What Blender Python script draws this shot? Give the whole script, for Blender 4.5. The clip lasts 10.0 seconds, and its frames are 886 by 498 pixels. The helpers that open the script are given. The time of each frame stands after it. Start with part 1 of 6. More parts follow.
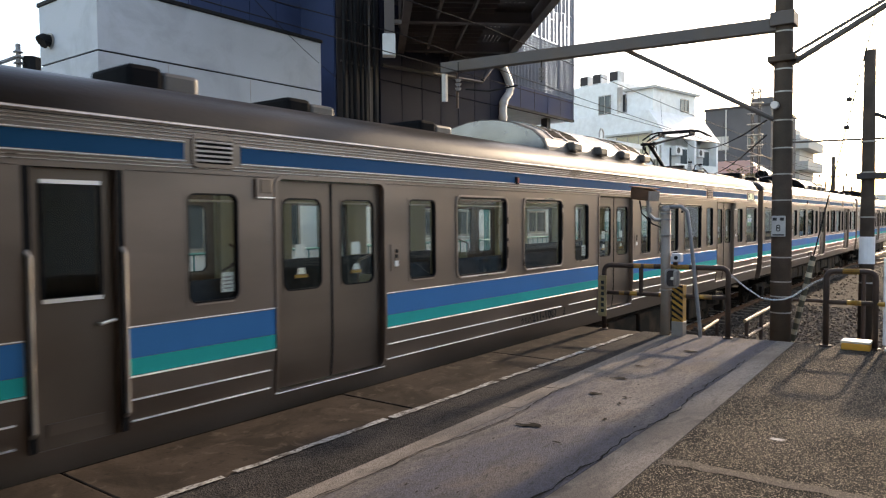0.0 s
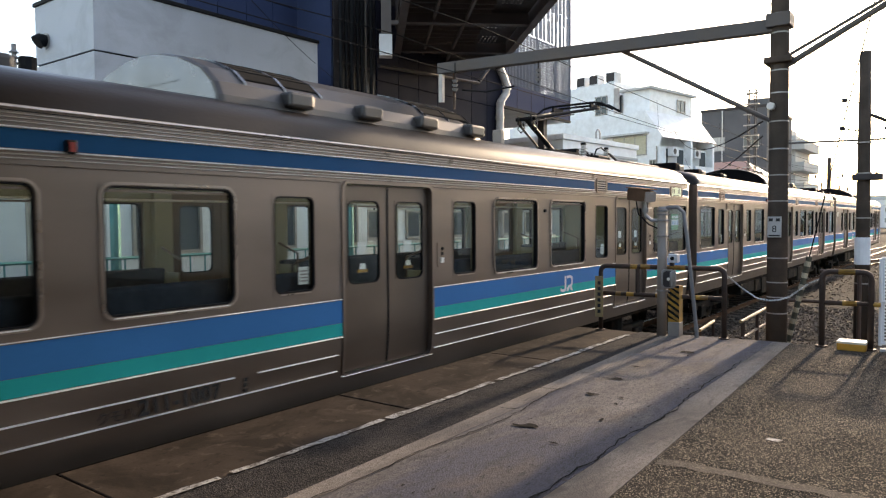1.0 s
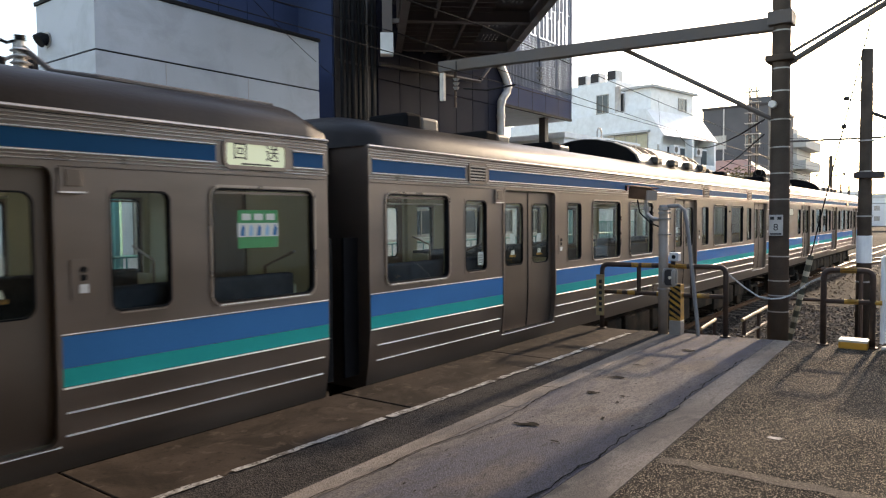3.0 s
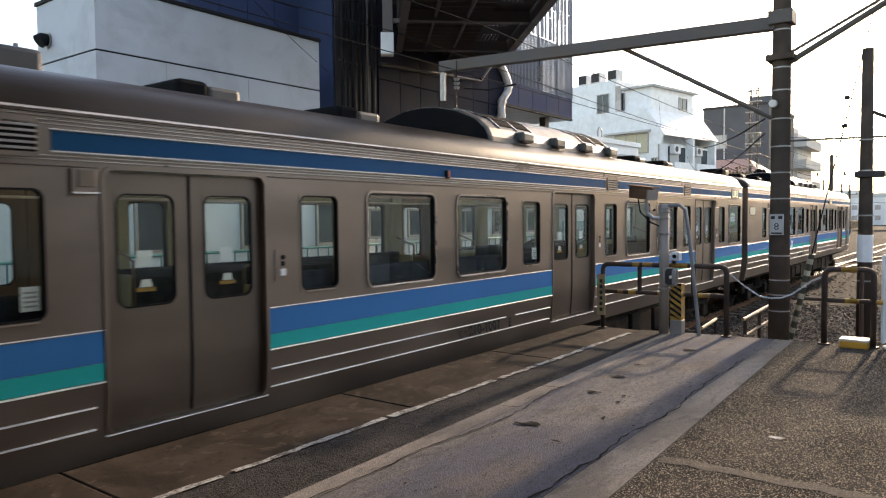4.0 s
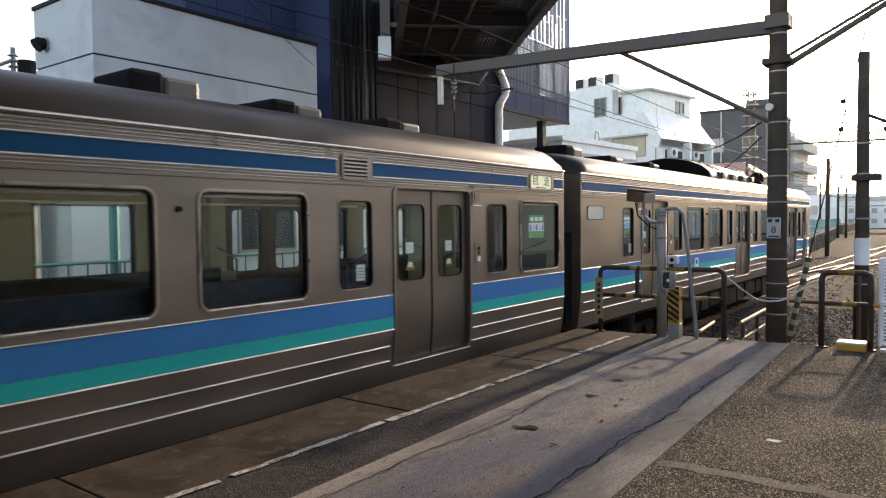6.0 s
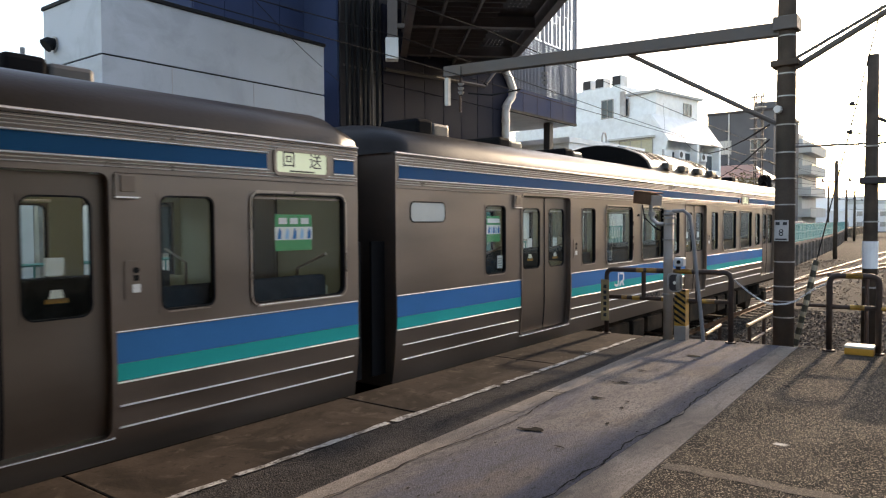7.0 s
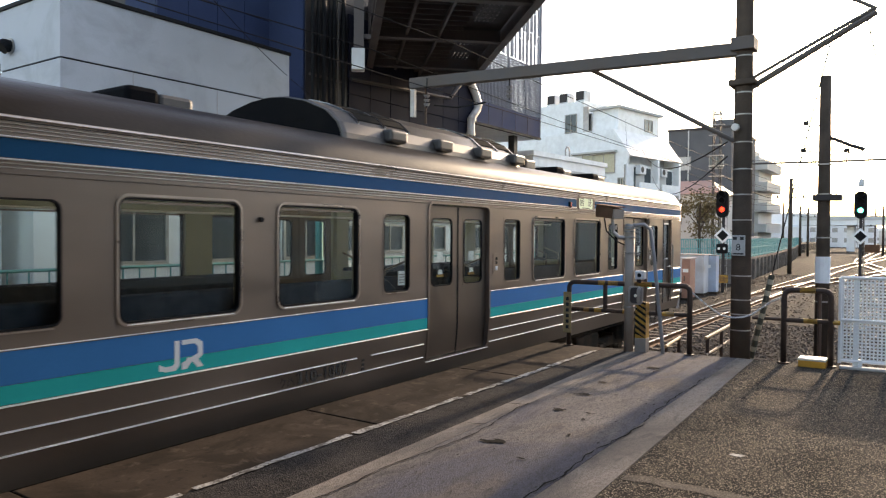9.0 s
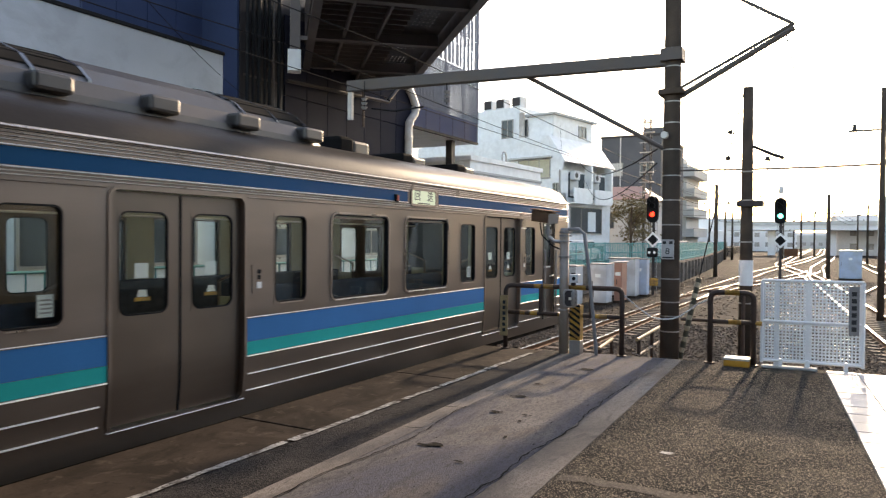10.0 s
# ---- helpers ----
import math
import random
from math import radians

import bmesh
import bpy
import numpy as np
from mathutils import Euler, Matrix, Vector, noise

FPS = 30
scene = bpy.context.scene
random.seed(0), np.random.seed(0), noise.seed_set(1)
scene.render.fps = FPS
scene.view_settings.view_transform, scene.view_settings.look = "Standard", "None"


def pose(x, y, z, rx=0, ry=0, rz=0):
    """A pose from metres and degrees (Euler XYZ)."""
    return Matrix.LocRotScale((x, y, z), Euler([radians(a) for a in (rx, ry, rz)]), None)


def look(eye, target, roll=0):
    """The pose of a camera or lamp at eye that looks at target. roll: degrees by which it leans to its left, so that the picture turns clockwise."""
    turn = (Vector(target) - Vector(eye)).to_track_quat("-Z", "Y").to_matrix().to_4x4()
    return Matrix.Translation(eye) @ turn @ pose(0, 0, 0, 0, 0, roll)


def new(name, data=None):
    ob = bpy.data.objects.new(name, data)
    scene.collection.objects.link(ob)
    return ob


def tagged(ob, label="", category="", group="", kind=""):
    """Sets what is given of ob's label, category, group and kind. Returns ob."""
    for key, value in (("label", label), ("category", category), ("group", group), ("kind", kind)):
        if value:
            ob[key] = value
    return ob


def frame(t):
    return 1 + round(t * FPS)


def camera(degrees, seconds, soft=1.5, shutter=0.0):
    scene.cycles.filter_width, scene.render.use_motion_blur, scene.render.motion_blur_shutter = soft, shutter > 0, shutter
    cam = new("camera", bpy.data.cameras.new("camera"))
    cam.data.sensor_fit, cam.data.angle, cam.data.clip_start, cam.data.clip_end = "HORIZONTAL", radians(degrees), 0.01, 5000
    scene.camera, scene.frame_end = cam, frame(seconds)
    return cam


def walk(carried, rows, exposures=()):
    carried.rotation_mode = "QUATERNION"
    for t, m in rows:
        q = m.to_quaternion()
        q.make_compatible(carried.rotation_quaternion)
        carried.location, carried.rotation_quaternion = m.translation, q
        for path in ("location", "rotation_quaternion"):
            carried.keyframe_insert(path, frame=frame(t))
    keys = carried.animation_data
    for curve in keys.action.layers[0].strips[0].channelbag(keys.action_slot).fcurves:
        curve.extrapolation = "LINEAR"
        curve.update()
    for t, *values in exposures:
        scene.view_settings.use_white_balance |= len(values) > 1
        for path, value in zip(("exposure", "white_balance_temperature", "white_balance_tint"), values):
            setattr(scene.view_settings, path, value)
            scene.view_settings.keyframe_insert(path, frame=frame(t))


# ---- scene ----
cam = camera(64.18, 10.0, soft=1.2, shutter=0.2)
EYE = 1.636  # eye height over the platform
PATH = [
    (0, pose(0, 0, EYE, 87.597, 0.434, -53.012)),
    (0.5, pose(0, 0, EYE, 87.732, 0.430, -53.180)),
    (1, pose(0, 0, EYE, 87.647, 0.411, -53.273)),
    (1.5, pose(0, 0, EYE, 87.476, 0.413, -53.257)),
    (2, pose(0, 0, EYE, 87.535, 0.406, -53.126)),
    (2.5, pose(0, 0, EYE, 87.541, 0.416, -53.183)),
    (4, pose(0, 0, EYE, 87.513, 0.530, -53.128)),
    (4.5, pose(0, 0, EYE, 87.560, 0.597, -53.200)),
    (5, pose(0, 0, EYE, 87.754, 0.638, -53.336)),
    (5.5, pose(0, 0, EYE, 87.832, 0.649, -53.412)),
    (7, pose(0, 0, EYE, 87.901, 0.315, -52.810)),
    (7.5, pose(0, 0, EYE, 88.298, 0.093, -52.667)),
    (8, pose(0, 0, EYE, 88.721, -0.040, -52.836)),
    (8.5, pose(0, 0, EYE, 88.837, -0.179, -53.596)),
    (9, pose(0, 0, EYE, 88.811, -0.357, -55.694)),
    (9.5, pose(0, 0, EYE, 89.014, -0.351, -57.178)),
    (10, pose(0, 0, EYE, 89.161, -0.462, -60.744)),
]
walk(cam, PATH, [(0.0, 1.85, 7650, 16), (10.0, 1.85, 7650, 16)])

# ---- light ----
SUN_AZ, SUN_EL = -0.2, 18.0  # degrees from +x towards +y, and above the horizon
world = bpy.data.worlds.new("world")
scene.world = world
world.use_nodes = True
wn, wl = world.node_tree.nodes, world.node_tree.links
sky = wn.new("ShaderNodeTexSky")
sky.sky_type, sky.sun_disc = "NISHITA", False
sky.sun_elevation, sky.sun_rotation = radians(SUN_EL), radians(90 - SUN_AZ)
sky.air_density, sky.dust_density, sky.ozone_density = 1.0, 0.9, 1.0
wn["Background"].inputs["Strength"].default_value = 0.15
wl.new(sky.outputs[0], wn["Background"].inputs[0])
sun = new("sun", bpy.data.lights.new("sun", "SUN"))
sun.data.energy, sun.data.angle, sun.data.color = 1.75, radians(2.0), (1.0, 0.87, 0.70)
sd = Vector((math.cos(radians(SUN_EL)) * math.cos(radians(SUN_AZ)), math.cos(radians(SUN_EL)) * math.sin(radians(SUN_AZ)), math.sin(radians(SUN_EL))))
sun.matrix_world = look((30, 0, 30), Vector((30, 0, 30)) - sd)


# ---- materials ----
def mat(name, color, rough=0.6, metal=0.0, vary=0.15, scale=6.0, fine=60.0, bump=0.1, dirt=None, dirt_amount=0.4, stretch=(1, 1, 1), spec=0.5, emit=0.0, rvary=0.1, per_object=0.0, coat=0.0, speckle=None, stain=None):
    """A surface with two scales of variation, soil patches and fine relief."""
    m = bpy.data.materials.new(name)
    m.use_nodes = True
    n, l = m.node_tree.nodes, m.node_tree.links
    b = n["Principled BSDF"]
    if rough >= 0.75:  # dry mineral surfaces hardly shine
        spec = min(spec, 0.03)
    b.inputs["Roughness"].default_value, b.inputs["Metallic"].default_value = rough, metal
    b.inputs["Specular IOR Level"].default_value = spec
    b.inputs["Coat Weight"].default_value = coat
    tc, mp = n.new("ShaderNodeTexCoord"), n.new("ShaderNodeMapping")
    mp.inputs["Scale"].default_value = stretch
    l.new(tc.outputs["Object"], mp.inputs["Vector"])

    def noise_node(sc, detail):
        t = n.new("ShaderNodeTexNoise")
        t.inputs["Scale"].default_value, t.inputs["Detail"].default_value = sc, detail
        l.new(mp.outputs[0], t.inputs["Vector"])
        return t.outputs["Fac"]

    def mixed(fac, a, b2, kind="MIX"):
        x = n.new("ShaderNodeMix")
        x.data_type, x.blend_type = "RGBA", kind
        for s, v in ((x.inputs[0], fac), (x.inputs[6], a), (x.inputs[7], b2)):
            if isinstance(v, (int, float)):
                s.default_value = v
            elif isinstance(v, tuple):
                s.default_value = v
            else:
                l.new(v, s)
        return x.outputs[2]

    def ramp(fac, lo, hi, a=0.0, b2=1.0):
        r = n.new("ShaderNodeMapRange")
        r.inputs[1].default_value, r.inputs[2].default_value, r.inputs[3].default_value, r.inputs[4].default_value = lo, hi, a, b2
        l.new(fac, r.inputs[0])
        return r.outputs[0]

    big, small = noise_node(scale, 5), noise_node(fine, 3)
    c4 = (*color, 1)
    dark = tuple(c * (1 - vary) for c in color) + (1,)
    light = tuple(min(1, c * (1 + vary)) for c in color) + (1,)
    col = mixed(ramp(big, 0.3, 0.7), dark, light)
    col = mixed(ramp(small, 0.3, 0.7, 0, 0.35), col, tuple(c * (1 - 1.6 * vary) if vary < 0.6 else c * 0.1 for c in color) + (1,))
    if dirt:
        d = noise_node(scale * 0.45, 8)
        col = mixed(ramp(d, 0.44, 0.62, 0, dirt_amount), col, (*dirt, 1))
    for sc, tint, amount, lo, hi in stain or ():  # spreading marks with a drawn edge
        tn = n.new("ShaderNodeTexNoise")
        tn.inputs["Scale"].default_value, tn.inputs["Detail"].default_value, tn.inputs["Distortion"].default_value = sc, 7, 0.6
        tn.inputs["Roughness"].default_value = 0.62
        mv = n.new("ShaderNodeVectorMath")
        mv.inputs[1].default_value = (sc * 3.1, lo * 17.0, 0)
        l.new(mp.outputs[0], mv.inputs[0])
        l.new(mv.outputs[0], tn.inputs["Vector"])
        col = mixed(ramp(tn.outputs["Fac"], lo, hi, 0, amount), col, (*tint, 1))
    if speckle:  # chips of stone of another shade
        vo = n.new("ShaderNodeTexVoronoi")
        vo.inputs["Scale"].default_value = speckle[0]
        l.new(mp.outputs[0], vo.inputs["Vector"])
        bw = n.new("ShaderNodeRGBToBW")
        l.new(vo.outputs["Color"], bw.inputs[0])
        col = mixed(ramp(bw.outputs[0], speckle[3] if len(speckle) > 3 else 0.55, (speckle[3] if len(speckle) > 3 else 0.55) + 0.12, 0, speckle[2]), col, (*speckle[1], 1))
    if per_object:
        oi = n.new("ShaderNodeObjectInfo")
        hs = n.new("ShaderNodeHueSaturation")
        l.new(ramp(oi.outputs["Random"], 0, 1, 1 - per_object, 1 + per_object), hs.inputs["Value"])
        l.new(col, hs.inputs["Color"])
        col = hs.outputs[0]
    l.new(col, b.inputs["Base Color"])
    l.new(ramp(big, 0.3, 0.7, max(0.02, rough - rvary), min(1, rough + rvary)), b.inputs["Roughness"])
    if bump:
        bp = n.new("ShaderNodeBump")
        bp.inputs["Strength"].default_value, bp.inputs["Distance"].default_value = bump, 0.01
        l.new(vo.outputs["Distance"] if speckle else small, bp.inputs["Height"])
        l.new(bp.outputs[0], b.inputs["Normal"])
    if emit:
        b.inputs["Emission Color"].default_value, b.inputs["Emission Strength"].default_value = c4, emit
    return m


def glass_mat(name, tint=(0.85, 0.9, 0.88), rough=0.02):
    """Clear window glass: mostly see-through, mirrors at a slant."""
    m = bpy.data.materials.new(name)
    m.use_nodes = True
    n, l = m.node_tree.nodes, m.node_tree.links
    n.remove(n["Principled BSDF"])
    out = n["Material Output"]
    tr, gl, mx, lw = n.new("ShaderNodeBsdfTransparent"), n.new("ShaderNodeBsdfGlossy"), n.new("ShaderNodeMixShader"), n.new("ShaderNodeLayerWeight")
    tr.inputs[0].default_value, gl.inputs["Roughness"].default_value = (*tint, 1), rough
    gl.inputs["Color"].default_value = (0.75, 0.8, 0.8, 1)
    po, ma = n.new("ShaderNodeMath"), n.new("ShaderNodeMath")
    po.operation, ma.operation = "POWER", "MULTIPLY_ADD"
    lw.inputs["Blend"].default_value, po.inputs[1].default_value = 0.5, 4.0
    ma.inputs[1].default_value, ma.inputs[2].default_value = 0.75, 0.035
    l.new(lw.outputs["Facing"], po.inputs[0])
    l.new(po.outputs[0], ma.inputs[0])
    l.new(ma.outputs[0], mx.inputs[0])
    l.new(tr.outputs[0], mx.inputs[1])
    l.new(gl.outputs[0], mx.inputs[2])
    l.new(mx.outputs[0], out.inputs[0])
    return m


STEEL = mat("stainless_steel", (0.238, 0.190, 0.156), 0.40, 0.75, 0.14, 0.8, 90, 0.03, (0.20, 0.155, 0.12), 0.4, (1, 1, 4), 0.3)
# near-white base puts the sun's glint on the beads into the colour
STEEL_BRIGHT = mat("glint_steel_bead", (0.95, 0.92, 0.87), 0.5, 0.8, 0.05, 2, 60, 0.02)
STEEL_DOOR = mat("door_steel", (0.19, 0.150, 0.120), 0.40, 0.75, 0.1, 1.2, 80, 0.03, (0.14, 0.11, 0.088), 0.45, (1, 1, 2), 0.3)
BAND_BLUE = mat("blue_band", (0.040, 0.20, 0.46), 0.55, 0.0, 0.08, 1.5, 50, 0.02, spec=0.06)
BAND_DEEP = mat("deep_blue_band", (0.010, 0.082, 0.19), 0.55, 0.0, 0.08, 1.5, 50, 0.02, spec=0.06)
BAND_GREEN = mat("green_band", (0.0, 0.44, 0.40), 0.55, 0.0, 0.08, 1.5, 50, 0.02, spec=0.06)
ROOF_GREY = mat("roof_paint", (0.020, 0.016, 0.014), 0.40, 0.15, 0.25, 1.3, 40, 0.15, (0.05, 0.039, 0.031), 0.6, (0.5, 1, 1), 0.16)
ROOF_UNIT = mat("roof_unit_paint", (0.050, 0.043, 0.038), 0.5, 0.1, 0.2, 3, 40, 0.1, (0.085, 0.066, 0.05), 0.5)
BLACK = mat("black_rubber", (0.008, 0.008, 0.009), 0.65, 0.0, 0.2, 5, 60, 0.1, spec=0.15)
UNDER = mat("underframe_soot", (0.018, 0.016, 0.014), 0.75, 0.1, 0.3, 4, 40, 0.3, (0.08, 0.055, 0.035), 0.5)
GLASS = glass_mat("train_glass", (0.96, 0.98, 0.95))
INNER = mat("cabin_panel", (0.42, 0.43, 0.31), 0.5, 0.0, 0.05, 2, 40, 0.02)
SEAT = mat("seat_cloth", (0.035, 0.045, 0.06), 0.9, 0.0, 0.25, 10, 120, 0.3)
WHITE = mat("white_paint", (0.84, 0.84, 0.83), 0.5, 0.0, 0.06, 4, 60, 0.05, (0.6, 0.58, 0.55), 0.3)
PAPER = mat("paper", (0.82, 0.83, 0.80), 0.7, 0.0, 0.04, 8, 60, 0.02)
GREEN_STICKER = mat("green_sticker", (0.03, 0.36, 0.12), 0.5, 0.0, 0.05)
BLUE_STICKER = mat("pale_blue_sticker", (0.35, 0.62, 0.85), 0.5, 0.0, 0.05)
SIGN_GLOW = mat("lit_sign", (0.62, 0.70, 0.50), 0.5, 0.0, 0.03, emit=0.14)
INK = mat("dark_ink", (0.012, 0.012, 0.012), 0.6, 0.0, 0.1)
CONC = mat("platform_concrete", (0.175, 0.155, 0.142), 0.85, 0.0, 0.25, 2.4, 38, 0.4, None, 0, (0.4, 1.2, 1), 0.03, speckle=(110.0, (0.070, 0.063, 0.060), 0.6), stain=((0.8, (0.088, 0.087, 0.108), 0.85, 0.42, 0.54), (1.6, (0.15, 0.118, 0.088), 0.5, 0.54, 0.64), (22.0, (0.05, 0.047, 0.046), 0.75, 0.58, 0.66), (6.0, (0.075, 0.070, 0.070), 0.7, 0.54, 0.66)))
CONC_MARGIN = mat("margin_concrete", (0.24, 0.205, 0.175), 0.85, 0.0, 0.22, 2.4, 38, 0.4, None, 0, (0.5, 1.2, 1), 0.03, speckle=(110.0, (0.11, 0.095, 0.082), 0.5), stain=((1.2, (0.13, 0.112, 0.098), 0.8, 0.47, 0.6), (5.0, (0.09, 0.08, 0.07), 0.6, 0.56, 0.66)))
CONC_EDGE = mat("edge_concrete", (0.057, 0.043, 0.033), 0.85, 0.0, 0.25, 2.6, 50, 0.15, None, 0, spec=0.03, stain=((1.3, (0.028, 0.022, 0.017), 0.85, 0.45, 0.58), (5.0, (0.125, 0.095, 0.072), 0.5, 0.56, 0.68), (14.0, (0.024, 0.02, 0.016), 0.65, 0.57, 0.67)))
ASPHALT = mat("asphalt", (0.042, 0.036, 0.031), 0.9, 0.0, 0.4, 1.2, 60, 0.8, None, 0, spec=0.03, speckle=(150.0, (0.36, 0.30, 0.23), 0.95, 0.70), stain=((0.7, (0.016, 0.015, 0.014), 0.85, 0.44, 0.55), (3.0, (0.11, 0.09, 0.07), 0.35, 0.52, 0.64)))
ASPHALT_DARK = mat("dark_asphalt_strip", (0.040, 0.036, 0.034), 0.9, 0.0, 0.4, 3, 60, 0.6, None, 0, spec=0.03, speckle=(90.0, (0.085, 0.075, 0.066), 0.6), stain=((1.5, (0.075, 0.064, 0.054), 0.5, 0.52, 0.64), (4.0, (0.018, 0.017, 0.016), 0.6, 0.52, 0.64)))
LINE = mat("worn_line_paint", (0.42, 0.40, 0.37), 0.8, 0.0, 0.2, 26, 90, 0.2, None, 0, stain=((9.0, (0.10, 0.085, 0.072), 0.85, 0.47, 0.58), (34.0, (0.06, 0.052, 0.046), 0.9, 0.53, 0.6)))
VENT_DARK = mat("ventilator_paint", (0.007, 0.007, 0.008), 0.78, 0.0, 0.2, 3, 40, 0.1, (0.016, 0.014, 0.012), 0.4, spec=0.12)
TILE = mat("pale_tile", (0.50, 0.48, 0.45), 0.55, 0.0, 0.12, 5, 60, 0.2, (0.3, 0.27, 0.24), 0.4, per_object=0.12)
JOINT = mat("joint_filler", (0.095, 0.080, 0.066), 0.9, 0.0, 0.3, 5, 60, 0.4, None, 0, spec=0.03, speckle=(170.0, (0.22, 0.185, 0.145), 0.8, 0.6))
CRACK = mat("crack_fill", (0.02, 0.018, 0.016), 0.9, 0.0, 0.3)
BALLAST = mat("ballast", (0.018, 0.015, 0.013), 0.95, 0.0, 0.5, 3, 22, 1.0, (0.028, 0.022, 0.018), 0.6, speckle=(20.0, (0.075, 0.062, 0.052), 0.75))
STONE = mat("ballast_stone", (0.15, 0.12, 0.10), 0.85, 0.0, 0.45, 12, 60, 0.6)
SLEEPER = mat("sleeper", (0.20, 0.16, 0.13), 0.8, 0.0, 0.25, 5, 40, 0.4, (0.09, 0.06, 0.045), 0.6, per_object=0.15)
RAIL_SIDE = mat("rusty_rail", (0.16, 0.085, 0.05), 0.75, 0.3, 0.3, 6, 60, 0.3)
RAIL_TOP = mat("polished_rail_head", (0.62, 0.58, 0.54), 0.25, 1.0, 0.1, 3, 60, 0.02)
POLE_CONC = mat("pole_concrete", (0.088, 0.066, 0.052), 0.8, 0.0, 0.25, 3, 60, 0.4, (0.045, 0.038, 0.03), 0.6)
GALV = mat("galvanised_steel", (0.38, 0.36, 0.34), 0.5, 0.7, 0.12, 6, 70, 0.1, (0.2, 0.15, 0.11), 0.4)
ARM = mat("beam_paint", (0.085, 0.072, 0.066), 0.65, 0.1, 0.15, 4, 50, 0.15, (0.1, 0.07, 0.05), 0.5)
RUST_RAIL = mat("rusty_handrail", (0.072, 0.042, 0.029), 0.7, 0.2, 0.35, 9, 70, 0.4, (0.045, 0.03, 0.025), 0.7)
YELLOW = mat("worn_yellow", (0.48, 0.25, 0.03), 0.55, 0.0, 0.2, 14, 60, 0.2, (0.14, 0.07, 0.03), 0.8)
CREAM = mat("cream_paint", (0.75, 0.70, 0.58), 0.5, 0.0, 0.08, 6)
GREY_WALL = mat("grey_panel_wall", (0.43, 0.45, 0.485), 0.7, 0.0, 0.08, 0.6, 50, 0.1, (0.30, 0.305, 0.315), 0.6, stain=((1.1, (0.26, 0.265, 0.28), 0.45, 0.5, 0.66),))
NAVY = mat("navy_cladding", (0.030, 0.044, 0.095), 0.7, 0.0, 0.14, 0.8, 40, 0.05, spec=0.1)
# shade under the footbridge is put into this darker navy
NAVY_SHADED = mat("shaded_navy_cladding", (0.016, 0.015, 0.024), 0.7, 0.0, 0.14, 0.8, 40, 0.05, spec=0.1)
DARK_STEEL = mat("dark_steel", (0.035, 0.028, 0.028), 0.6, 0.2, 0.2, 3, 50, 0.15)
BEAM_STEEL = mat("brown_beam", (0.10, 0.08, 0.075), 0.55, 0.2, 0.15, 3, 50, 0.1)
SLATE = mat("grey_facade", (0.22, 0.215, 0.215), 0.7, 0.0, 0.1, 0.5, 30, 0.1)
DARK_FACADE = mat("dark_facade", (0.115, 0.115, 0.122), 0.75, 0.0, 0.12, 0.5, 30, 0.1)
PALE = mat("pale_facade", (0.55, 0.53, 0.50), 0.75, 0.0, 0.1, 0.4, 30, 0.1)
WINDOW = mat("dark_window", (0.05, 0.06, 0.065), 0.12, 0.0, 0.2, 1, 20, 0.0)
CURTAIN = mat("curtain", (0.55, 0.50, 0.36), 0.8, 0.0, 0.1, 6, 40, 0.1)
TEAL = mat("teal_fence", (0.10, 0.34, 0.33), 0.55, 0.1, 0.12, 4, 50, 0.1)
CAB_PAINT = mat("cabinet_paint", (0.62, 0.63, 0.64), 0.5, 0.1, 0.08, 3, 50, 0.05, (0.35, 0.3, 0.26), 0.4)
LEAF = mat("leaf", (0.14, 0.105, 0.04), 0.7, 0.0, 0.4, 4, 40, 0.2)
BARK = mat("bark", (0.09, 0.065, 0.045), 0.9, 0.0, 0.3, 8, 60, 0.5)
PVC = mat("drain_pipe", (0.55, 0.50, 0.46), 0.5, 0.0, 0.1, 5, 50, 0.05, (0.3, 0.24, 0.2), 0.5)
PORCELAIN = mat("insulator", (0.55, 0.52, 0.48), 0.3, 0.0, 0.1, 8)
WIRE = mat("wire", (0.022, 0.020, 0.020), 0.8, 0.0, 0.1)
RED_GLOW = mat("red_lamp", (1.0, 0.02, 0.01), 0.3, emit=3.5)
GREEN_GLOW = mat("green_lamp", (0.03, 0.9, 0.62), 0.3, emit=3.0)
RED_PAINT = mat("red_lens", (0.35, 0.03, 0.02), 0.35)
# haze over the far town is put into this near-white colour
CITY = mat("hazed_city_wall", (0.78, 0.76, 0.75), 0.9, 0.0, 0.15, 0.1, 3, 0.0)
EARTH = mat("ground_soil", (0.024, 0.020, 0.017), 0.95, 0.0, 0.4, 0.4, 8, 1.0, (0.05, 0.043, 0.034), 0.6, speckle=(16.0, (0.062, 0.053, 0.045), 0.75))
TUBE_GLOW = mat("lit_tube", (1.0, 0.97, 0.86), 0.5, 0.0, 0.02, emit=0.6)
CABIN_FLOOR = mat("cabin_floor", (0.20, 0.19, 0.16), 0.5, 0.0, 0.15, 3, 60, 0.03)
SCREEN = mat("screen_steel", (0.20, 0.215, 0.255), 0.7, 0.0, 0.1, 4, 50, 0.05, spec=0.15)
POST_PAINT = mat("post_paint", (0.33, 0.275, 0.23), 0.6, 0.0, 0.12, 5, 50, 0.1, (0.28, 0.2, 0.14), 0.5)
OCHRE = mat("ochre_plate", (0.38, 0.27, 0.13), 0.7, 0.0, 0.25, 8, 60, 0.1, (0.11, 0.075, 0.04), 0.6)
GUARD = mat("guard_dark", (0.042, 0.046, 0.032), 0.6, 0.0, 0.2, 8, 60, 0.1)
GUARD_PALE = mat("guard_pale", (0.40, 0.37, 0.28), 0.6, 0.0, 0.2, 8, 60, 0.1, (0.2, 0.17, 0.11), 0.5)
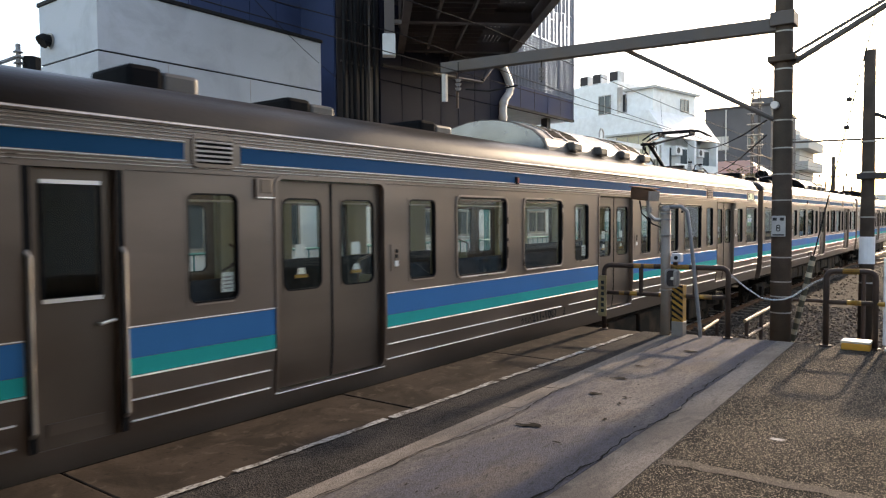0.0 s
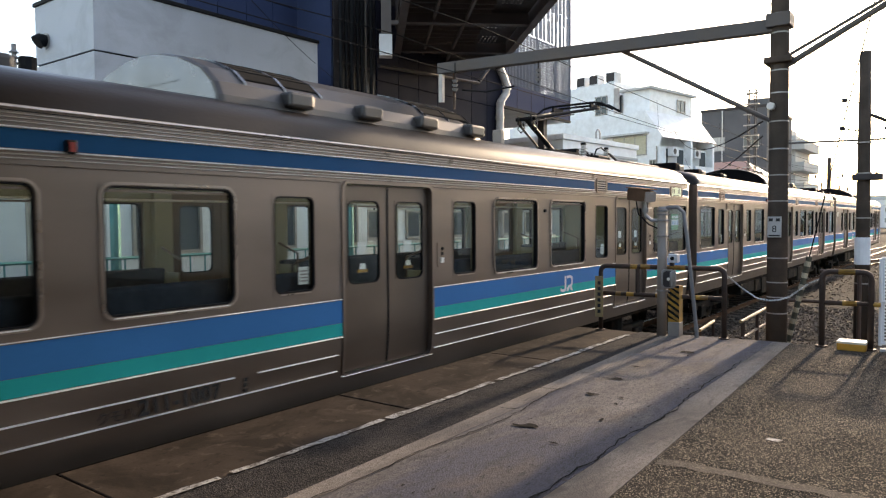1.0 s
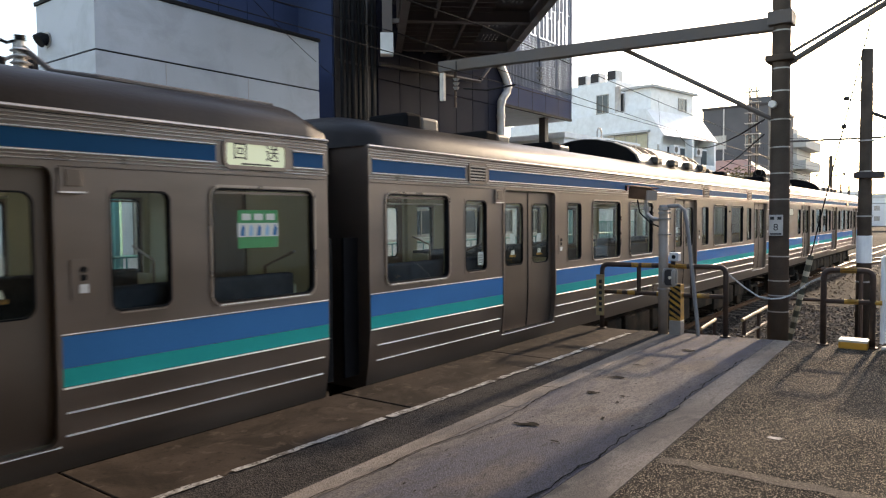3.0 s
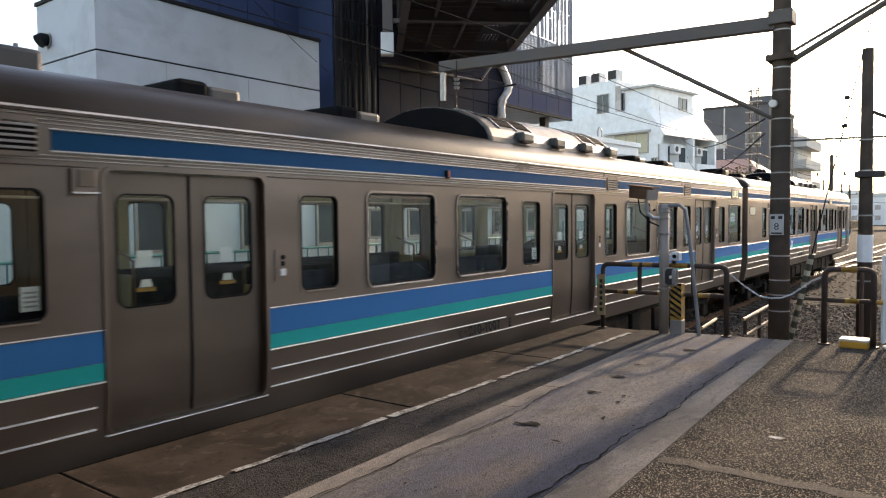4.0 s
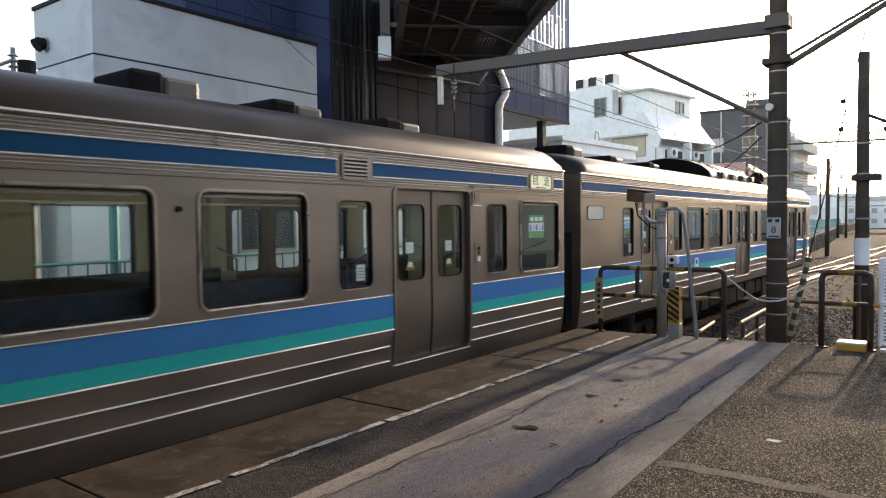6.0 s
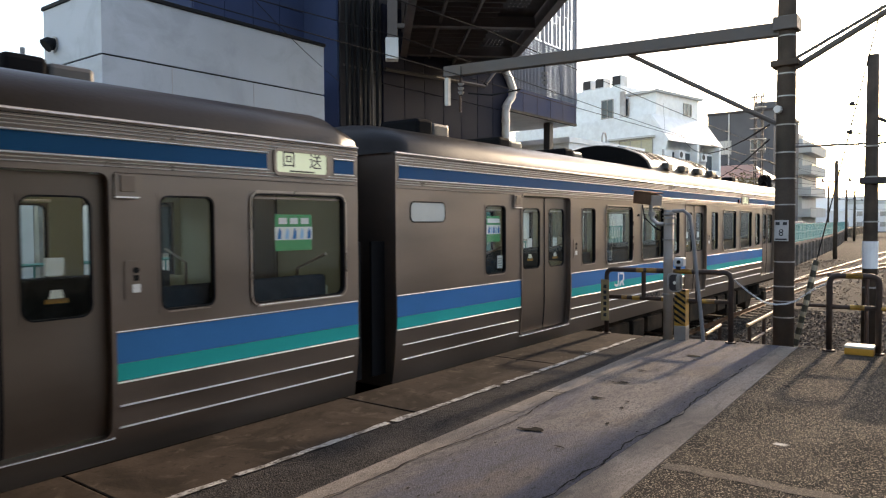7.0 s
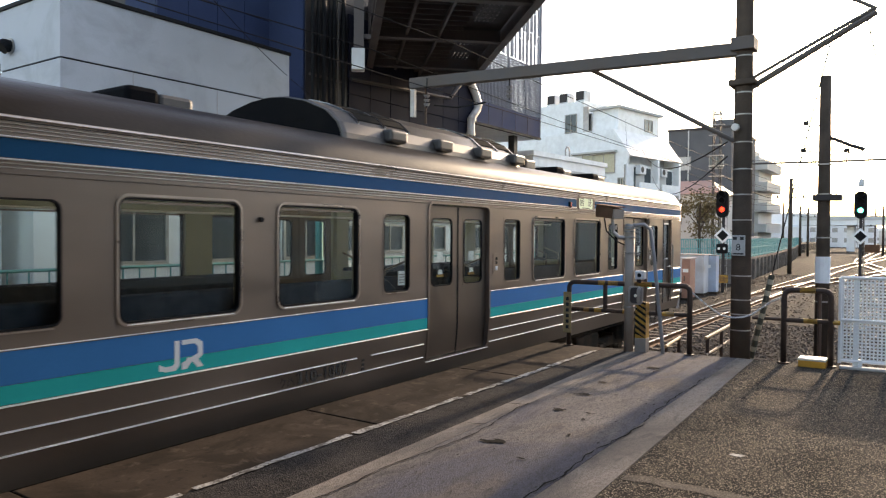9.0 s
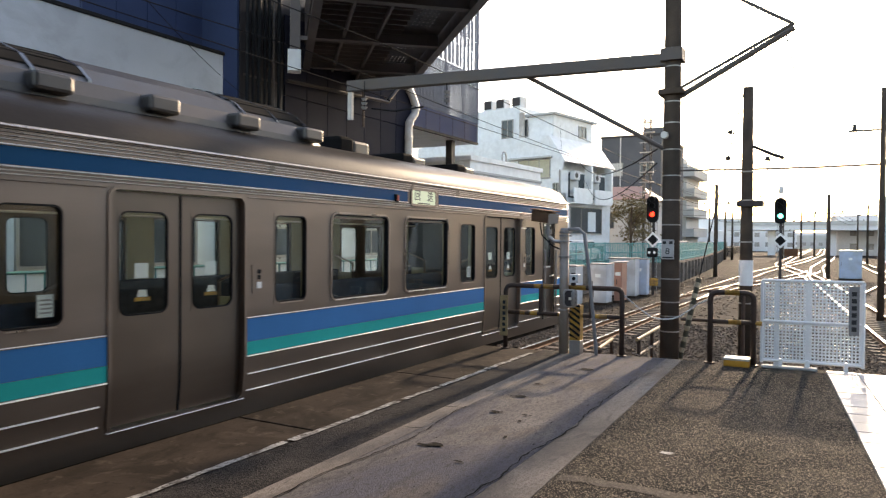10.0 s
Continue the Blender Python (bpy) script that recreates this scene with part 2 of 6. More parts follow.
AC_SHELL = mat("air_conditioner_shell", (0.080, 0.072, 0.066), 0.42, 0.45, 0.18, 2, 40, 0.08, (0.07, 0.055, 0.044), 0.5)
HOOD = mat("gangway_hood_cloth", (0.20, 0.145, 0.10), 0.7, 0.0, 0.2, 5, 60, 0.2, (0.08, 0.06, 0.05), 0.5)
FROST = mat("frosted_glass", (0.52, 0.54, 0.49), 0.45, 0.0, 0.05, 6, 60, 0.02)
DOME_END = mat("dome_end_plate", (0.16, 0.162, 0.172), 0.22, 0.8, 0.15, 4, 50, 0.05, (0.09, 0.085, 0.08), 0.4)
STEEL_FRAME = mat("window_frame_steel", (0.42, 0.345, 0.285), 0.32, 0.75, 0.12, 3, 80, 0.03, (0.2, 0.15, 0.11), 0.35)
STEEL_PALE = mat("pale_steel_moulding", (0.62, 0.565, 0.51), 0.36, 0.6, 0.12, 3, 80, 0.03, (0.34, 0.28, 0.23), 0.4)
BRIGHT_YELLOW = mat("bright_yellow", (0.72, 0.33, 0.03), 0.5, 0.0, 0.15, 9, 60, 0.1, (0.32, 0.15, 0.03), 0.5)


# ---- building helpers ----
def part(name, bm, material, parent=None, label="", at=None, smooth=False):
    """Links a bmesh as one mesh object, under a thing or a part."""
    me = bpy.data.meshes.new(name)
    bmesh.ops.recalc_face_normals(bm, faces=bm.faces)
    bm.to_mesh(me)
    bm.free()
    for m in material if isinstance(material, (list, tuple)) else [material]:
        me.materials.append(m)
    if smooth:
        me.polygons.foreach_set("use_smooth", [True] * len(me.polygons))
    ob = new(name, me)
    if parent:
        ob.parent = parent
    if at is not None:
        ob.matrix_basis = at
    if label:
        ob["label"] = label
    return ob


def shared(name, me, parent=None, at=None):
    """One more object on a mesh that is there already."""
    ob = new(name, me)
    if parent:
        ob.parent = parent
    if at is not None:
        ob.matrix_basis = at
    return ob


def empty(name, at, label, category, group="", kind=""):
    ob = new(name)
    ob.matrix_basis = at
    return tagged(ob, label, category, group, kind)


def box(bm, x0, x1, y0, y1, z0, z1, bevel=0.0, mi=0):
    before = set(bm.faces)
    v = [bm.verts.new((x, y, z)) for x in (x0, x1) for y in (y0, y1) for z in (z0, z1)]
    fs = [bm.faces.new([v[i] for i in q]) for q in ((0, 1, 3, 2), (4, 6, 7, 5), (0, 4, 5, 1), (2, 3, 7, 6), (0, 2, 6, 4), (1, 5, 7, 3))]
    if bevel:
        es = list({e for f in fs for e in f.edges})
        bmesh.ops.bevel(bm, geom=es, offset=bevel, segments=2, affect="EDGES", profile=0.5)
    if mi:
        for f in set(bm.faces) - before:
            f.material_index = mi
    return bm


def nbox(*a, **k):
    return box(bmesh.new(), *a, **k)


def tube(bm, pts, r, seg=8, r2=None, cap=True):
    """A round bar along a line of points, tapering to r2."""
    pts = [Vector(p) for p in pts]
    r2 = r if r2 is None else r2
    rings, up = [], None
    for i, p in enumerate(pts):
        d = (pts[min(i + 1, len(pts) - 1)] - pts[max(i - 1, 0)]).normalized()
        if up is None or abs(up.dot(d)) > 0.95:
            up = Vector((0, 0, 1)) if abs(d.z) < 0.9 else Vector((1, 0, 0))
        a = d.cross(up).normalized()
        b = a.cross(d).normalized()
        up = b
        rr = r + (r2 - r) * i / (len(pts) - 1)
        rings.append([bm.verts.new(p + a * rr * math.cos(2 * math.pi * k / seg) + b * rr * math.sin(2 * math.pi * k / seg)) for k in range(seg)])
    for q, w in zip(rings, rings[1:]):
        for k in range(seg):
            bm.faces.new((q[k], q[(k + 1) % seg], w[(k + 1) % seg], w[k]))
    if cap:
        bm.faces.new(rings[0]), bm.faces.new(rings[-1][::-1])
    return bm


def ntube(*a, **k):
    return tube(bmesh.new(), *a, **k)


def arc_corner(p, q, s, r, n=5):
    """Points of a rounded bend at q between p and s."""
    p, q, s = Vector(p), Vector(q), Vector(s)
    a, b = q + (p - q).normalized() * r, q + (s - q).normalized() * r
    return [a.lerp(q, t).lerp(q.lerp(b, t), t) for t in [i / n for i in range(n + 1)]]


def rect_loop(x0, x1, z0, z1, r, n=5):
    out = []
    for cx, cz, a0 in ((x1 - r, z1 - r, 0), (x0 + r, z1 - r, 90), (x0 + r, z0 + r, 180), (x1 - r, z0 + r, 270)):
        for i in range(n + 1):
            a = radians(a0 + 90 * i / n)
            out.append((cx + r * math.cos(a), cz + r * math.sin(a)))
    return out


def ring(bm, x0, x1, z0, z1, r, w, y0, y1, ro=None):
    """A rounded frame round the opening x0..x1, z0..z1, w wide, from y0 (outer) to y1 (inner)."""
    inn, out = rect_loop(x0, x1, z0, z1, r), rect_loop(x0 - w, x1 + w, z0 - w, z1 + w, r + w if ro is None else ro)
    L = [[bm.verts.new((x, y, z)) for x, z in lp] for lp, y in ((inn, y0), (out, y0), (out, y1), (inn, y1))]
    n = len(inn)
    for a in range(4):
        for i in range(n):
            bm.faces.new((L[a][i], L[a][(i + 1) % n], L[(a + 1) % 4][(i + 1) % n], L[(a + 1) % 4][i]))
    return bm


def plate(bm, loop, y0, y1):
    a = [bm.verts.new((x, y0, z)) for x, z in loop]
    b = [bm.verts.new((x, y1, z)) for x, z in loop]
    bm.faces.new(a), bm.faces.new(b[::-1])
    for i in range(len(a)):
        bm.faces.new((a[i], a[(i + 1) % len(a)], b[(i + 1) % len(a)], b[i]))
    return bm


def cut_wall(bm, us, zs, holes, place, thick):
    """A wall in the u, z plane with through holes; place(u, z, depth) gives the point; reveals are closed."""
    us = sorted({round(u, 4) for u in us} | {round(u, 4) for h in holes for u in h[:2]})
    zs = sorted({round(z, 4) for z in zs} | {round(z, 4) for h in holes for z in h[2:4]})
    solid = {}
    for i in range(len(us) - 1):
        for j in range(len(zs) - 1):
            cu, cz = (us[i] + us[i + 1]) / 2, (zs[j] + zs[j + 1]) / 2
            solid[i, j] = not any(h[0] < cu < h[1] and h[2] < cz < h[3] for h in holes)
    vs = {}

    def v(i, j, k):
        if (i, j, k) not in vs:
            vs[i, j, k] = bm.verts.new(place(us[i], zs[j], k * thick))
        return vs[i, j, k]

    for (i, j), s in solid.items():
        if not s:
            continue
        for k in (0, 1):
            bm.faces.new((v(i, j, k), v(i + 1, j, k), v(i + 1, j + 1, k), v(i, j + 1, k)))
        for di, dj, a, b in ((-1, 0, (i, j), (i, j + 1)), (1, 0, (i + 1, j), (i + 1, j + 1)), (0, -1, (i, j), (i + 1, j)), (0, 1, (i, j + 1), (i + 1, j + 1))):
            if not solid.get((i + di, j + dj), False):
                bm.faces.new((v(*a, 0), v(*b, 0), v(*b, 1), v(*a, 1)))
    return bm


def text_mesh(body, size, bold=0.0, extrude=0.001):
    cu = bpy.data.curves.new("writing", "FONT")
    cu.body, cu.size, cu.extrude, cu.align_x, cu.align_y = body, size, extrude, "CENTER", "CENTER"
    cu.offset = bold
    ob = bpy.data.objects.new("writing", cu)
    scene.collection.objects.link(ob)
    me = bpy.data.meshes.new_from_object(ob.evaluated_get(bpy.context.evaluated_depsgraph_get()))
    bpy.data.objects.remove(ob)
    return me


def writing(name, body, size, material, parent, at, label="", bold=0.0):
    me = text_mesh(body, size, bold)
    me.materials.clear()
    me.materials.append(material)
    ob = shared(name, me, parent, at)
    if label:
        ob["label"] = label
    return ob


# ---- the place: platform, ground, tracks ----
RAIL = -1.07  # top of the rails below the platform
EDGE, END = 4.74, 9.78
NEAR_Y = 4.823  # the train's near side


def end_x(y):
    """The platform's end runs slightly aslant."""
    return 10.22 - 0.10 * y


def right_edge(x):
    return -1.95 + 0.088 * x


ground = part("ground", nbox(-300, 900, -600, 600, -1.9, RAIL - 0.30), EARTH)
tagged(ground, "brown bare railway land reaching to the horizon", "ground", kind="structure")

platform = empty("platform", Matrix(), "old concrete and asphalt platform with a worn white line", "platform", kind="structure")
X0 = -14.0


def slab(name, y0a, y0b, y1a, y1b, material, label, x0=X0, z=0.0, h=0.25, n=24):
    """A strip of paving from x0 to the platform's end, its sides running from y..a to y..b, slightly uneven."""
    bm = bmesh.new()
    rows = []
    for i in range(n + 1):
        f = i / n
        ya, yb = y0a + (y0b - y0a) * f, y1a + (y1b - y1a) * f
        w = []

        def along(y):
            return x0 + (end_x(y) - x0) * f

        for k in range(5):
            y = ya + (yb - ya) * k / 4
            x = along(y)
            w.append(bm.verts.new((x, y, z + 0.002 * (noise.noise((x * 0.6, y * 0.6, z)) if 0 < k < 4 else 0))))
        w.append(bm.verts.new((along(yb), yb, z - h)))
        w.insert(0, bm.verts.new((along(ya), ya, z - h)))
        rows.append(w)
    for a, b in zip(rows, rows[1:]):
        for k in range(6):
            bm.faces.new((a[k], b[k], b[k + 1], a[k + 1]))
    bm.faces.new(rows[0]), bm.faces.new(rows[-1])
    return part(name, bm, material, platform, label)


slab("asphalt_paving", right_edge(X0), right_edge(END) + 0.0, 1.146, 1.846, ASPHALT, "coarse dark asphalt", z=0.0)
slab("concrete_margin", 1.15, 1.85, 1.776, 2.056, CONC_MARGIN, "pale concrete margin", z=0.004)
slab("concrete_band", 1.78, 2.06, 2.596, 3.246, CONC, "cracked blue-grey concrete band", z=0.004)
slab("concrete_margin", 2.60, 3.25, 2.70, 3.44, CONC_MARGIN, "pale concrete margin", z=0.004)
slab("asphalt_strip", 2.704, 3.444, 3.80, 3.80, ASPHALT_DARK, "dark asphalt strip", z=0.0)
for i in range(9):  # edge slabs
    a = -14.0 + 2.56 * i + 0.76
    b = min(a + 2.56, END)
    if a < END:
        ob = part("edge_slab", nbox(a + 0.006, b - 0.006, 3.805, EDGE, -0.22, 0.002 * (i % 3), bevel=0.012), CONC_EDGE, platform)
part("platform_wall", nbox(X0, END - 0.05, EDGE - 0.28, EDGE - 0.12, RAIL - 0.35, -0.22), CONC_EDGE, platform, "stained concrete retaining wall")
bm = bmesh.new()
ends = [bm.verts.new((end_x(y) - d, y, z)) for d in (0.16, 0.02) for y in (right_edge(END), EDGE - 0.12) for z in (RAIL - 0.35, -0.252)]
for q in ((0, 1, 3, 2), (4, 6, 7, 5), (0, 4, 5, 1), (2, 3, 7, 6), (0, 2, 6, 4), (1, 5, 7, 3)):
    bm.faces.new([ends[i] for i in q])
part("platform_end_wall", bm, CONC_EDGE, platform)
bm = bmesh.new()
random.seed(4)
x = X0
while x < 9.4:  # worn white line
    ln = random.uniform(0.25, 0.9)
    y = 3.805 + 0.003 * (x - 2.2) + random.uniform(-0.006, 0.006)
    w = random.uniform(0.045, 0.074)
    n = 6
    va = [bm.verts.new((x + ln * k / n, y - w / 2 + random.uniform(-0.012, 0.01), 0.010)) for k in range(n + 1)]
    vb = [bm.verts.new((x + ln * k / n, y + w / 2 + random.uniform(-0.01, 0.012), 0.010)) for k in range(n + 1)]
    for k in range(n):
        bm.faces.new((va[k], va[k + 1], vb[k + 1], vb[k]))
    x += ln + random.choice((0.0, 0.02, 0.05, 0.1))
part("white_line", bm, LINE, platform, "worn white safety line")


def crack(pts, w, seed):
    bm = bmesh.new()
    rnd = random.Random(seed)
    P = []
    for a, b in zip(pts, pts[1:]):
        k = max(2, int((Vector(b) - Vector(a)).length / 0.07))
        P += [Vector(a).lerp(Vector(b), i / k) for i in range(k)]
    P.append(Vector(pts[-1]))
    prev, off = None, 0
    for p in P:
        off = off * 0.7 + rnd.uniform(-0.016, 0.016)
        ww = w * rnd.uniform(0.3, 1.3)
        if abs(pts[-1][0] - pts[0][0]) < abs(pts[-1][1] - pts[0][1]):
            q = (bm.verts.new((p.x + off - ww / 2, p.y, 0.0135)), bm.verts.new((p.x + off + ww / 2, p.y, 0.0135)))
        else:
            q = (bm.verts.new((p.x, p.y + off - ww / 2, 0.0135)), bm.verts.new((p.x + 0.01, p.y + off + ww / 2, 0.0135)))
        if prev:
            bm.faces.new((prev[0], q[0], q[1], prev[1]))
        prev = q
    return part("crack", bm, CRACK, platform)


crack([(-4, 1.9), (3.65, 2.01), (4.24, 2.0), (4.88, 2.03), (5.41, 2.01), (5.89, 1.99), (6.64, 2.03), (7.59, 2.06), (8.42, 2.04)], 0.016, 1)
crack([(-3, 3.0), (2.9, 3.07), (3.57, 3.07), (3.88, 3.09), (4.17, 3.04), (4.96, 3.04), (6.07, 3.13)], 0.013, 2)
crack([(2.2, 3.2), (2.5, 3.45), (2.75, 3.5), (3.0, 3.78)], 0.012, 3)
crack([(5.14, 3.28), (5.16, 3.2), (5.18, 3.06)], 0.014, 4)
crack([(6.01, 3.14), (5.95, 3.3), (5.85, 3.58)], 0.016, 5)
random.seed(12)
for cx, cy, rr in ((6.79, 2.83, 0.05), (6.0, 2.79, 0.045), (4.85, 2.77, 0.06), (7.45, 2.93, 0.03), (8.63, 2.76, 0.06), (6.07, 2.49, 0.03), (4.55, 2.39, 0.022), (4.74, 2.82, 0.04)):
    bm = bmesh.new()  # broken hollows
    for j in range(3):
        ox, oy = random.uniform(-rr, rr), random.uniform(-rr, rr)
        q = rr * random.uniform(0.35, 0.8)
        bm.faces.new([bm.verts.new((cx + ox + q * random.uniform(0.4, 1.3) * math.cos(a), cy + oy + q * random.uniform(0.5, 2.6) * math.sin(a), 0.0125 + 0.0006 * j)) for a in [k * 0.524 for k in range(12)]])
    part("hollow", bm, CRACK, platform)
bm = bmesh.new()
for i in range(60):  # chipped spots in the concrete band
    cx, cy = random.uniform(1.5, 9.2), random.uniform(1.95, 3.1)
    rr = random.uniform(0.004, 0.013) * (1.8 if i % 9 == 0 else 1)
    vs = [bm.verts.new((cx + rr * random.uniform(0.5, 1.6) * math.cos(a) * 1.6, cy + rr * random.uniform(0.4, 1) * math.sin(a), 0.0125)) for a in [k * 0.785 for k in range(8)]]
    bm.faces.new(vs)
tagged(part("chip", bm, CRACK, platform, "chipped spots in concrete"), kind="stuff")
bm = bmesh.new()  # pale filled joint across the asphalt
prev = None
for k in range(27):
    y = 1.66 - 0.095 * k
    x = 4.62 + 0.05 * math.sin(y * 1.7) + random.uniform(-0.015, 0.015)
    q = (bm.verts.new((x - random.uniform(0.05, 0.08), y, 0.0030)), bm.verts.new((x + random.uniform(0.05, 0.08), y, 0.0030)))
    if prev:
        bm.faces.new((prev[0], q[0], q[1], prev[1]))
    prev = q
part("asphalt_joint", bm, JOINT, platform, "pale filled joint")
bm = bmesh.new()
bm.faces.new([bm.verts.new((5.56 + random.uniform(0.025, 0.05) * math.cos(a), 1.13 + random.uniform(0.035, 0.07) * math.sin(a), 0.0045)) for a in [k * 0.524 for k in range(12)]])
part("paint_spot", bm, LINE, platform, "dried white spot")
# pale square pavers along the other edge
me_t = None
for i in range(28):
    for j in range(3):
        x = 0.8 + i * 0.345
        if x + 0.34 > end_x(0):
            continue
        y = right_edge(x) + 0.165 + 0.345 * j
        if me_t is None:
            ob = part("paver", nbox(-0.168, 0.168, -0.168, 0.168, -0.04, 0.014, bevel=0.006), TILE, platform)
            me_t = ob.data
            ob.matrix_basis = pose(x + 0.17, y + 0.17, 0, 0, 0, 5.03)
        else:
            shared("paver", me_t, platform, pose(x + 0.17, y + 0.17, 0.0015 * ((i * 7 + j) % 3), 0, 0, 5.03))

# ballast beds, sleepers and rails
BED = RAIL - 0.17


def bed(name, pts, half, label):
    bm = bmesh.new()
    prev = None
    for i, (x, y) in enumerate(pts):
        x2, y2 = pts[min(i + 1, len(pts) - 1)]
        x1, y1 = pts[max(i - 1, 0)]
        d = Vector((x2 - x1, y2 - y1)).normalized()
        nrm = Vector((-d.y, d.x))
        row = []
        for o, z in ((-half - 0.5, BED - 0.25), (-half, BED), (0, BED + 0.01), (half, BED), (half + 0.5, BED - 0.25)):
            row.append(bm.verts.new((x + nrm.x * o, y + nrm.y * o, z)))
        if prev:
            for a in range(4):
                bm.faces.new((prev[a], row[a], row[a + 1], prev[a + 1]))
        prev = row
    return tagged(part(name, bm, BALLAST), label, "ballast", kind="structure")


def rail_profile(bm, pts, o):
    prev = None
    prof = ((-0.06, -0.14), (-0.06, -0.125), (-0.012, -0.10), (-0.012, -0.045), (-0.035, -0.03), (-0.035, -0.002), (0.035, -0.002), (0.035, -0.03), (0.012, -0.045), (0.012, -0.10), (0.06, -0.125), (0.06, -0.14))
    for i, (x, y) in enumerate(pts):
        x2, y2 = pts[min(i + 1, len(pts) - 1)]
        x1, y1 = pts[max(i - 1, 0)]
        d = Vector((x2 - x1, y2 - y1)).normalized()
        nrm = Vector((-d.y, d.x))
        row = [bm.verts.new((x + nrm.x * (o + a), y + nrm.y * (o + a), RAIL + b)) for a, b in prof]
        if prev:
            for k in range(len(prof) - 1):
                f = bm.faces.new((prev[k], row[k], row[k + 1], prev[k + 1]))
                f.material_index = 1 if k == 5 else 0
        prev = row


me_sleeper = None


def track(name, pts, label, sleepers=(0, 0), group="tracks"):
    """Two rails on sleepers along a line of points."""
    global me_sleeper
    th = empty(name, Matrix(), label, "railway track", group, "structure")
    for o in (-0.5335, 0.5335):
        bm = bmesh.new()
        rail_profile(bm, pts, o)
        part("rail", bm, [RAIL_SIDE, RAIL_TOP], th)
    x, n = sleepers[0], 0
    while x < sleepers[1]:
        for (xa, ya), (xb, yb) in zip(pts, pts[1:]):
            if xa <= x < xb:
                y = ya + (yb - ya) * (x - xa) / (xb - xa)
                rot = math.degrees(math.atan2(yb - ya, xb - xa))
                if me_sleeper is None:
                    bm = nbox(-0.11, 0.11, -1.0, 1.0, RAIL - 0.27, RAIL - 0.135, bevel=0.012)
                    for s in (-1, 1):  # rail chairs
                        box(bm, -0.07, 0.07, s * 0.5335 - 0.13, s * 0.5335 + 0.13, RAIL - 0.136, RAIL - 0.115)
                    ob = part("sleeper", bm, SLEEPER, th)
                    me_sleeper = ob.data
                    ob.matrix_basis = pose(x, y, 0, 0, 0, rot)
                else:
                    shared("sleeper", me_sleeper, th, pose(x, y, 0, 0, 0, rot))
        x += 0.62
    return th


def bend(x0, y0, x1, y1, n=14):
    """An easy s-bend from one line to another."""
    return [(x0 + (x1 - x0) * i / n, y0 + (y1 - y0) * (3 * (i / n) ** 2 - 2 * (i / n) ** 3)) for i in range(n + 1)]


TC = NEAR_Y + 1.475  # centre of the train's track
main = [(-40, TC), (40, TC), (70, TC - 0.3), (110, TC - 2.0), (170, TC - 3.0), (320, TC - 1.0)]
bed("ballast_bed", main, 2.2, "brown ballast under the station track")
track("station_track", main, "station track with polished rails on sleepers", (9.0, 75))


def y2(x):
    return -1.35 + 0.088 * (x - 24) - 0.2


second = [(x, y2(x)) for x in (-40, 0, 24, 40)] + [(60, 1.35), (85, 2.0), (130, 1.2), (320, 1.5)]
bed("ballast_bed", second, 2.0, "brown ballast under the converging track")
track("converging_track", second, "second track converging with the station track", (8.0, 75))
bed("yard_ballast", [(9, 3.2), (30, 3.0), (60, 1.5), (120, -4), (330, -8)], 11, "wide ballast of the yard throat")
track("crossover_track", bend(34, TC - 0.1, 74, 2.0), "crossover between tracks", (36, 72))
track("yard_track", bend(30, -0.9, 80, -5.5) + [(320, -9)], "yard track", (32, 70))
track("yard_track", bend(48, 1.0, 100, 6.3) + [(320, 9.0)], "yard track", (50, 75))
track("yard_track", [(14, -5.3), (40, -4.9), (80, -3.2), (140, -1.5), (320, -2)], "yard track", (14, 60))
track("yard_track", [(14, -9.3), (50, -8.9), (100, -8.2), (320, -13)], "yard track", (14, 60))
random.seed(7)
cs, fs = [], []
for i in range(52000):  # loose ballast stones beyond the platform end
    x = 10.1 + (15 * random.random() if i % 4 else 48 * random.random())
    y = random.uniform(-4.0 - 0.1 * x, 9.3)
    r = random.uniform(0.024, 0.046) * (1 + 0.02 * (x - 10))
    for _ in range(4):
        cs.append((x + r * random.uniform(-1, 1), y + r * random.uniform(-1, 1), BED + 0.01 + r * random.uniform(-0.2, 0.9)))
    k = 4 * i
    fs += [(k, k + 1, k + 2), (k, k + 1, k + 3), (k, k + 2, k + 3), (k + 1, k + 2, k + 3)]
me = bpy.data.meshes.new("ballast_stones")
me.from_pydata(cs, [], fs)
bm = bmesh.new()
bm.from_mesh(me)
tagged(part("ballast_stones", bm, STONE), "loose brown ballast stones", "gravel", kind="stuff")


# ---- the train ----
HALF, SIDE = 9.72, -1.475  # half a car's length; its near side from the car's middle line
UP = -RAIL  # from the platform's height to the car's own, which starts at the rails
DOORS = (-6.49, 0.05, 6.56)
DW = 0.69  # half a doorway
CURVE = [0.06, 0.16, 0.26, 0.36, 0.46, 0.56, 0.65]  # heights at which the curve is broken
SMALL_Z, BIG_Z = (0.985, 1.865), (0.955, 1.905)


def lean(z):
    """How far the side curves in below the belt."""
    return 0.137 * max(0.0, 0.65 - z) ** 2


def lift(bm):
    bmesh.ops.translate(bm, vec=(0, 0, UP), verts=bm.verts)
    return bm


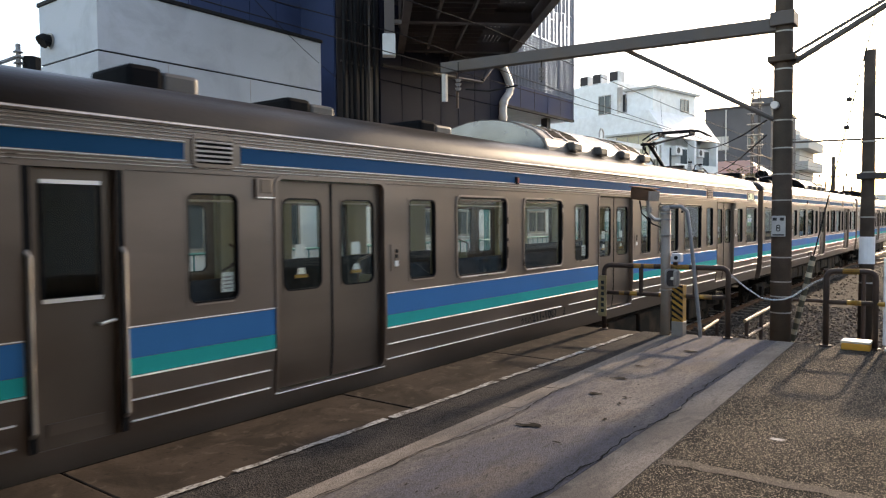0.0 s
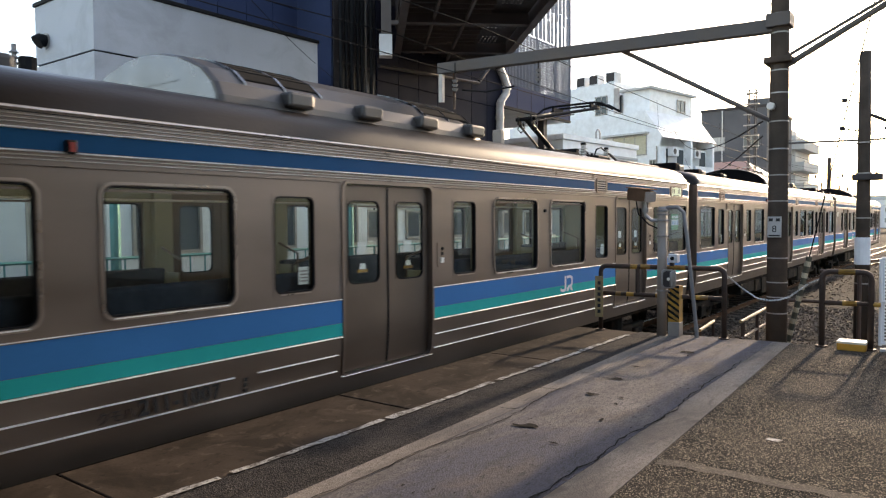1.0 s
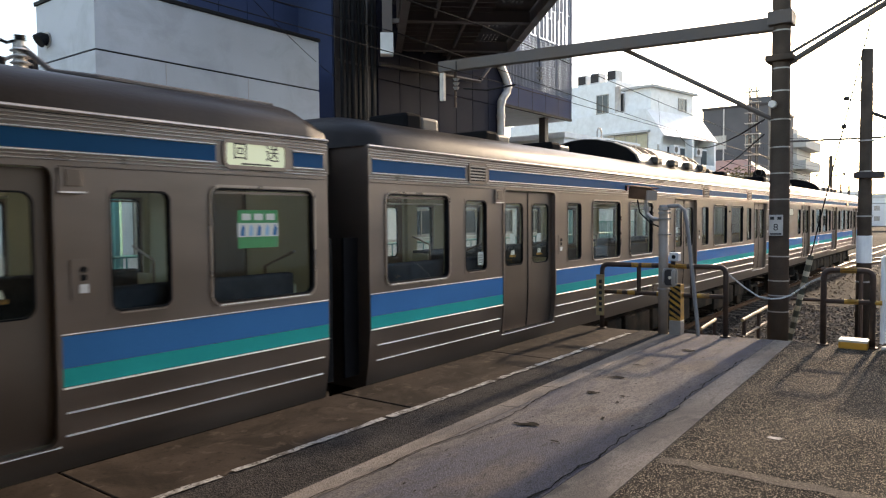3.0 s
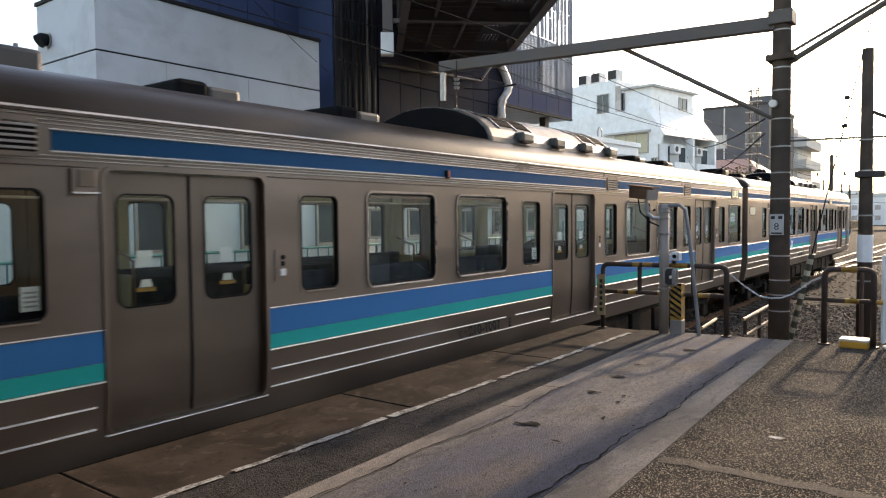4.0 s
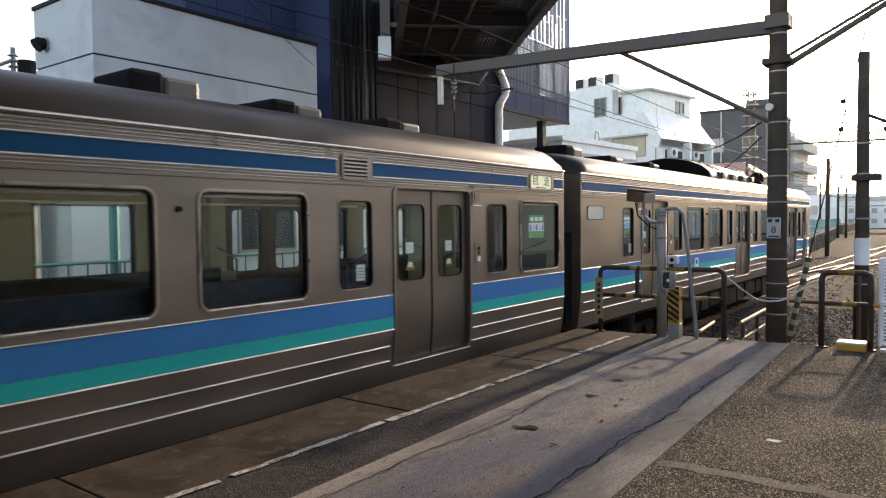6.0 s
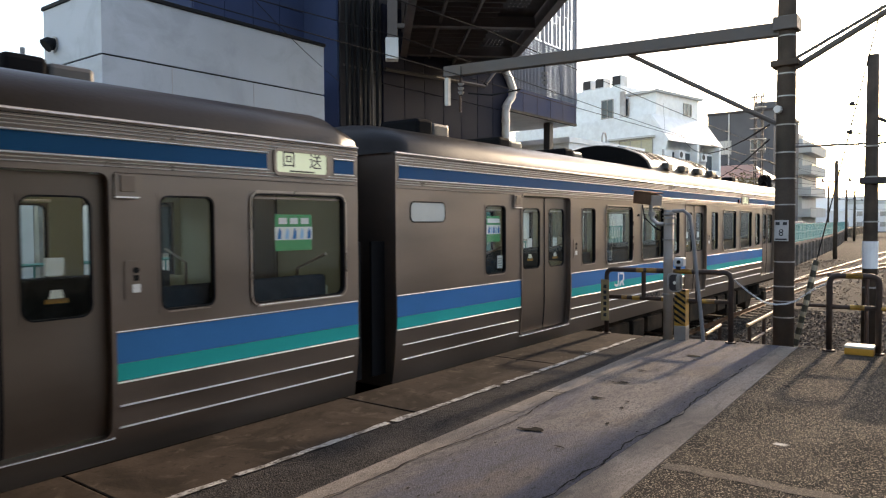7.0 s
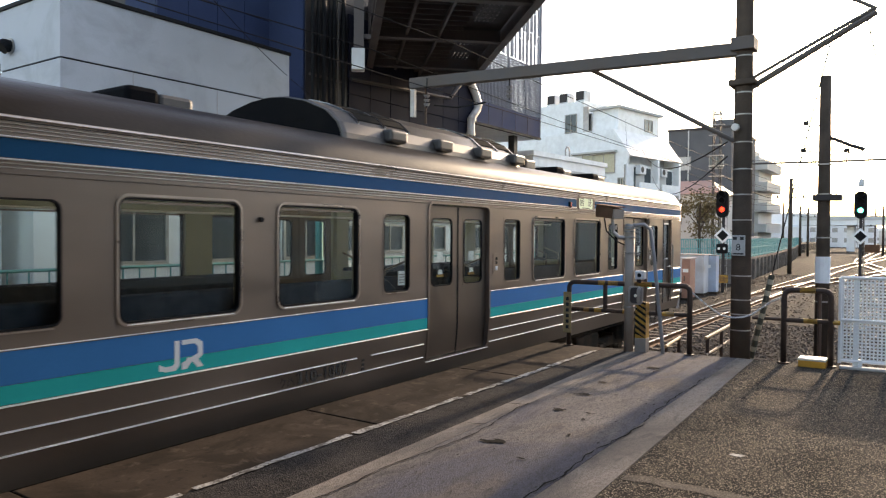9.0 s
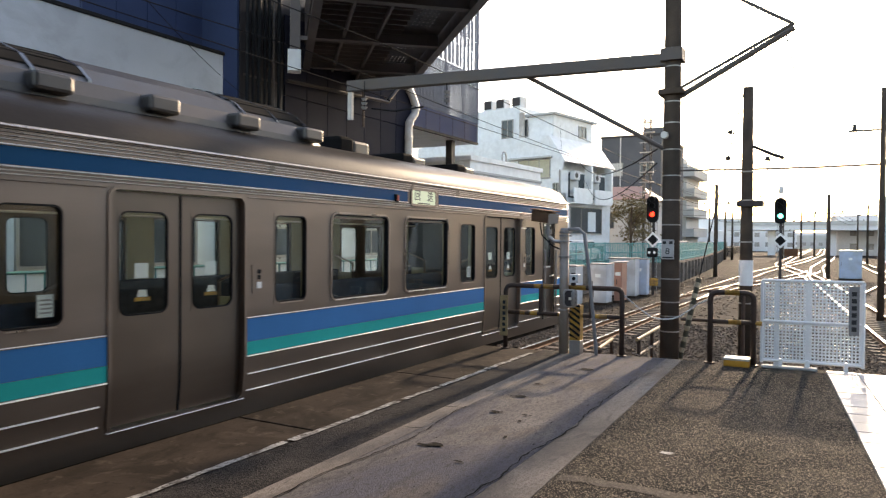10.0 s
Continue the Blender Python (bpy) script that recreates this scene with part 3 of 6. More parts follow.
def strip(x0, x1, z0, z1, out, side=-1, mid=None):
    """A flat moulding on the side, following its lean."""
    bm = bmesh.new()
    s = side
    pr = []
    for x in (x0, x1):
        pr.append([bm.verts.new((x, s * (1.475 - lean(z)) + s * o, z)) for z, o in (((z0, -0.004), (z0, out), (z1, out), (z1, -0.004)) if z1 - z0 > 0.04 else ((z0, -0.004), (z0 + 0.15 * (z1 - z0), out * 0.9), (z0 + 0.35 * (z1 - z0), out), (z0 + 0.7 * (z1 - z0), out * 0.6), (z1, -0.004)))])
    a, b = pr
    for k in range(len(a)):
        bm.faces.new((a[k], a[(k + 1) % len(a)], b[(k + 1) % len(a)], b[k]))
    bm.faces.new(a), bm.faces.new(b[::-1])
    return lift(bm)


def car_layout(kind):
    small = [(-5.41, -4.92), (-1.50, -1.01), (1.14, 1.63), (5.04, 5.53), (7.62, 8.11), (-8.06, -7.57)]
    big = [(-4.53, -3.42), (-3.00, -1.90), (2.03, 3.15), (3.53, 4.65), (8.45, 9.54), (-9.47, -8.37)]
    cab = None
    if kind == "front":
        big.remove((-9.47, -8.37))
        cab = (-9.17, -8.61)
    if kind == "tail":
        big.remove((8.45, 9.54)), big.remove((-9.47, -8.37))
        small.remove((7.62, 8.11)), small.append((7.48, 7.95))
        cab = (8.40, 8.92)
    return small, big, cab


def door_leaf(parent, x0, x1, s):
    """A sliding leaf with a rounded window, rubber edges, pane and stickers."""
    y = s * 1.425
    z0, z1 = 0.15, 1.985
    w0, w1, h0, h1 = x0 + 0.115, x1 - 0.115, 1.0, 1.84
    bm = bmesh.new()
    cut_wall(bm, [x0, x1], [z0] + CURVE[1:] + [z1], [(w0, w1, h0, h1)], lambda u, z, d: (u, y - s * (d + lean(z)), z), 0.03)
    leaf = part("door_leaf", lift(bm), STEEL_DOOR, parent)
    part("window_frame", lift(ring(bmesh.new(), w0 + 0.008, w1 - 0.008, h0 + 0.008, h1 - 0.008, 0.08, 0.014, y + s * 0.003, y - s * 0.02, 0.004)), STEEL_DOOR, leaf)
    part("window_rim", lift(ring(bmesh.new(), w0 + 0.017, w1 - 0.017, h0 + 0.017, h1 - 0.017, 0.072, 0.012, y + s * 0.006, y - s * 0.02)), BLACK, leaf)
    p = part("pane", lift(plate(bmesh.new(), rect_loop(w0 + 0.005, w1 - 0.005, h0 + 0.005, h1 - 0.005, 0.06), y - s * 0.010, y - s * 0.016)), GLASS, leaf)
    p.visible_shadow = False
    if s < 0:
        c = (w0 + w1) / 2
        part("sticker", lift(nbox(c - 0.07, c + 0.055, y + 0.019, y + 0.021, 1.30, 1.42)), PAPER, leaf, "white notice sticker")
        part("sticker", lift(nbox(c - 0.075, c + 0.075, y + 0.019, y + 0.021, 1.115, 1.145)), YELLOW, leaf, "yellow strip sticker")
        part("sticker", lift(plate(bmesh.new(), [(c - 0.05, 1.148), (c + 0.05, 1.148), (c + 0.035, 1.205), (c - 0.035, 1.205)], y + 0.019, y + 0.021)), PAPER, leaf, "white notice sticker")
    return leaf


def window_unit(parent, x0, x1, z0, z1, s, big):
    """A rounded window: flush frame, thin rubber, pane, and on the wide ones a raised rim and sash."""
    y = s * 1.475
    fr = part("window_frame", lift(ring(bmesh.new(), x0 + 0.012, x1 - 0.012, z0 + 0.012, z1 - 0.012, 0.075 if big else 0.065, 0.020, y + s * 0.003, y - s * 0.05, 0.006)), STEEL, parent)
    part("gasket", lift(ring(bmesh.new(), x0 + 0.024, x1 - 0.024, z0 + 0.024, z1 - 0.024, 0.066 if big else 0.056, 0.013, y + s * 0.005, y - s * 0.045)), BLACK, fr)
    if big:
        part("rim", lift(ring(bmesh.new(), x0 + 0.004, x1 - 0.004, z0 + 0.004, z1 - 0.004, 0.085, 0.020, y + s * 0.013, y - s * 0.002)), STEEL_FRAME, fr)
        part("upper_sash", lift(nbox(x0 + 0.04, x1 - 0.04, y - s * 0.03 - 0.008, y - s * 0.03 + 0.008, z1 - 0.055, z1 - 0.035)), STEEL, fr)
    part("sill_bead", lift(nbox(x0 + 0.07, x1 - 0.07, min(y + s * 0.002, y + s * 0.016), max(y + s * 0.002, y + s * 0.016), z0 - 0.004, z0 + 0.005)), STEEL_BRIGHT if big else STEEL_FRAME, fr)
    p = part("pane", lift(plate(bmesh.new(), rect_loop(x0 + 0.02, x1 - 0.02, z0 + 0.02, z1 - 0.02, 0.06), y - s * 0.026, y - s * 0.031)), GLASS, fr)
    p.visible_shadow = False
    return fr


def side_wall(car, kind, s):
    small, big, cab = car_layout(kind)
    holes = [(c - DW, c + DW, 0.13, 2.0) for c in DOORS]
    holes += [(a, b, *SMALL_Z) for a, b in small] + [(a, b, *BIG_Z) for a, b in big]
    if cab:
        holes.append((*cab, 0.13, 2.0))
    bm = bmesh.new()
    zs = [-0.05] + CURVE + [2.38]
    cut_wall(bm, [-HALF, HALF], zs, holes, lambda u, z, d: (u, s * (1.475 - lean(z) - d), z), 0.07)
    part("side_wall", lift(bm), STEEL, car, "brownish stainless steel side")
    bm = bmesh.new()
    cut_wall(bm, [-HALF + 0.05, HALF - 0.05], [0.12, 2.09], holes, lambda u, z, d: (u, s * (1.402 - d), z), 0.01)
    part("cabin_lining", lift(bm), INNER, car, "olive cream wall panels inside")
    for a, b in small:
        window_unit(car, a, b, *SMALL_Z, s, False)
    for a, b in big:
        window_unit(car, a, b, *BIG_Z, s, True)
    for c in DOORS:
        door_leaf(car, c - DW - 0.02, c - 0.005, s)
        door_leaf(car, c + 0.005, c + DW + 0.02, s)
        part("door_seal", lift(cut_wall(bmesh.new(), [c - 0.010, c + 0.010], [0.15] + CURVE[1:] + [1.985], [], lambda u, z, d: (u, s * (1.432 - lean(z) - d), z), 0.012)), BLACK, car)
        bm = bmesh.new()
        y = s * 1.475
        ring(bm, c - DW + 0.004, c + DW - 0.004, 0.134, 1.996, 0.07, 0.034, y + s * 0.012, y - s * 0.045)
        for z in CURVE[1:]:
            bmesh.ops.bisect_plane(bm, geom=bm.verts[:] + bm.edges[:] + bm.faces[:], plane_co=(0, 0, z), plane_no=(0, 0, 1))
        for v in bm.verts:
            v.co.y -= s * lean(v.co.z)
        part("door_frame", lift(bm), STEEL, car)
        part("door_sill", strip(c - DW - 0.02, c + DW + 0.02, 0.118, 0.132, 0.024, s), STEEL_BRIGHT, car)
    if cab:
        y = s * 1.425
        bm = bmesh.new()
        a, b = cab
        cut_wall(bm, [a - 0.02, b + 0.02], [0.13, 1.995], [(a + 0.08, b - 0.10, 1.13, 1.90)], lambda u, z, d: (u, y - s * d, z), 0.035)
        d = part("cab_door", lift(bm), STEEL_DOOR, car, "crew door with drop window")
        part("window_rim", lift(ring(bmesh.new(), a + 0.085, b - 0.105, 1.135, 1.895, 0.02, 0.022, y + s * 0.01, y - s * 0.01)), BLACK, d)
        for z in (1.115, 1.905):
            part("window_bar", lift(nbox(a + 0.07, b - 0.09, min(y + s * 0.008, y + s * 0.022), max(y + s * 0.008, y + s * 0.022), z - 0.014, z + 0.014)), STEEL_BRIGHT, d)
        # black strips paint the shaded gaps on both sides of the crew door
        for x in (a - 0.055, b + 0.005):
            part("door_jamb", lift(nbox(x, x + 0.05, min(s * 1.470, s * 1.478), max(s * 1.470, s * 1.478), 0.14, 2.0)), BLACK, car, "black strip painted as the shaded gap beside the door")
        p = part("pane", lift(nbox(a + 0.07, b - 0.09, y - 0.004, y + 0.004, 1.12, 1.91)), GLASS, d)
        p.visible_shadow = False
        part("door_handle", lift(ntube([(b - 0.12, y + s * 0.01, 0.93), (b - 0.12, y + s * 0.045, 0.93), (b - 0.02, y + s * 0.045, 0.95)], 0.012)), STEEL_BRIGHT, d)
        part("kick_vent", lift(nbox(a + 0.08, b - 0.1, min(y, y + s * 0.012), max(y, y + s * 0.012), 0.22, 0.30)), STEEL, d)
        for x in (a - 0.035, b + 0.035):
            part("grab_rail", lift(ntube([(x, s * 1.47, 0.25), (x, s * 1.515, 0.28), (x, s * 1.515, 1.42), (x, s * 1.47, 1.45)], 0.016)), GALV, car)
    # bands and beads between the doorways
    cuts = sorted([(c - 0.725, c + 0.725) for c in DOORS] + ([(cab[0] - 0.07, cab[1] + 0.07)] if cab else []))
    segs, x = [], -HALF + 0.012
    for a, b in cuts:
        segs.append((x, a))
        x = b
    segs.append((x, HALF - 0.012))
    for a, b in segs:
        if b - a < 0.25:
            continue
        part("blue_band", strip(a, b, 0.655, 0.870, 0.004, s), BAND_BLUE, car)
        part("green_band", strip(a, b, 0.530, 0.652, 0.004, s), BAND_GREEN, car)
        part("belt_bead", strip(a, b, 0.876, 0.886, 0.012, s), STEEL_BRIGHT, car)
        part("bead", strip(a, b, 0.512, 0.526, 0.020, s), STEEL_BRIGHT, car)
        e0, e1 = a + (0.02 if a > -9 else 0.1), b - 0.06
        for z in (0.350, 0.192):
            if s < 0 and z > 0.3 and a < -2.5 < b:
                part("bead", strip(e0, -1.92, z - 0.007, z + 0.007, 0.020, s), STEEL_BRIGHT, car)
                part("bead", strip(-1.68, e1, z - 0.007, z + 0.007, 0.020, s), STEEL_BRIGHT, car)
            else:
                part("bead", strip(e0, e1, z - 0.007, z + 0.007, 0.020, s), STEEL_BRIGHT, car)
        part("frieze_bead", strip(a + 0.01, b - 0.01, 2.000, 2.012, 0.010, s), STEEL, car)
    louv = {"front": ((-7.99, -7.62), (5.07, 5.44)), "middle": ((-7.97, -7.6), (1.23, 1.60), (5.1, 5.47)), "tail": ()}[kind]
    sign = {"front": (8.58, 9.23), "middle": (8.70, 9.33), "tail": (3.66, 4.31)}[kind]
    gaps = sorted([(a - 0.07, b + 0.07) for a, b in louv] + [(sign[0] - 0.07, sign[1] + 0.07)])
    x = -HALF + 0.05
    for a, b in gaps + [(HALF - 0.05, 0)]:
        if a - x > 0.1:
            part("upper_band", strip(x + 0.006, a - 0.006, 2.108, 2.232, 0.004, s), BAND_DEEP, car, "deep blue band")
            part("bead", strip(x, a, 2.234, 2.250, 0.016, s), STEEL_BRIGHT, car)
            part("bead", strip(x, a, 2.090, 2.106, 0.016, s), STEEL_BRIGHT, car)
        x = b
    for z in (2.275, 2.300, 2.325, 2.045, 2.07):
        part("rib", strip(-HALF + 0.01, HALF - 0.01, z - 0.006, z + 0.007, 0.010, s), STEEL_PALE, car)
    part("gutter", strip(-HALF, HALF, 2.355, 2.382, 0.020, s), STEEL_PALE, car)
    # dark line paints the shade that the gutter throws on the side
    part("gutter_seal", strip(-HALF, HALF, 2.340, 2.350, 0.004, s), BLACK, car, "black strip painted as shade below the gutter")
    for a, b in louv:
        lv = part("louvre", lift(ring(bmesh.new(), a + 0.02, b - 0.02, 2.085, 2.275, 0.012, 0.03, s * 1.49, s * 1.472)), STEEL, car, "air inlet louvre")
        part("inlet", lift(nbox(a, b, s * 1.4775 - 0.001, s * 1.4775 + 0.001, 2.07, 2.29)), BLACK, lv)
        for k in range(5):
            z = 2.10 + 0.037 * k
            part("slat", lift(nbox(a + 0.015, b - 0.015, min(s * 1.48, s * 1.494), max(s * 1.48, s * 1.494), z, z + 0.016)), GALV, lv)
    sg = part("destination_sign", lift(ring(bmesh.new(), sign[0] + 0.02, sign[1] - 0.02, 2.085, 2.265, 0.03, 0.03, s * 1.489, s * 1.472)), STEEL, car, "lit destination display")
    part("display", lift(nbox(*sign, s * 1.4785 - 0.001, s * 1.4785 + 0.001, 2.075, 2.275)), SIGN_GLOW, sg)
    if s < 0:
        for x, ch in ((sign[0] + 0.16, "回"), (sign[1] - 0.16, "送")):
            writing("writing", ch, 0.15, INK, sg, pose(x, -1.4815, 2.19 + UP, 90, 0, 0))
        part("print_bar", lift(nbox(sign[0] + 0.17, sign[1] - 0.17, -1.4812, -1.4796, 2.092, 2.106)), GUARD, sg)
        for c in DOORS:  # door button panels
            x = c + 0.875
            bp = part("button_panel", lift(plate(bmesh.new(), rect_loop(x - 0.085, x + 0.085, 1.105, 1.38, 0.015), -1.472, -1.482)), STEEL, car)
            part("button", lift(ntube([(x, -1.482, 1.31), (x, -1.492, 1.31)], 0.022, 10)), BLACK, bp)
            part("button_light", lift(nbox(x - 0.03, x + 0.03, -1.488, -1.480, 1.15, 1.21)), PAPER, bp)
            part("button_mark", lift(nbox(x - 0.02, x + 0.02, -1.486, -1.480, 1.235, 1.275)), BLACK, bp)
        for c in (DOORS[0] - 0.83, DOORS[2] + 0.81):
            pk = part("switch_box", lift(plate(bmesh.new(), rect_loop(c - 0.09, c + 0.09, 1.83, 1.995, 0.012), -1.472, -1.500)), STEEL, car)
            part("cover", lift(nbox(c - 0.05, c + 0.06, -1.507, -1.50, 1.87, 1.985, bevel=0.003)), STEEL_DOOR, pk)
            part("lip", lift(nbox(c - 0.09, c + 0.09, -1.512, -1.49, 1.825, 1.836)), STEEL_BRIGHT, pk)
        xl = 3.3 if kind == "tail" else -3.2
        lamp = part("side_lamp", lift(nbox(xl - 0.035, xl + 0.035, -1.515, -1.474, 2.09, 2.185, bevel=0.012)), BLACK, car, "door warning lamp")
        part("lens", lift(nbox(xl - 0.02, xl + 0.02, -1.518, -1.514, 2.105, 2.17)), RED_PAINT, lamp)
        xb = 3.35 if kind != "tail" else -3.2
        part("indicator", lift(ntube([(xb, -1.474, 1.755), (xb, -1.50, 1.755)], 0.022, 10)), BLACK, car)
        # writing and marks
        for c in DOORS:
            st = part("window_sticker", lift(nbox(c - 1.24, c - 1.12, -1.443, -1.441, 1.06, 1.22)), PAPER, car, "square notice in the window")
            for k in range(4):
                part("print_bar", lift(nbox(c - 1.22, c - 1.14, -1.4455, -1.4432, 1.085 + 0.03 * k, 1.098 + 0.03 * k)), GALV, st)
        prio = {"front": (8.94, True), "middle": (8.94, True), "tail": (-7.82, False)}[kind]
        c = prio[0]
        wdt = 0.21 if prio[1] else 0.15
        st = part("priority_sticker", lift(nbox(c - wdt, c + wdt, -1.443, -1.441, 1.40, 1.72)), GREEN_STICKER, car, "green and blue notice in the window")
        part("pictogram_field", lift(nbox(c - wdt - 0.005, c + wdt + 0.005, -1.4455, -1.4435, 1.495, 1.61)), PAPER, st)
        for k in range(5):
            x = c - wdt + 0.04 + k * (2 * wdt - 0.08) / 4
            part("pictogram", lift(plate(bmesh.new(), [(x - 0.018, 1.505), (x + 0.022, 1.505), (x + 0.026, 1.57), (x + 0.005, 1.60), (x - 0.01, 1.56)], -1.447, -1.4457)), BLUE_STICKER if k % 2 else BAND_BLUE, st)
        for k in range(3):
            x = c - wdt * 0.6 + k * wdt * 0.6
            part("print_bar", lift(nbox(x - 0.045, x + 0.045, -1.447, -1.4435, 1.635, 1.69)), PAPER, st)
        num = {"front": "211-1007", "middle": "210-1007", "tail": "210-1007"}[kind]
        for k, ch in enumerate(num):
            x = -2.715 + 0.092 * k - (0.0 if k < 3 else 0.012 if k == 3 else 0.025)
            writing("number_mark", ch, 0.165, INK, car, pose(x, -1.475 + lean(0.275) - 0.010, 0.272 + UP, 90 - 5.5, 0, 0), bold=0.006)
        kana = {"front": "クモハ", "middle": "モハ", "tail": "クハ"}[kind]
        for k, ch in enumerate(kana[::-1]):
            writing("class_mark", ch, 0.10, INK, car, pose(-2.83 - 0.095 * k, -1.475 + lean(0.275) - 0.010, 0.255 + UP, 90 - 5.5, 0, 0))
        for k in range(3):
            part("print_bar", lift(nbox(-1.82, -1.785, -1.475 + lean(0.3) - 0.004, -1.475 + lean(0.2) + 0.004, 0.21 + 0.045 * k, 0.238 + 0.045 * k)), INK, car)
        lx = {"front": 4.03, "middle": None, "tail": -4.0}[kind]
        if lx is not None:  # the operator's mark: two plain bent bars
            lg = part("operator_mark", lift(plate(bmesh.new(), [(lx - 0.20, 0.575), (lx - 0.14, 0.558), (lx - 0.055, 0.558), (lx - 0.02, 0.595), (lx - 0.02, 0.79), (lx - 0.065, 0.79), (lx - 0.065, 0.615), (lx - 0.085, 0.598), (lx - 0.15, 0.598), (lx - 0.20, 0.625)], -1.476, -1.4815)), PAPER, car, "white bent mark on the band")
            part("mark_bar", lift(plate(bmesh.new(), [(lx, 0.558), (lx + 0.045, 0.558), (lx + 0.045, 0.645), (lx + 0.12, 0.645), (lx + 0.15, 0.67), (lx + 0.15, 0.725), (lx + 0.12, 0.752), (lx, 0.752), (lx, 0.79), (lx + 0.14, 0.79), (lx + 0.195, 0.755), (lx + 0.195, 0.655), (lx + 0.155, 0.62), (lx + 0.2, 0.558), (lx + 0.145, 0.558), (lx + 0.10, 0.61), (lx, 0.61)][::-1], -1.476, -1.4815)), PAPER, lg)


def oval_window(car):
    """The small frosted window of the washroom."""
    fr = part("frosted_window", lift(ring(bmesh.new(), -9.48, -8.88, 1.655, 1.86, 0.06, 0.012, -1.483, -1.472)), BLACK, car, "small frosted white window")
    part("frosted_pane", lift(plate(bmesh.new(), rect_loop(-9.48, -8.88, 1.655, 1.86, 0.06), -1.476, -1.480)), FROST, fr)


def roof_profile(n=14):
    """Half round roof from gutter to gutter."""
    pts = []
    for i in range(n + 1):
        a = math.pi * i / n
        c, s = math.cos(a), math.sin(a)
        y = -1.47 * math.copysign(abs(c) ** 0.62, c)
        z = 2.372 + 0.385 * abs(s) ** 0.80
        pts.append((y, z))
    return pts


def make_car(name, kind, label):
    car = empty(name, Matrix(), label, "train car", "cars of the train")
    for s in (-1, 1):
        side_wall(car, kind, s)
    prof = roof_profile()
    bm = bmesh.new()
    xs = [-HALF - 0.02, -HALF + 0.25] + [-HALF + 1.2 + k * (2 * HALF - 2.4) / 10 for k in range(11)] + [HALF - 0.25, HALF + 0.02]
    rows = []
    for x in xs:
        drop = 0.16 if abs(x) > HALF else 0.0
        rows.append([bm.verts.new((x, y * (1 - 0.02 * (drop > 0)), z - drop * (z - 2.37) / 0.385)) for y, z in prof])
    for a, b in zip(rows, rows[1:]):
        for k in range(len(prof) - 1):
            bm.faces.new((a[k], b[k], b[k + 1], a[k + 1]))
    bm.faces.new(rows[0]), bm.faces.new(rows[-1])
    part("roof", lift(bm), ROOF_GREY, car, "dull grey-brown painted roof", smooth=True)
    bm = bmesh.new()
    box(bm, -HALF + 0.02, HALF - 0.02, -1.40, 1.40, 2.10, 2.16)
    part("cabin_ceiling", lift(bm), INNER, car)
    for y in (-0.62, 0.62):
        part("ceiling_lamp", lift(nbox(-8.2 if kind == "front" else -9.3, 8.1 if kind == "tail" else 9.3, y - 0.035, y + 0.035, 2.065, 2.098, bevel=0.008)), TUBE_GLOW, car, "lit fluorescent ceiling tube")
    part("cabin_floor", lift(nbox(-HALF + 0.02, HALF - 0.02, -1.40, 1.40, 0.06, 0.112)), CABIN_FLOOR, car)
    for x in (-HALF, HALF):
        e = math.copysign(0.05, x)
        bm = bmesh.new()
        cut_wall(bm, [-1.40, 1.40], [-0.1, 2.38], [(-0.4, 0.4, 0.13, 2.0)], lambda u, z, d: (x - e * 0.2 - math.copysign(d, x), u, z), 0.05)
        part("end_wall", lift(bm), STEEL, car)
        bm = bmesh.new()
        cut_wall(bm, [-1.39, 1.39], [0.115, 2.095], [(-0.4, 0.4, 0.13, 1.95)], lambda u, z, d: (x - math.copysign(0.09 + d, x), u, z), 0.012)
        part("end_lining", lift(bm), INNER, car, "olive cream end panel")
        part("gangway_door", lift(nbox(min(x * 0.988, x * 0.985), max(x * 0.988, x * 0.985), -0.4, 0.4, 0.12, 1.95)), STEEL_DOOR, car)
    # saloon partitions, benches and hand straps
    cabx = {"front": -8.3, "tail": 8.2, "middle": None}[kind]
    if cabx is not None:
        part("cab_partition", lift(nbox(cabx - 0.03, cabx + 0.03, -1.38, 1.38, 0.12, 2.1)), SEAT, car)
    spans = [(-5.62, -0.83), (0.93, 5.70)]
    spans += [(-9.4, -7.35)] if kind == "middle" else ([(-8.2, -7.35)] if kind == "front" else [(-8.6, -7.35)])
    spans += [(7.45, 9.4)] if kind != "tail" else [(7.45, 8.1)]
    for a, b in spans:
        for s in (-1, 1):
            bm = bmesh.new()
            box(bm, a, b, min(s * 0.92, s * 1.36), max(s * 0.92, s * 1.36), 0.45, 0.58, bevel=0.03)
            box(bm, a, b, min(s * 1.24, s * 1.37), max(s * 1.24, s * 1.37), 0.58, 1.16 if s < 0 else 1.10, bevel=0.03)
            bench = part("bench_seat", lift(bm), SEAT, car, "dark cloth bench")
            for x in (a, b):
                part("end_rail", lift(ntube([(x, s * 0.95, 0.3), (x, s * 0.95, 1.2), (x, s * 1.36, 1.35)], 0.016)), STEEL, bench)
                part("side_panel", lift(nbox(x - 0.02, x + 0.02, min(s * 0.98, s * 1.36), max(s * 0.98, s * 1.36), 0.12, 1.05)), INNER, bench)
    for s in (-0.85, 0.85):
        part("luggage_rail", lift(ntube([(-8.0, s * 1.3, 1.88), (8.0, s * 1.3, 1.88)], 0.014)), STEEL_BRIGHT, car)
    for c in DOORS:
        for s in (-1, 1):
            for dx in (-0.85, 0.85):
                part("door_post", lift(nbox(c + dx - 0.11, c + dx + 0.11, min(s * 1.32, s * 1.395), max(s * 1.32, s * 1.395), 0.12, 2.1)), INNER, car)
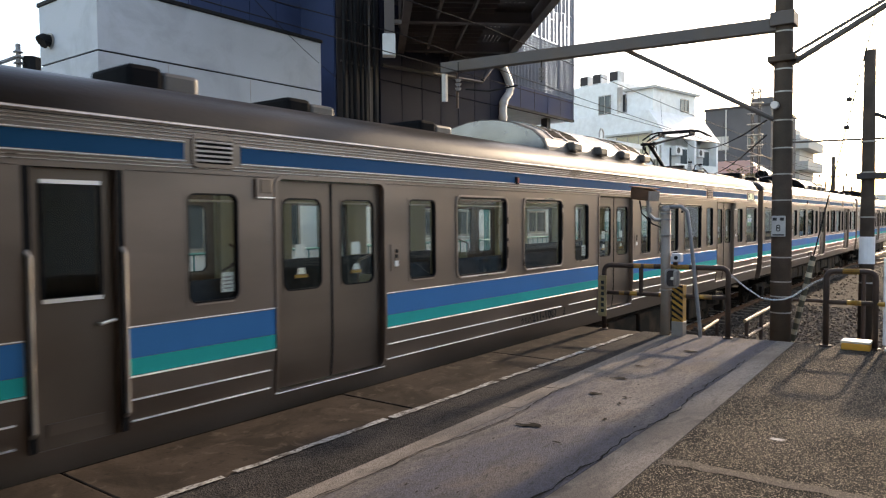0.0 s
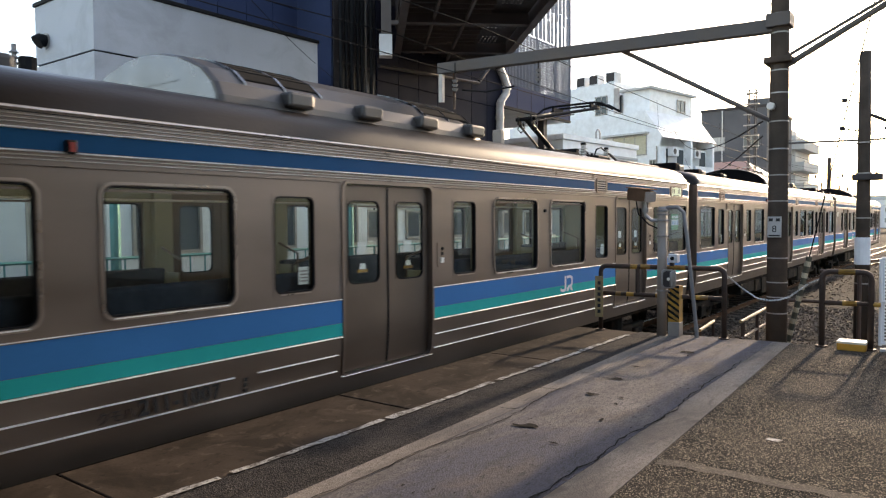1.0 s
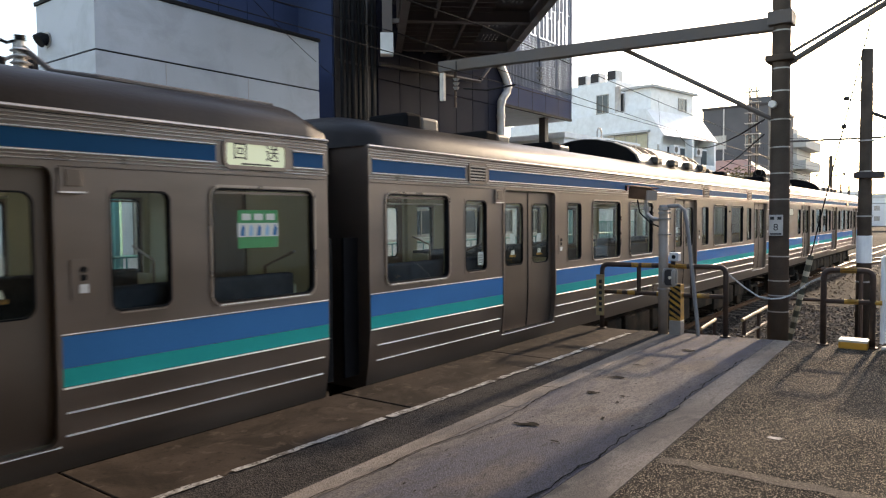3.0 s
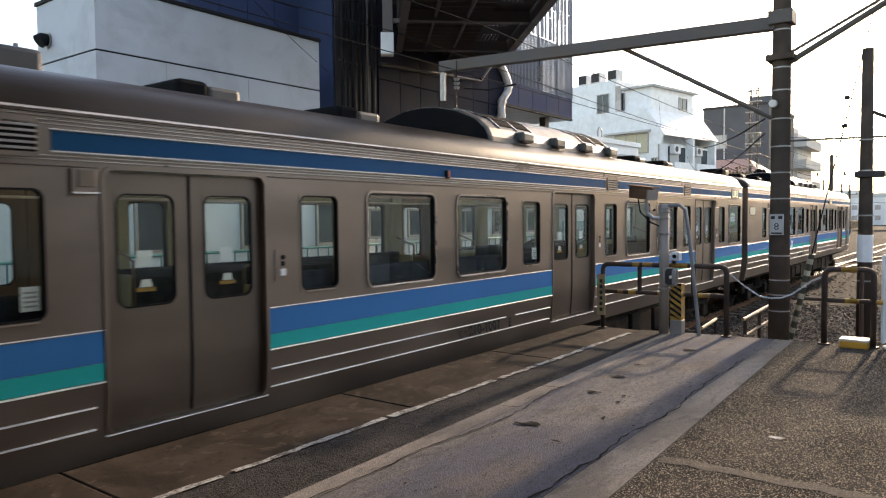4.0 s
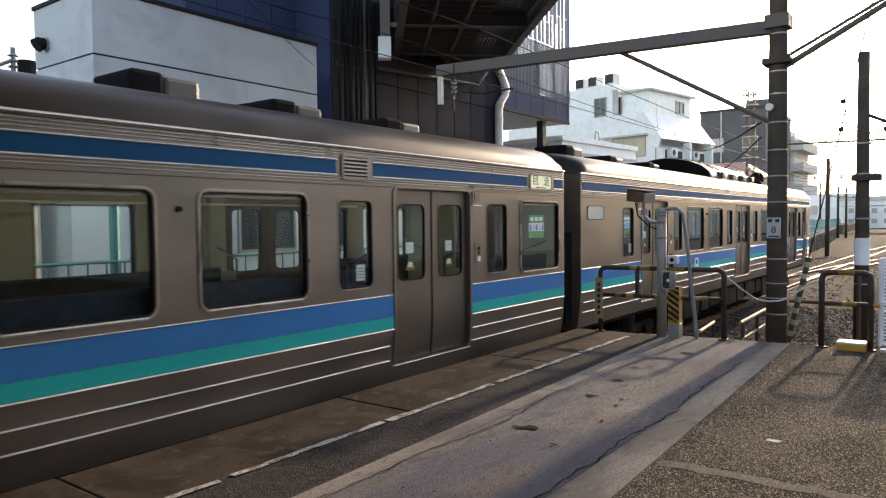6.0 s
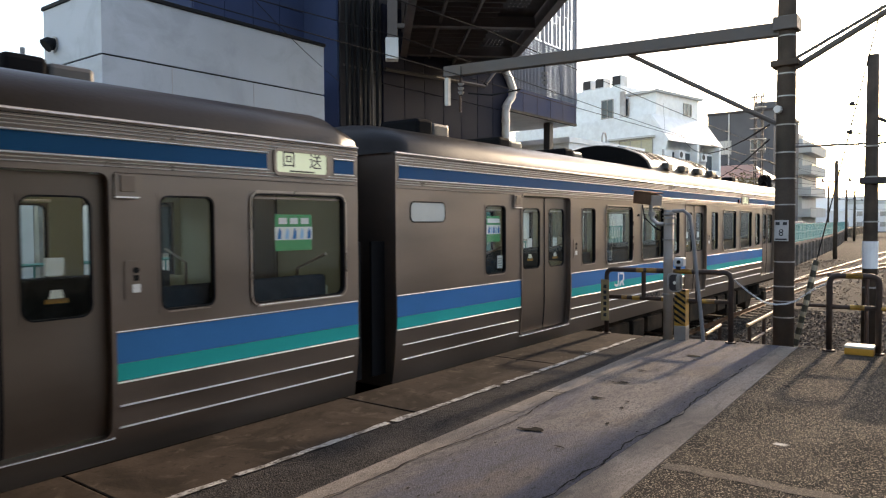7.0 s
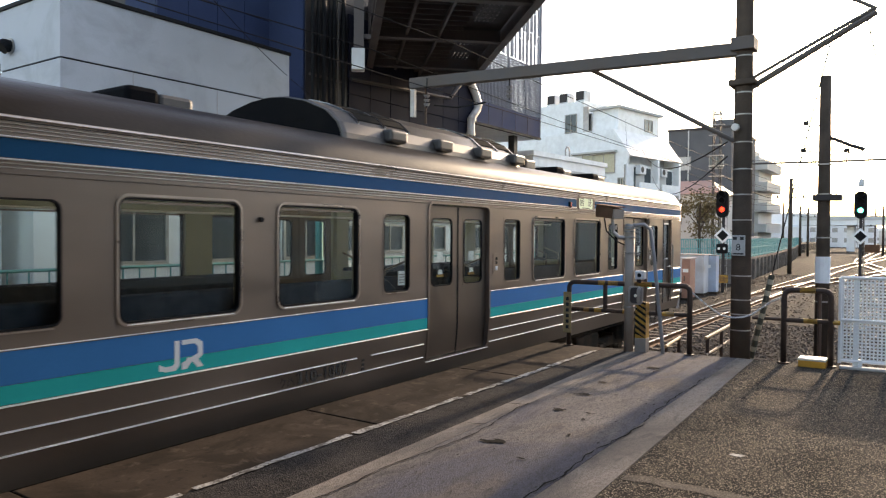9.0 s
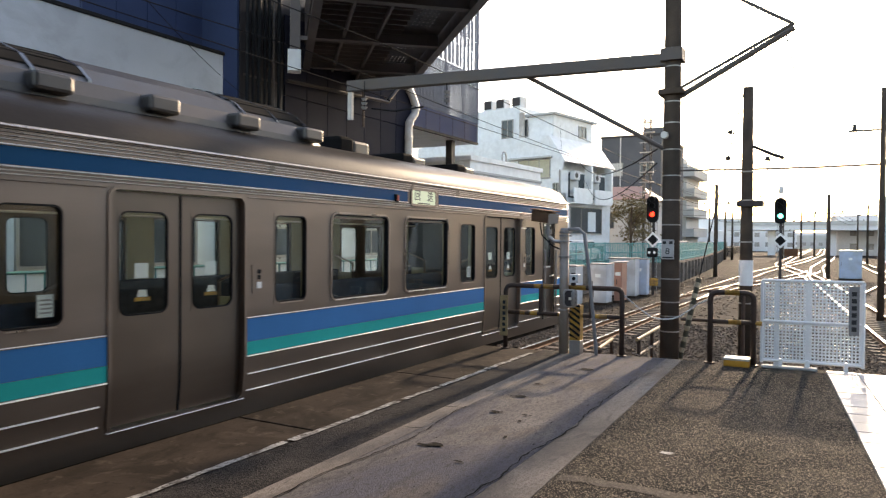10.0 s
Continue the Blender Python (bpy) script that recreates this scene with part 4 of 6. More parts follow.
    # gangway bellows at coupled ends
    ends = {"front": (1,), "middle": (-1, 1), "tail": (-1,)}[kind]
    for sg in ends:
        bm = bmesh.new()
        for k in range(3):
            x = sg * (HALF + 0.03 + 0.075 * k)
            w = 0.0 if k % 2 else 0.05
            box(bm, min(x, x + sg * 0.06), max(x, x + sg * 0.06), -0.62 - w, 0.62 + w, 0.02 - w, 2.14 + w, bevel=0.02)
        part("bellows", lift(bm), BLACK, car, "black folded gangway bellows")
        bm = bmesh.new()
        for k in range(3):
            x = sg * (HALF + 0.02 + 0.085 * k)
            w = 0.025 * (k % 2)
            prof = [(-0.95 + w, 2.10), (-0.93 + w, 2.40), (-0.75, 2.56 - w), (0.75, 2.56 - w), (0.93 - w, 2.40), (0.95 - w, 2.10)]
            q = [[bm.verts.new((xx, y, z)) for y, z in prof] for xx in (x, x + sg * 0.07)]
            for i in range(6):
                bm.faces.new((q[0][i], q[0][(i + 1) % 6], q[1][(i + 1) % 6], q[1][i]))
            bm.faces.new(q[0]), bm.faces.new(q[1])
        part("gangway_hood", lift(bm), HOOD, car, "tan folded gangway hood")
        for yy in (-1.3, 1.3):
            part("end_flap", lift(nbox(min(sg * HALF, sg * (HALF + 0.20)), max(sg * HALF, sg * (HALF + 0.20)), yy - 0.015, yy + 0.015, 0.05, 1.45)), BLACK, car, "black rubber guard flap")
        part("coupler", lift(ntube([(sg * (HALF - 0.3), 0, -0.22), (sg * (HALF + 0.27), 0, -0.22)], 0.09, 8)), UNDER, car)
    if kind == "tail":
        bm = bmesh.new()
        pr = [(1.0, -0.12), (1.02, 0.9), (0.90, 2.05), (0.75, 2.38), (0.35, 2.70)]
        L = []
        for yy in (-1.40, -0.5, 0.5, 1.40):
            k = 1 - 0.12 * (abs(yy) > 1)
            L.append([bm.verts.new((HALF - 0.02 + 0.28 * a * k, yy, z if z < 2.6 else 2.6)) for a, z in pr])
        for a, b in zip(L, L[1:]):
            for k in range(len(pr) - 1):
                bm.faces.new((a[k], b[k], b[k + 1], a[k + 1]))
        part("cab_front", lift(bm), WHITE, car, "pale cab front")
    # under the floor
    random.seed({"front": 1, "middle": 2, "tail": 3}[kind])
    part("underframe", lift(nbox(-HALF + 0.1, HALF - 0.1, -1.25, 1.25, -0.16, 0.04)), UNDER, car)
    x = -5.2
    while x < 4.9:
        w = random.uniform(0.7, 1.7)
        for s in (-1, 1):
            part("equipment_box", lift(nbox(x, x + w - 0.15, min(s * 0.55, s * 1.3), max(s * 0.55, s * 1.3), -0.72 + random.uniform(0, 0.25), -0.16, bevel=0.03)), UNDER, car)
        x += w
    # roof fittings
    ac = part("air_conditioner", lift(ac_shell(-1.81, 2.30)), AC_SHELL, car, "long domed roof air conditioner")
    for k in range(4):
        for s in (-1, 1):
            x = -1.1 + 0.98 * k
            part("side_duct", lift(nbox(x, x + 0.31, min(s * 1.0, s * 1.27), max(s * 1.0, s * 1.25), 2.69, 2.835, bevel=0.03)), AC_SHELL, ac)
    # on the later cars a dark reflection is painted into the end plate
    ends_of = DOME_END if kind == "front" else VENT_DARK
    bm = bmesh.new()
    bm.faces.new([bm.verts.new((-1.813, y * 0.965, 2.52 if abs(y) > 1.19 else 2.66 + (z - 2.66) * 0.965)) for y, z in AC_SECTION])
    part("end_plate", lift(bm), ends_of, ac, "pale grey end plate" if kind == "front" else "end plate painted with a dark reflection")
    for z in (2.72, 2.90):
        part("end_rib", lift(nbox(-1.821, -1.814, -0.6, 0.6, z, z + 0.012)), ends_of, ac)
    for x0 in (-1.50, 1.10):
        for k in range(5):
            for s in (-1, 1):
                part("grille_slot", lift(strip_on_dome(x0, x0 + 0.95, 0.42 + 0.135 * k, 0.515 + 0.135 * k, s, 0.016)), CRACK, ac)
        for k in range(3):
            for s in (-1, 1):
                for j in range(5):
                    xx = x0 + 0.46 * k
                    part("grille_bar", lift(strip_on_dome(xx, xx + 0.035, 0.36 + 0.15 * j, 0.51 + 0.15 * j, s, 0.02)), DOME_END, ac)
    boxes = {"front": (-7.5, -5.7, -3.4), "middle": (-7.4, -5.5, -3.4, 4.0, 5.6, 7.4), "tail": (-7.6, -5.6, -3.4, 4.0, 5.6, 7.4)}[kind]
    for i, x in enumerate(boxes):
        big = i % 3 == 0
        h = 0.26 if big else 0.20
        v = part("roof_ventilator", lift(nbox(x - 0.36, x - 0.02, -0.34, 0.34, 2.66, 2.78 + h, bevel=0.045)), VENT_DARK, car, "box shaped roof ventilator")
        # sunlight on the low end is put into its lighter paint
        part("low_cover", lift(nbox(x - 0.02, x + 0.36, -0.33, 0.33, 2.66, 2.75 + h, bevel=0.04)), ROOF_UNIT, v, "low cover in a lighter grey for its sunlit end")
        part("base_lip", lift(nbox(x - 0.38, x + 0.38, -0.36, 0.36, 2.735, 2.752)), BLACK, v)
    if kind == "front":
        pantograph(car)
    if kind == "tail":
        oval_window(car)
    bogies = (-6.85, 6.85)
    for b in bogies:
        bm = bmesh.new()
        for s in (-1, 1):
            box(bm, b - 1.5, b + 1.5, s * 0.95 - 0.07, s * 0.95 + 0.07, -0.62, -0.42, bevel=0.03)
            for dx in (-1.05, 1.05):
                box(bm, b + dx - 0.17, b + dx + 0.17, s * 0.98 - 0.12, s * 0.98 + 0.12, -0.78, -0.5, bevel=0.03)
            tube(bm, [(b, s * 0.95, -0.5), (b, s * 0.95, -0.12)], 0.22, 12)
        box(bm, b - 0.3, b + 0.3, -1.0, 1.0, -0.55, -0.38)
        part("bogie_frame", lift(bm), UNDER, car, smooth=False)
    return car


HALF_SECTION = ((1.20, 2.50), (1.18, 2.72), (1.12, 2.84), (0.95, 2.985), (0.62, 3.12), (0.28, 3.195))
AC_SECTION = [(-y, z) for y, z in HALF_SECTION] + [(0.0, 3.215)] + [(y, z) for y, z in HALF_SECTION[::-1]]


def ac_shell(x0, x1):
    """An arched casing, upright at one end and sloping down at the other."""
    bm = bmesh.new()
    rows = []
    for x, k in ((x0, 0.965), (x0 + 0.05, 1.0), (x1 - 0.45, 1.0), (x1 - 0.2, 0.9), (x1, 0.62)):
        rows.append([bm.verts.new((x, y * (0.8 + 0.2 * k), z if z < 2.6 else 2.66 + (z - 2.66) * k)) for y, z in AC_SECTION])
    for a, b in zip(rows, rows[1:]):
        for k in range(len(AC_SECTION) - 1):
            bm.faces.new((a[k], b[k], b[k + 1], a[k + 1]))
    bm.faces.new(rows[0]), bm.faces.new(rows[-1])
    return bm


def dome_z(y):
    """Height of the air conditioner's shell at y."""
    sec = AC_SECTION[6:]
    for (ya, za), (yb, zb) in zip(sec, sec[1:]):
        if ya <= abs(y) <= yb:
            return za + (zb - za) * (abs(y) - ya) / (yb - ya)
    return 2.6


def strip_on_dome(x0, x1, ya, yb, s, up=0.012):
    """A strip lying on the shell."""
    bm = bmesh.new()
    q = [[bm.verts.new((x, s * y, dome_z(y) + dz)) for y in (ya, yb)] for x in (x0, x1) for dz in (-0.02, up)]
    a, b, c, d = q[0], q[1], q[2], q[3]
    bm.faces.new((b[0], b[1], d[1], d[0]))
    bm.faces.new((a[0], a[1], b[1], b[0]))
    bm.faces.new((c[0], c[1], d[1], d[0]))
    bm.faces.new((a[0], b[0], d[0], c[0]))
    bm.faces.new((a[1], b[1], d[1], c[1]))
    return bm


def insulator(car, x, y, z, h, r=0.07):
    bm = bmesh.new()
    tube(bm, [(x, y, z), (x, y, z + h)], r * 0.5, 8)
    for k in range(5):
        zz = z + h * (0.12 + 0.16 * k)
        tube(bm, [(x, y, zz), (x, y, zz + h * 0.06)], r, 12, r * 0.65)
    ins = part("insulator", lift(bm), PORCELAIN, car, "ribbed pale insulator")
    part("cap", lift(ntube([(x, y, z + h), (x, y, z + h + 0.04)], r * 0.6, 8)), BLACK, ins)


def pantograph(car):
    z = 2.75
    for x in (5.3, 6.75):
        for y in (-0.55, 0.55):
            insulator(car, x, y, z - 0.06, 0.11, 0.06)
    pg = part("pantograph", lift(nbox(5.2, 6.85, -0.58, -0.53, 2.80, 2.835)), BLACK, car, "black folding current collector")
    for a in (nbox(5.2, 6.85, 0.53, 0.58, 2.80, 2.835), nbox(5.2, 5.27, -0.53, 0.53, 2.80, 2.835), nbox(6.3, 6.40, -0.53, 0.53, 2.80, 2.92), nbox(6.78, 6.85, -0.53, 0.53, 2.80, 2.835)):
        part("base_bar", lift(a), BLACK, pg)
    part("lower_arm", lift(ntube([(6.36, 0, 2.93), (5.40, 0, 3.40)], 0.045)), BLACK, pg)
    part("guide_rod", lift(ntube([(5.95, 0.08, 2.96), (5.32, 0.08, 3.28)], 0.02)), BLACK, pg)
    for y in (-0.13, 0.13):
        part("knee_plate", lift(nbox(5.33, 5.45, y - 0.012, y + 0.012, 3.30, 3.45, bevel=0.008)), BLACK, pg)
        part("spring_loop", lift(ntube([(5.40, y, 3.32), (5.33, y, 3.22), (5.44, y, 3.17), (5.56, y, 3.25), (5.52, y, 3.36)], 0.012, 6)), BLACK, pg)
    part("knee_shaft", lift(ntube([(5.40, -0.2, 3.40), (5.40, 0.2, 3.40)], 0.035, 10)), BLACK, pg)
    for y in (-0.12, 0.12):
        part("upper_arm", lift(ntube([(5.40, y, 3.40), (7.35, y * 3.6, 3.78)], 0.028)), BLACK, pg)
    part("balance_rod", lift(ntube([(5.42, 0.02, 3.34), (7.3, 0.02, 3.70)], 0.012)), BLACK, pg)
    for x in (7.18, 7.52):
        pts = [(x, -0.85, 3.70), (x, -0.62, 3.84), (x, -0.45, 3.87), (x, 0.45, 3.87), (x, 0.62, 3.84), (x, 0.85, 3.70)]
        part("contact_strip", lift(ntube(pts, 0.022)), BLACK, pg)
    for y in (-0.4, 0.4):
        part("head_link", lift(nbox(7.15, 7.55, y - 0.02, y + 0.02, 3.77, 3.85)), BLACK, pg)
    insulator(car, 6.12, -0.75, 2.66, 0.29, 0.085)
    insulator(car, 7.45, -0.6, 2.68, 0.30, 0.075)
    part("arrester", lift(nbox(3.95, 4.07, -0.38, -0.22, 2.72, 3.05, bevel=0.02)), POST_PAINT, car, "upright brownish arrester")
    part("fuse_box", lift(nbox(6.75, 7.3, -0.75, -0.35, 2.72, 2.82, bevel=0.02)), BLACK, car)
    for x in (6.25, 6.4, 6.58):
        part("terminal", lift(ntube([(x, -0.7, 2.7), (x, -0.7, 2.84)], 0.035, 8, 0.02)), BLACK, car)
    part("roof_cable", lift(ntube([(6.9, -0.6, 2.82), (7.0, -0.6, 2.95), (7.2, -0.6, 3.0), (7.36, -0.6, 2.95), (7.45, -0.6, 3.0)], 0.014)), BLACK, car)
    part("conduit", lift(ntube([(7.45, -0.6, 2.95), (7.6, -0.75, 2.76), (7.9, -0.85, 2.75), (9.6, -0.85, 2.74)], 0.024)), ARM, car)
    part("conduit", lift(nbox(8.5, 9.3, -0.3, 0.0, 2.74, 2.82, bevel=0.02)), ROOF_UNIT, car)


CARS = [make_car("train_car", k, l) for k, l in (
    ("front", "stainless commuter train car with blue-green bands and roof pantograph"),
    ("middle", "stainless commuter train car with blue-green bands, no cab"),
    ("tail", "stainless commuter train car with blue-green bands and rear cab"))]
WHEELS = []
me_w = None
for car in CARS:
    for b in (-6.85, 6.85):
        for dx in (-1.05, 1.05):
            if me_w is None:
                bm = bmesh.new()
                tube(bm, [(0, -0.9, 0), (0, 0.9, 0)], 0.07, 10)
                for s in (-1, 1):
                    tube(bm, [(0, s * 0.50, 0), (0, s * 0.59, 0)], 0.43, 20)
                    tube(bm, [(0, s * 0.48, 0), (0, s * 0.50, 0)], 0.46, 20)
                    for k in range(6):
                        a = k * math.pi / 3
                        box(bm, 0.25 * math.cos(a) - 0.03, 0.25 * math.cos(a) + 0.03, s * 0.595 - 0.012, s * 0.595 + 0.012, 0.25 * math.sin(a) - 0.03, 0.25 * math.sin(a) + 0.03)
                w = part("wheelset", bm, UNDER, car)
                me_w = w.data
            else:
                w = shared("wheelset", me_w, car)
            w.location = (b + dx, 0, 0.43)
            WHEELS.append((w, b + dx))


# ---- station buildings beyond the train ----
def window_on(parent, face, a0, a1, z0, z1, at, deep=0.06, pane=None, bars=1, sill=True):
    """A window set on a wall: face 'y' looks to -y at y=at, face 'x' looks to -x at x=at."""
    def flip(bm):
        if face == "x":
            for v in bm.verts:
                v.co = Vector((at + v.co.y, v.co.x, v.co.z))
        else:
            for v in bm.verts:
                v.co = Vector((v.co.x, at + v.co.y, v.co.z))
        return bm
    w = part("window", flip(ring_box(a0, a1, z0, z1, 0.05, -deep, 0.01)), GALV, parent)
    part("pane", flip(nbox(a0, a1, -0.012, -0.004, z0, z1)), pane or WINDOW, w)
    for k in range(1, bars + 1):
        x = a0 + (a1 - a0) * k / (bars + 1)
        part("mullion", flip(nbox(x - 0.02, x + 0.02, -0.04, -0.012, z0, z1)), GALV, w)
    if sill:
        part("sill", flip(nbox(a0 - 0.06, a1 + 0.06, -deep - 0.04, 0.0, z0 - 0.07, z0 - 0.052)), GALV, w)
    return w


def ring_box(a0, a1, z0, z1, w, y0, y1):
    bm = bmesh.new()
    box(bm, a0 - w, a0, y0, y1, z0 - w, z1 + w)
    box(bm, a1, a1 + w, y0, y1, z0 - w, z1 + w)
    box(bm, a0, a1, y0, y1, z1, z1 + w)
    box(bm, a0, a1, y0, y1, z0 - w, z0)
    return bm


FAR = 0.25  # street level beyond the tracks

grey = empty("grey_building", pose(5.68, 11.0, FAR), "low grey panelled building with a dark coping", "building")
part("lower_wall", nbox(0, 4.72, 0, 1.96, 2.9, 4.06), GREY_WALL, grey)
part("ground_storey", nbox(-0.4, 6.2, 0.02, 1.94, -1.6, 2.9), WHITE, grey, "white ground storey")
part("ledge", nbox(-0.4, 6.2, -0.12, 0.02, 2.78, 2.9), PALE, grey)
window_on(grey, "y", 4.6, 5.8, 0.9, 2.2, 0.02)
part("groove", nbox(0.03, 4.69, 0.03, 1.93, 4.06, 4.09), BLACK, grey)
part("upper_wall", nbox(0, 4.72, 0, 1.96, 4.09, 5.08), GREY_WALL, grey)
part("coping", nbox(-0.03, 4.75, -0.03, 1.99, 5.08, 5.15, bevel=0.01), BLACK, grey, "thin black coping")
v = part("vent_hood", ntube([(0.0, 1.55, 4.45), (-0.10, 1.55, 4.45), (-0.16, 1.55, 4.40)], 0.10, 12, 0.12), BLACK, grey, "round dark vent hood")
part("vent_ring", ntube([(-0.01, 1.55, 4.45), (-0.03, 1.55, 4.45)], 0.13, 14), GALV, v)
for x in (1.2, 2.9):
    part("panel_joint", nbox(x, x + 0.012, -0.004, 0.01, 2.95, 4.05), GALV, grey)
window_on(grey, "y", 0.6, 1.8, 0.9, 2.0, 0.02)
window_on(grey, "y", 2.7, 4.0, 0.9, 2.0, 0.02)

post = empty("utility_post", pose(4.70, 11.0, FAR), "dark grey post with a cross arm and insulators", "post")
part("shaft", ntube([(0, 0, -1.6), (0, 0, 3.75)], 0.09, 10), GALV, post)
part("cap", ntube([(0, 0, 3.5), (0, 0, 3.78)], 0.12, 10), BLACK, post)
part("cross_arm", ntube([(-0.75, 0.1, 3.45), (-0.15, 0, 3.78)], 0.03, 6), SLATE, post)
part("bracket", ntube([(-0.18, 0, 3.60), (-0.18, 0, 3.94)], 0.035, 8), SLATE, post)
for z in (3.66, 3.74, 3.82):
    part("insulator_disc", ntube([(-0.18, 0, z), (-0.18, 0, z + 0.03)], 0.075, 10, 0.04), GALV, post)

navy = empty("navy_building", pose(0, 0, FAR), "tall navy clad station building with a screened overhang", "building")
H0 = -FAR
part("rear_block", nbox(9.02, 12.15, 13.6, 14.7, H0 - 1.2, 13), NAVY, navy)
part("side_cladding", nbox(12.14, 12.195, 12.38, 13.9, H0 - 1.2, 13), NAVY, navy)
part("core_wall", nbox(12.2, 19.7, 12.36, 22, H0 - 1.2, 13), DARK_STEEL, navy)
me_p = None
for i in range(7):
    for j in range(4):
        x, z = 13.7 + 0.86 * i, H0 - 0.9 + 2.05 * j
        if me_p is None:
            ob = part("panel", nbox(0, 0.84, 12.30, 12.355, 0, 2.03, bevel=0.004), NAVY_SHADED, navy)
            me_p = ob.data
            ob.matrix_basis = pose(x, 0, z)
        else:
            shared("panel", me_p, navy, pose(x, 0, z))
for i in range(4):
    for j in range(4):
        ob = part("panel", nbox(9.03 + 0.78 * i, 9.03 + 0.78 * i + 0.765, 13.54, 13.595, 4.6 + 2.05 * j, 4.6 + 2.05 * j + 2.03), NAVY, navy)
part("shaft_recess", nbox(12.2, 13.66, 12.34, 12.40, H0 - 1.2, 13), DARK_STEEL, navy)
for x, r in ((12.34, 0.05), (12.52, 0.035), (12.72, 0.06), (12.92, 0.035), (13.08, 0.045), (13.22, 0.03), (13.42, 0.055)):
    part("riser_pipe", ntube([(x, 12.24, H0 - 1.2), (x, 12.24, 12.5)], r, 8), BLACK if r > 0.034 else ARM, navy)
for z in (3.2, 5.2, 7.2):
    part("pipe_clamp", nbox(12.25, 13.5, 12.26, 12.29, z, z + 0.05), ARM, navy)
part("overhang", nbox(19.7, 24.65, 12.30, 22, 5.12, 5.86), NAVY, navy, "navy overhang band")
part("soffit", nbox(19.75, 24.6, 12.40, 21.9, 5.06, 5.118), WHITE, navy, "pale soffit")
part("soffit_edge", nbox(19.7, 24.65, 12.28, 12.40, 5.04, 5.12), BLACK, navy)
for i in range(6):
    part("joint", nbox(19.75 + 0.95 * i, 19.765 + 0.95 * i, 12.294, 12.31, 5.12, 5.86), BLACK, navy)
part("column", nbox(23.1, 23.35, 12.6, 12.85, H0 - 1.2, 5.06), DARK_STEEL, navy)
part("inner_wall", nbox(19.7, 24.4, 13.4, 13.5, 5.86, 7.55), DARK_STEEL, navy)
sc = part("screen_frame", nbox(24.58, 24.66, 12.28, 12.36, 5.86, 13), SCREEN, navy, "metal screen")
part("mullion", nbox(19.72, 19.78, 12.28, 12.36, 5.86, 13), SCREEN, sc)
me_s = None
for i in range(50):  # fine upright slats of the screen
    x = 19.8 + i * 0.096
    if me_s is None:
        ob = part("screen_slat", nbox(0, 0.022, 12.30, 12.335, 5.87, 7.72), SCREEN, sc)
        me_s = ob.data
        ob.matrix_basis = pose(x, 0, 0)
    else:
        shared("screen_slat", me_s, sc, pose(x, 0, 0))
me_s = None
for i in range(20):
    if me_s is None:
        ob = part("screen_bar", nbox(19.78, 24.58, 12.345, 12.36, 0, 0.035), SCREEN, sc)
        me_s = ob.data
        ob.matrix_basis = pose(0, 0, 5.95 + 0.09 * i)
    else:
        shared("screen_bar", me_s, sc, pose(0, 0, 5.95 + 0.09 * i))
rnd = random.Random(8)
for i in range(16):  # broad louvres over the fine mesh, with gaps of sky
    x = 19.85 + 0.30 * i
    z = 7.72
    while z < 12.6:
        h = rnd.uniform(0.7, 1.5)
        part("louvre", nbox(x, x + rnd.choice((0.13, 0.17, 0.21)), 12.30, 12.33, z + 0.03, z + h), SCREEN, sc)
        z += h
for x in (20.9, 22.2, 23.6):
    part("screen_post", nbox(x, x + 0.05, 12.36, 12.42, 5.86, 13), SCREEN, sc)

part("ground_storey", nbox(12.0, 23.0, 12.2, 12.29, -1.6, 2.75), WHITE, navy, "white ground storey")
for k in range(3):
    part("ledge", nbox(11.9, 23.1, 12.1, 12.2, 0.75 + 0.95 * k, 0.85 + 0.95 * k), PALE, navy)
for k in range(5):
    window_on(navy, "y", 12.6 + 2.1 * k, 13.7 + 2.1 * k, 0.95, 1.6, 12.2)

drain = empty("drain_pipe", pose(19.35, 12.18, 0), "pale jointed drain pipe with an offset bend", "drain pipe")
pts = [(-0.35, 0, 6.62), (-0.05, 0, 6.60), (0.30, 0, 6.25), (0.50, 0, 5.98), (0.45, 0, 5.72), (0.12, 0, 5.42), (0.06, 0, 5.2), (0.06, 0, 3.0), (0.06, 0, -0.9)]
part("pipe", ntube(pts, 0.125, 12), PVC, drain, smooth=True)
for x, z in ((0.06, 4.9), (0.10, 5.35), (0.49, 5.9), (-0.2, 6.61)):
    part("collar", ntube([(x, 0, z - 0.05), (x, 0, z + 0.05)], 0.145, 12), PVC, drain)

deck = empty("footbridge", Matrix.Translation((16.245, 11.865, 6.2)) @ pose(0, 0, 0, 0, 0, 180 + 42.5), "dark steel footbridge seen from below with crossbeams", "footbridge")
bm = bmesh.new()
slots = [(0.35 + 0.22 * i, 0.45 + 0.22 * i, 0.70 + 0.10 * j, 0.735 + 0.10 * j) for i in range(36) for j in range(5) if i % 9 < 6]
cut_wall(bm, [-0.7, 9.0], [-1.44, 1.44], slots, lambda u, z, d: (u, z, 0.22 + d), 0.006)
part("deck_plate", bm, DARK_STEEL, deck, "dark deck plate with drain slots")
for y in (-1.49, 1.49):
    bm = bmesh.new()
    box(bm, -0.7, 9.0, y - 0.02, y + 0.02, -0.12, 0.5)
    box(bm, -0.7, 9.0, y - 0.09, y + 0.09, -0.14, -0.12)
    part("girder", bm, BEAM_STEEL, deck)
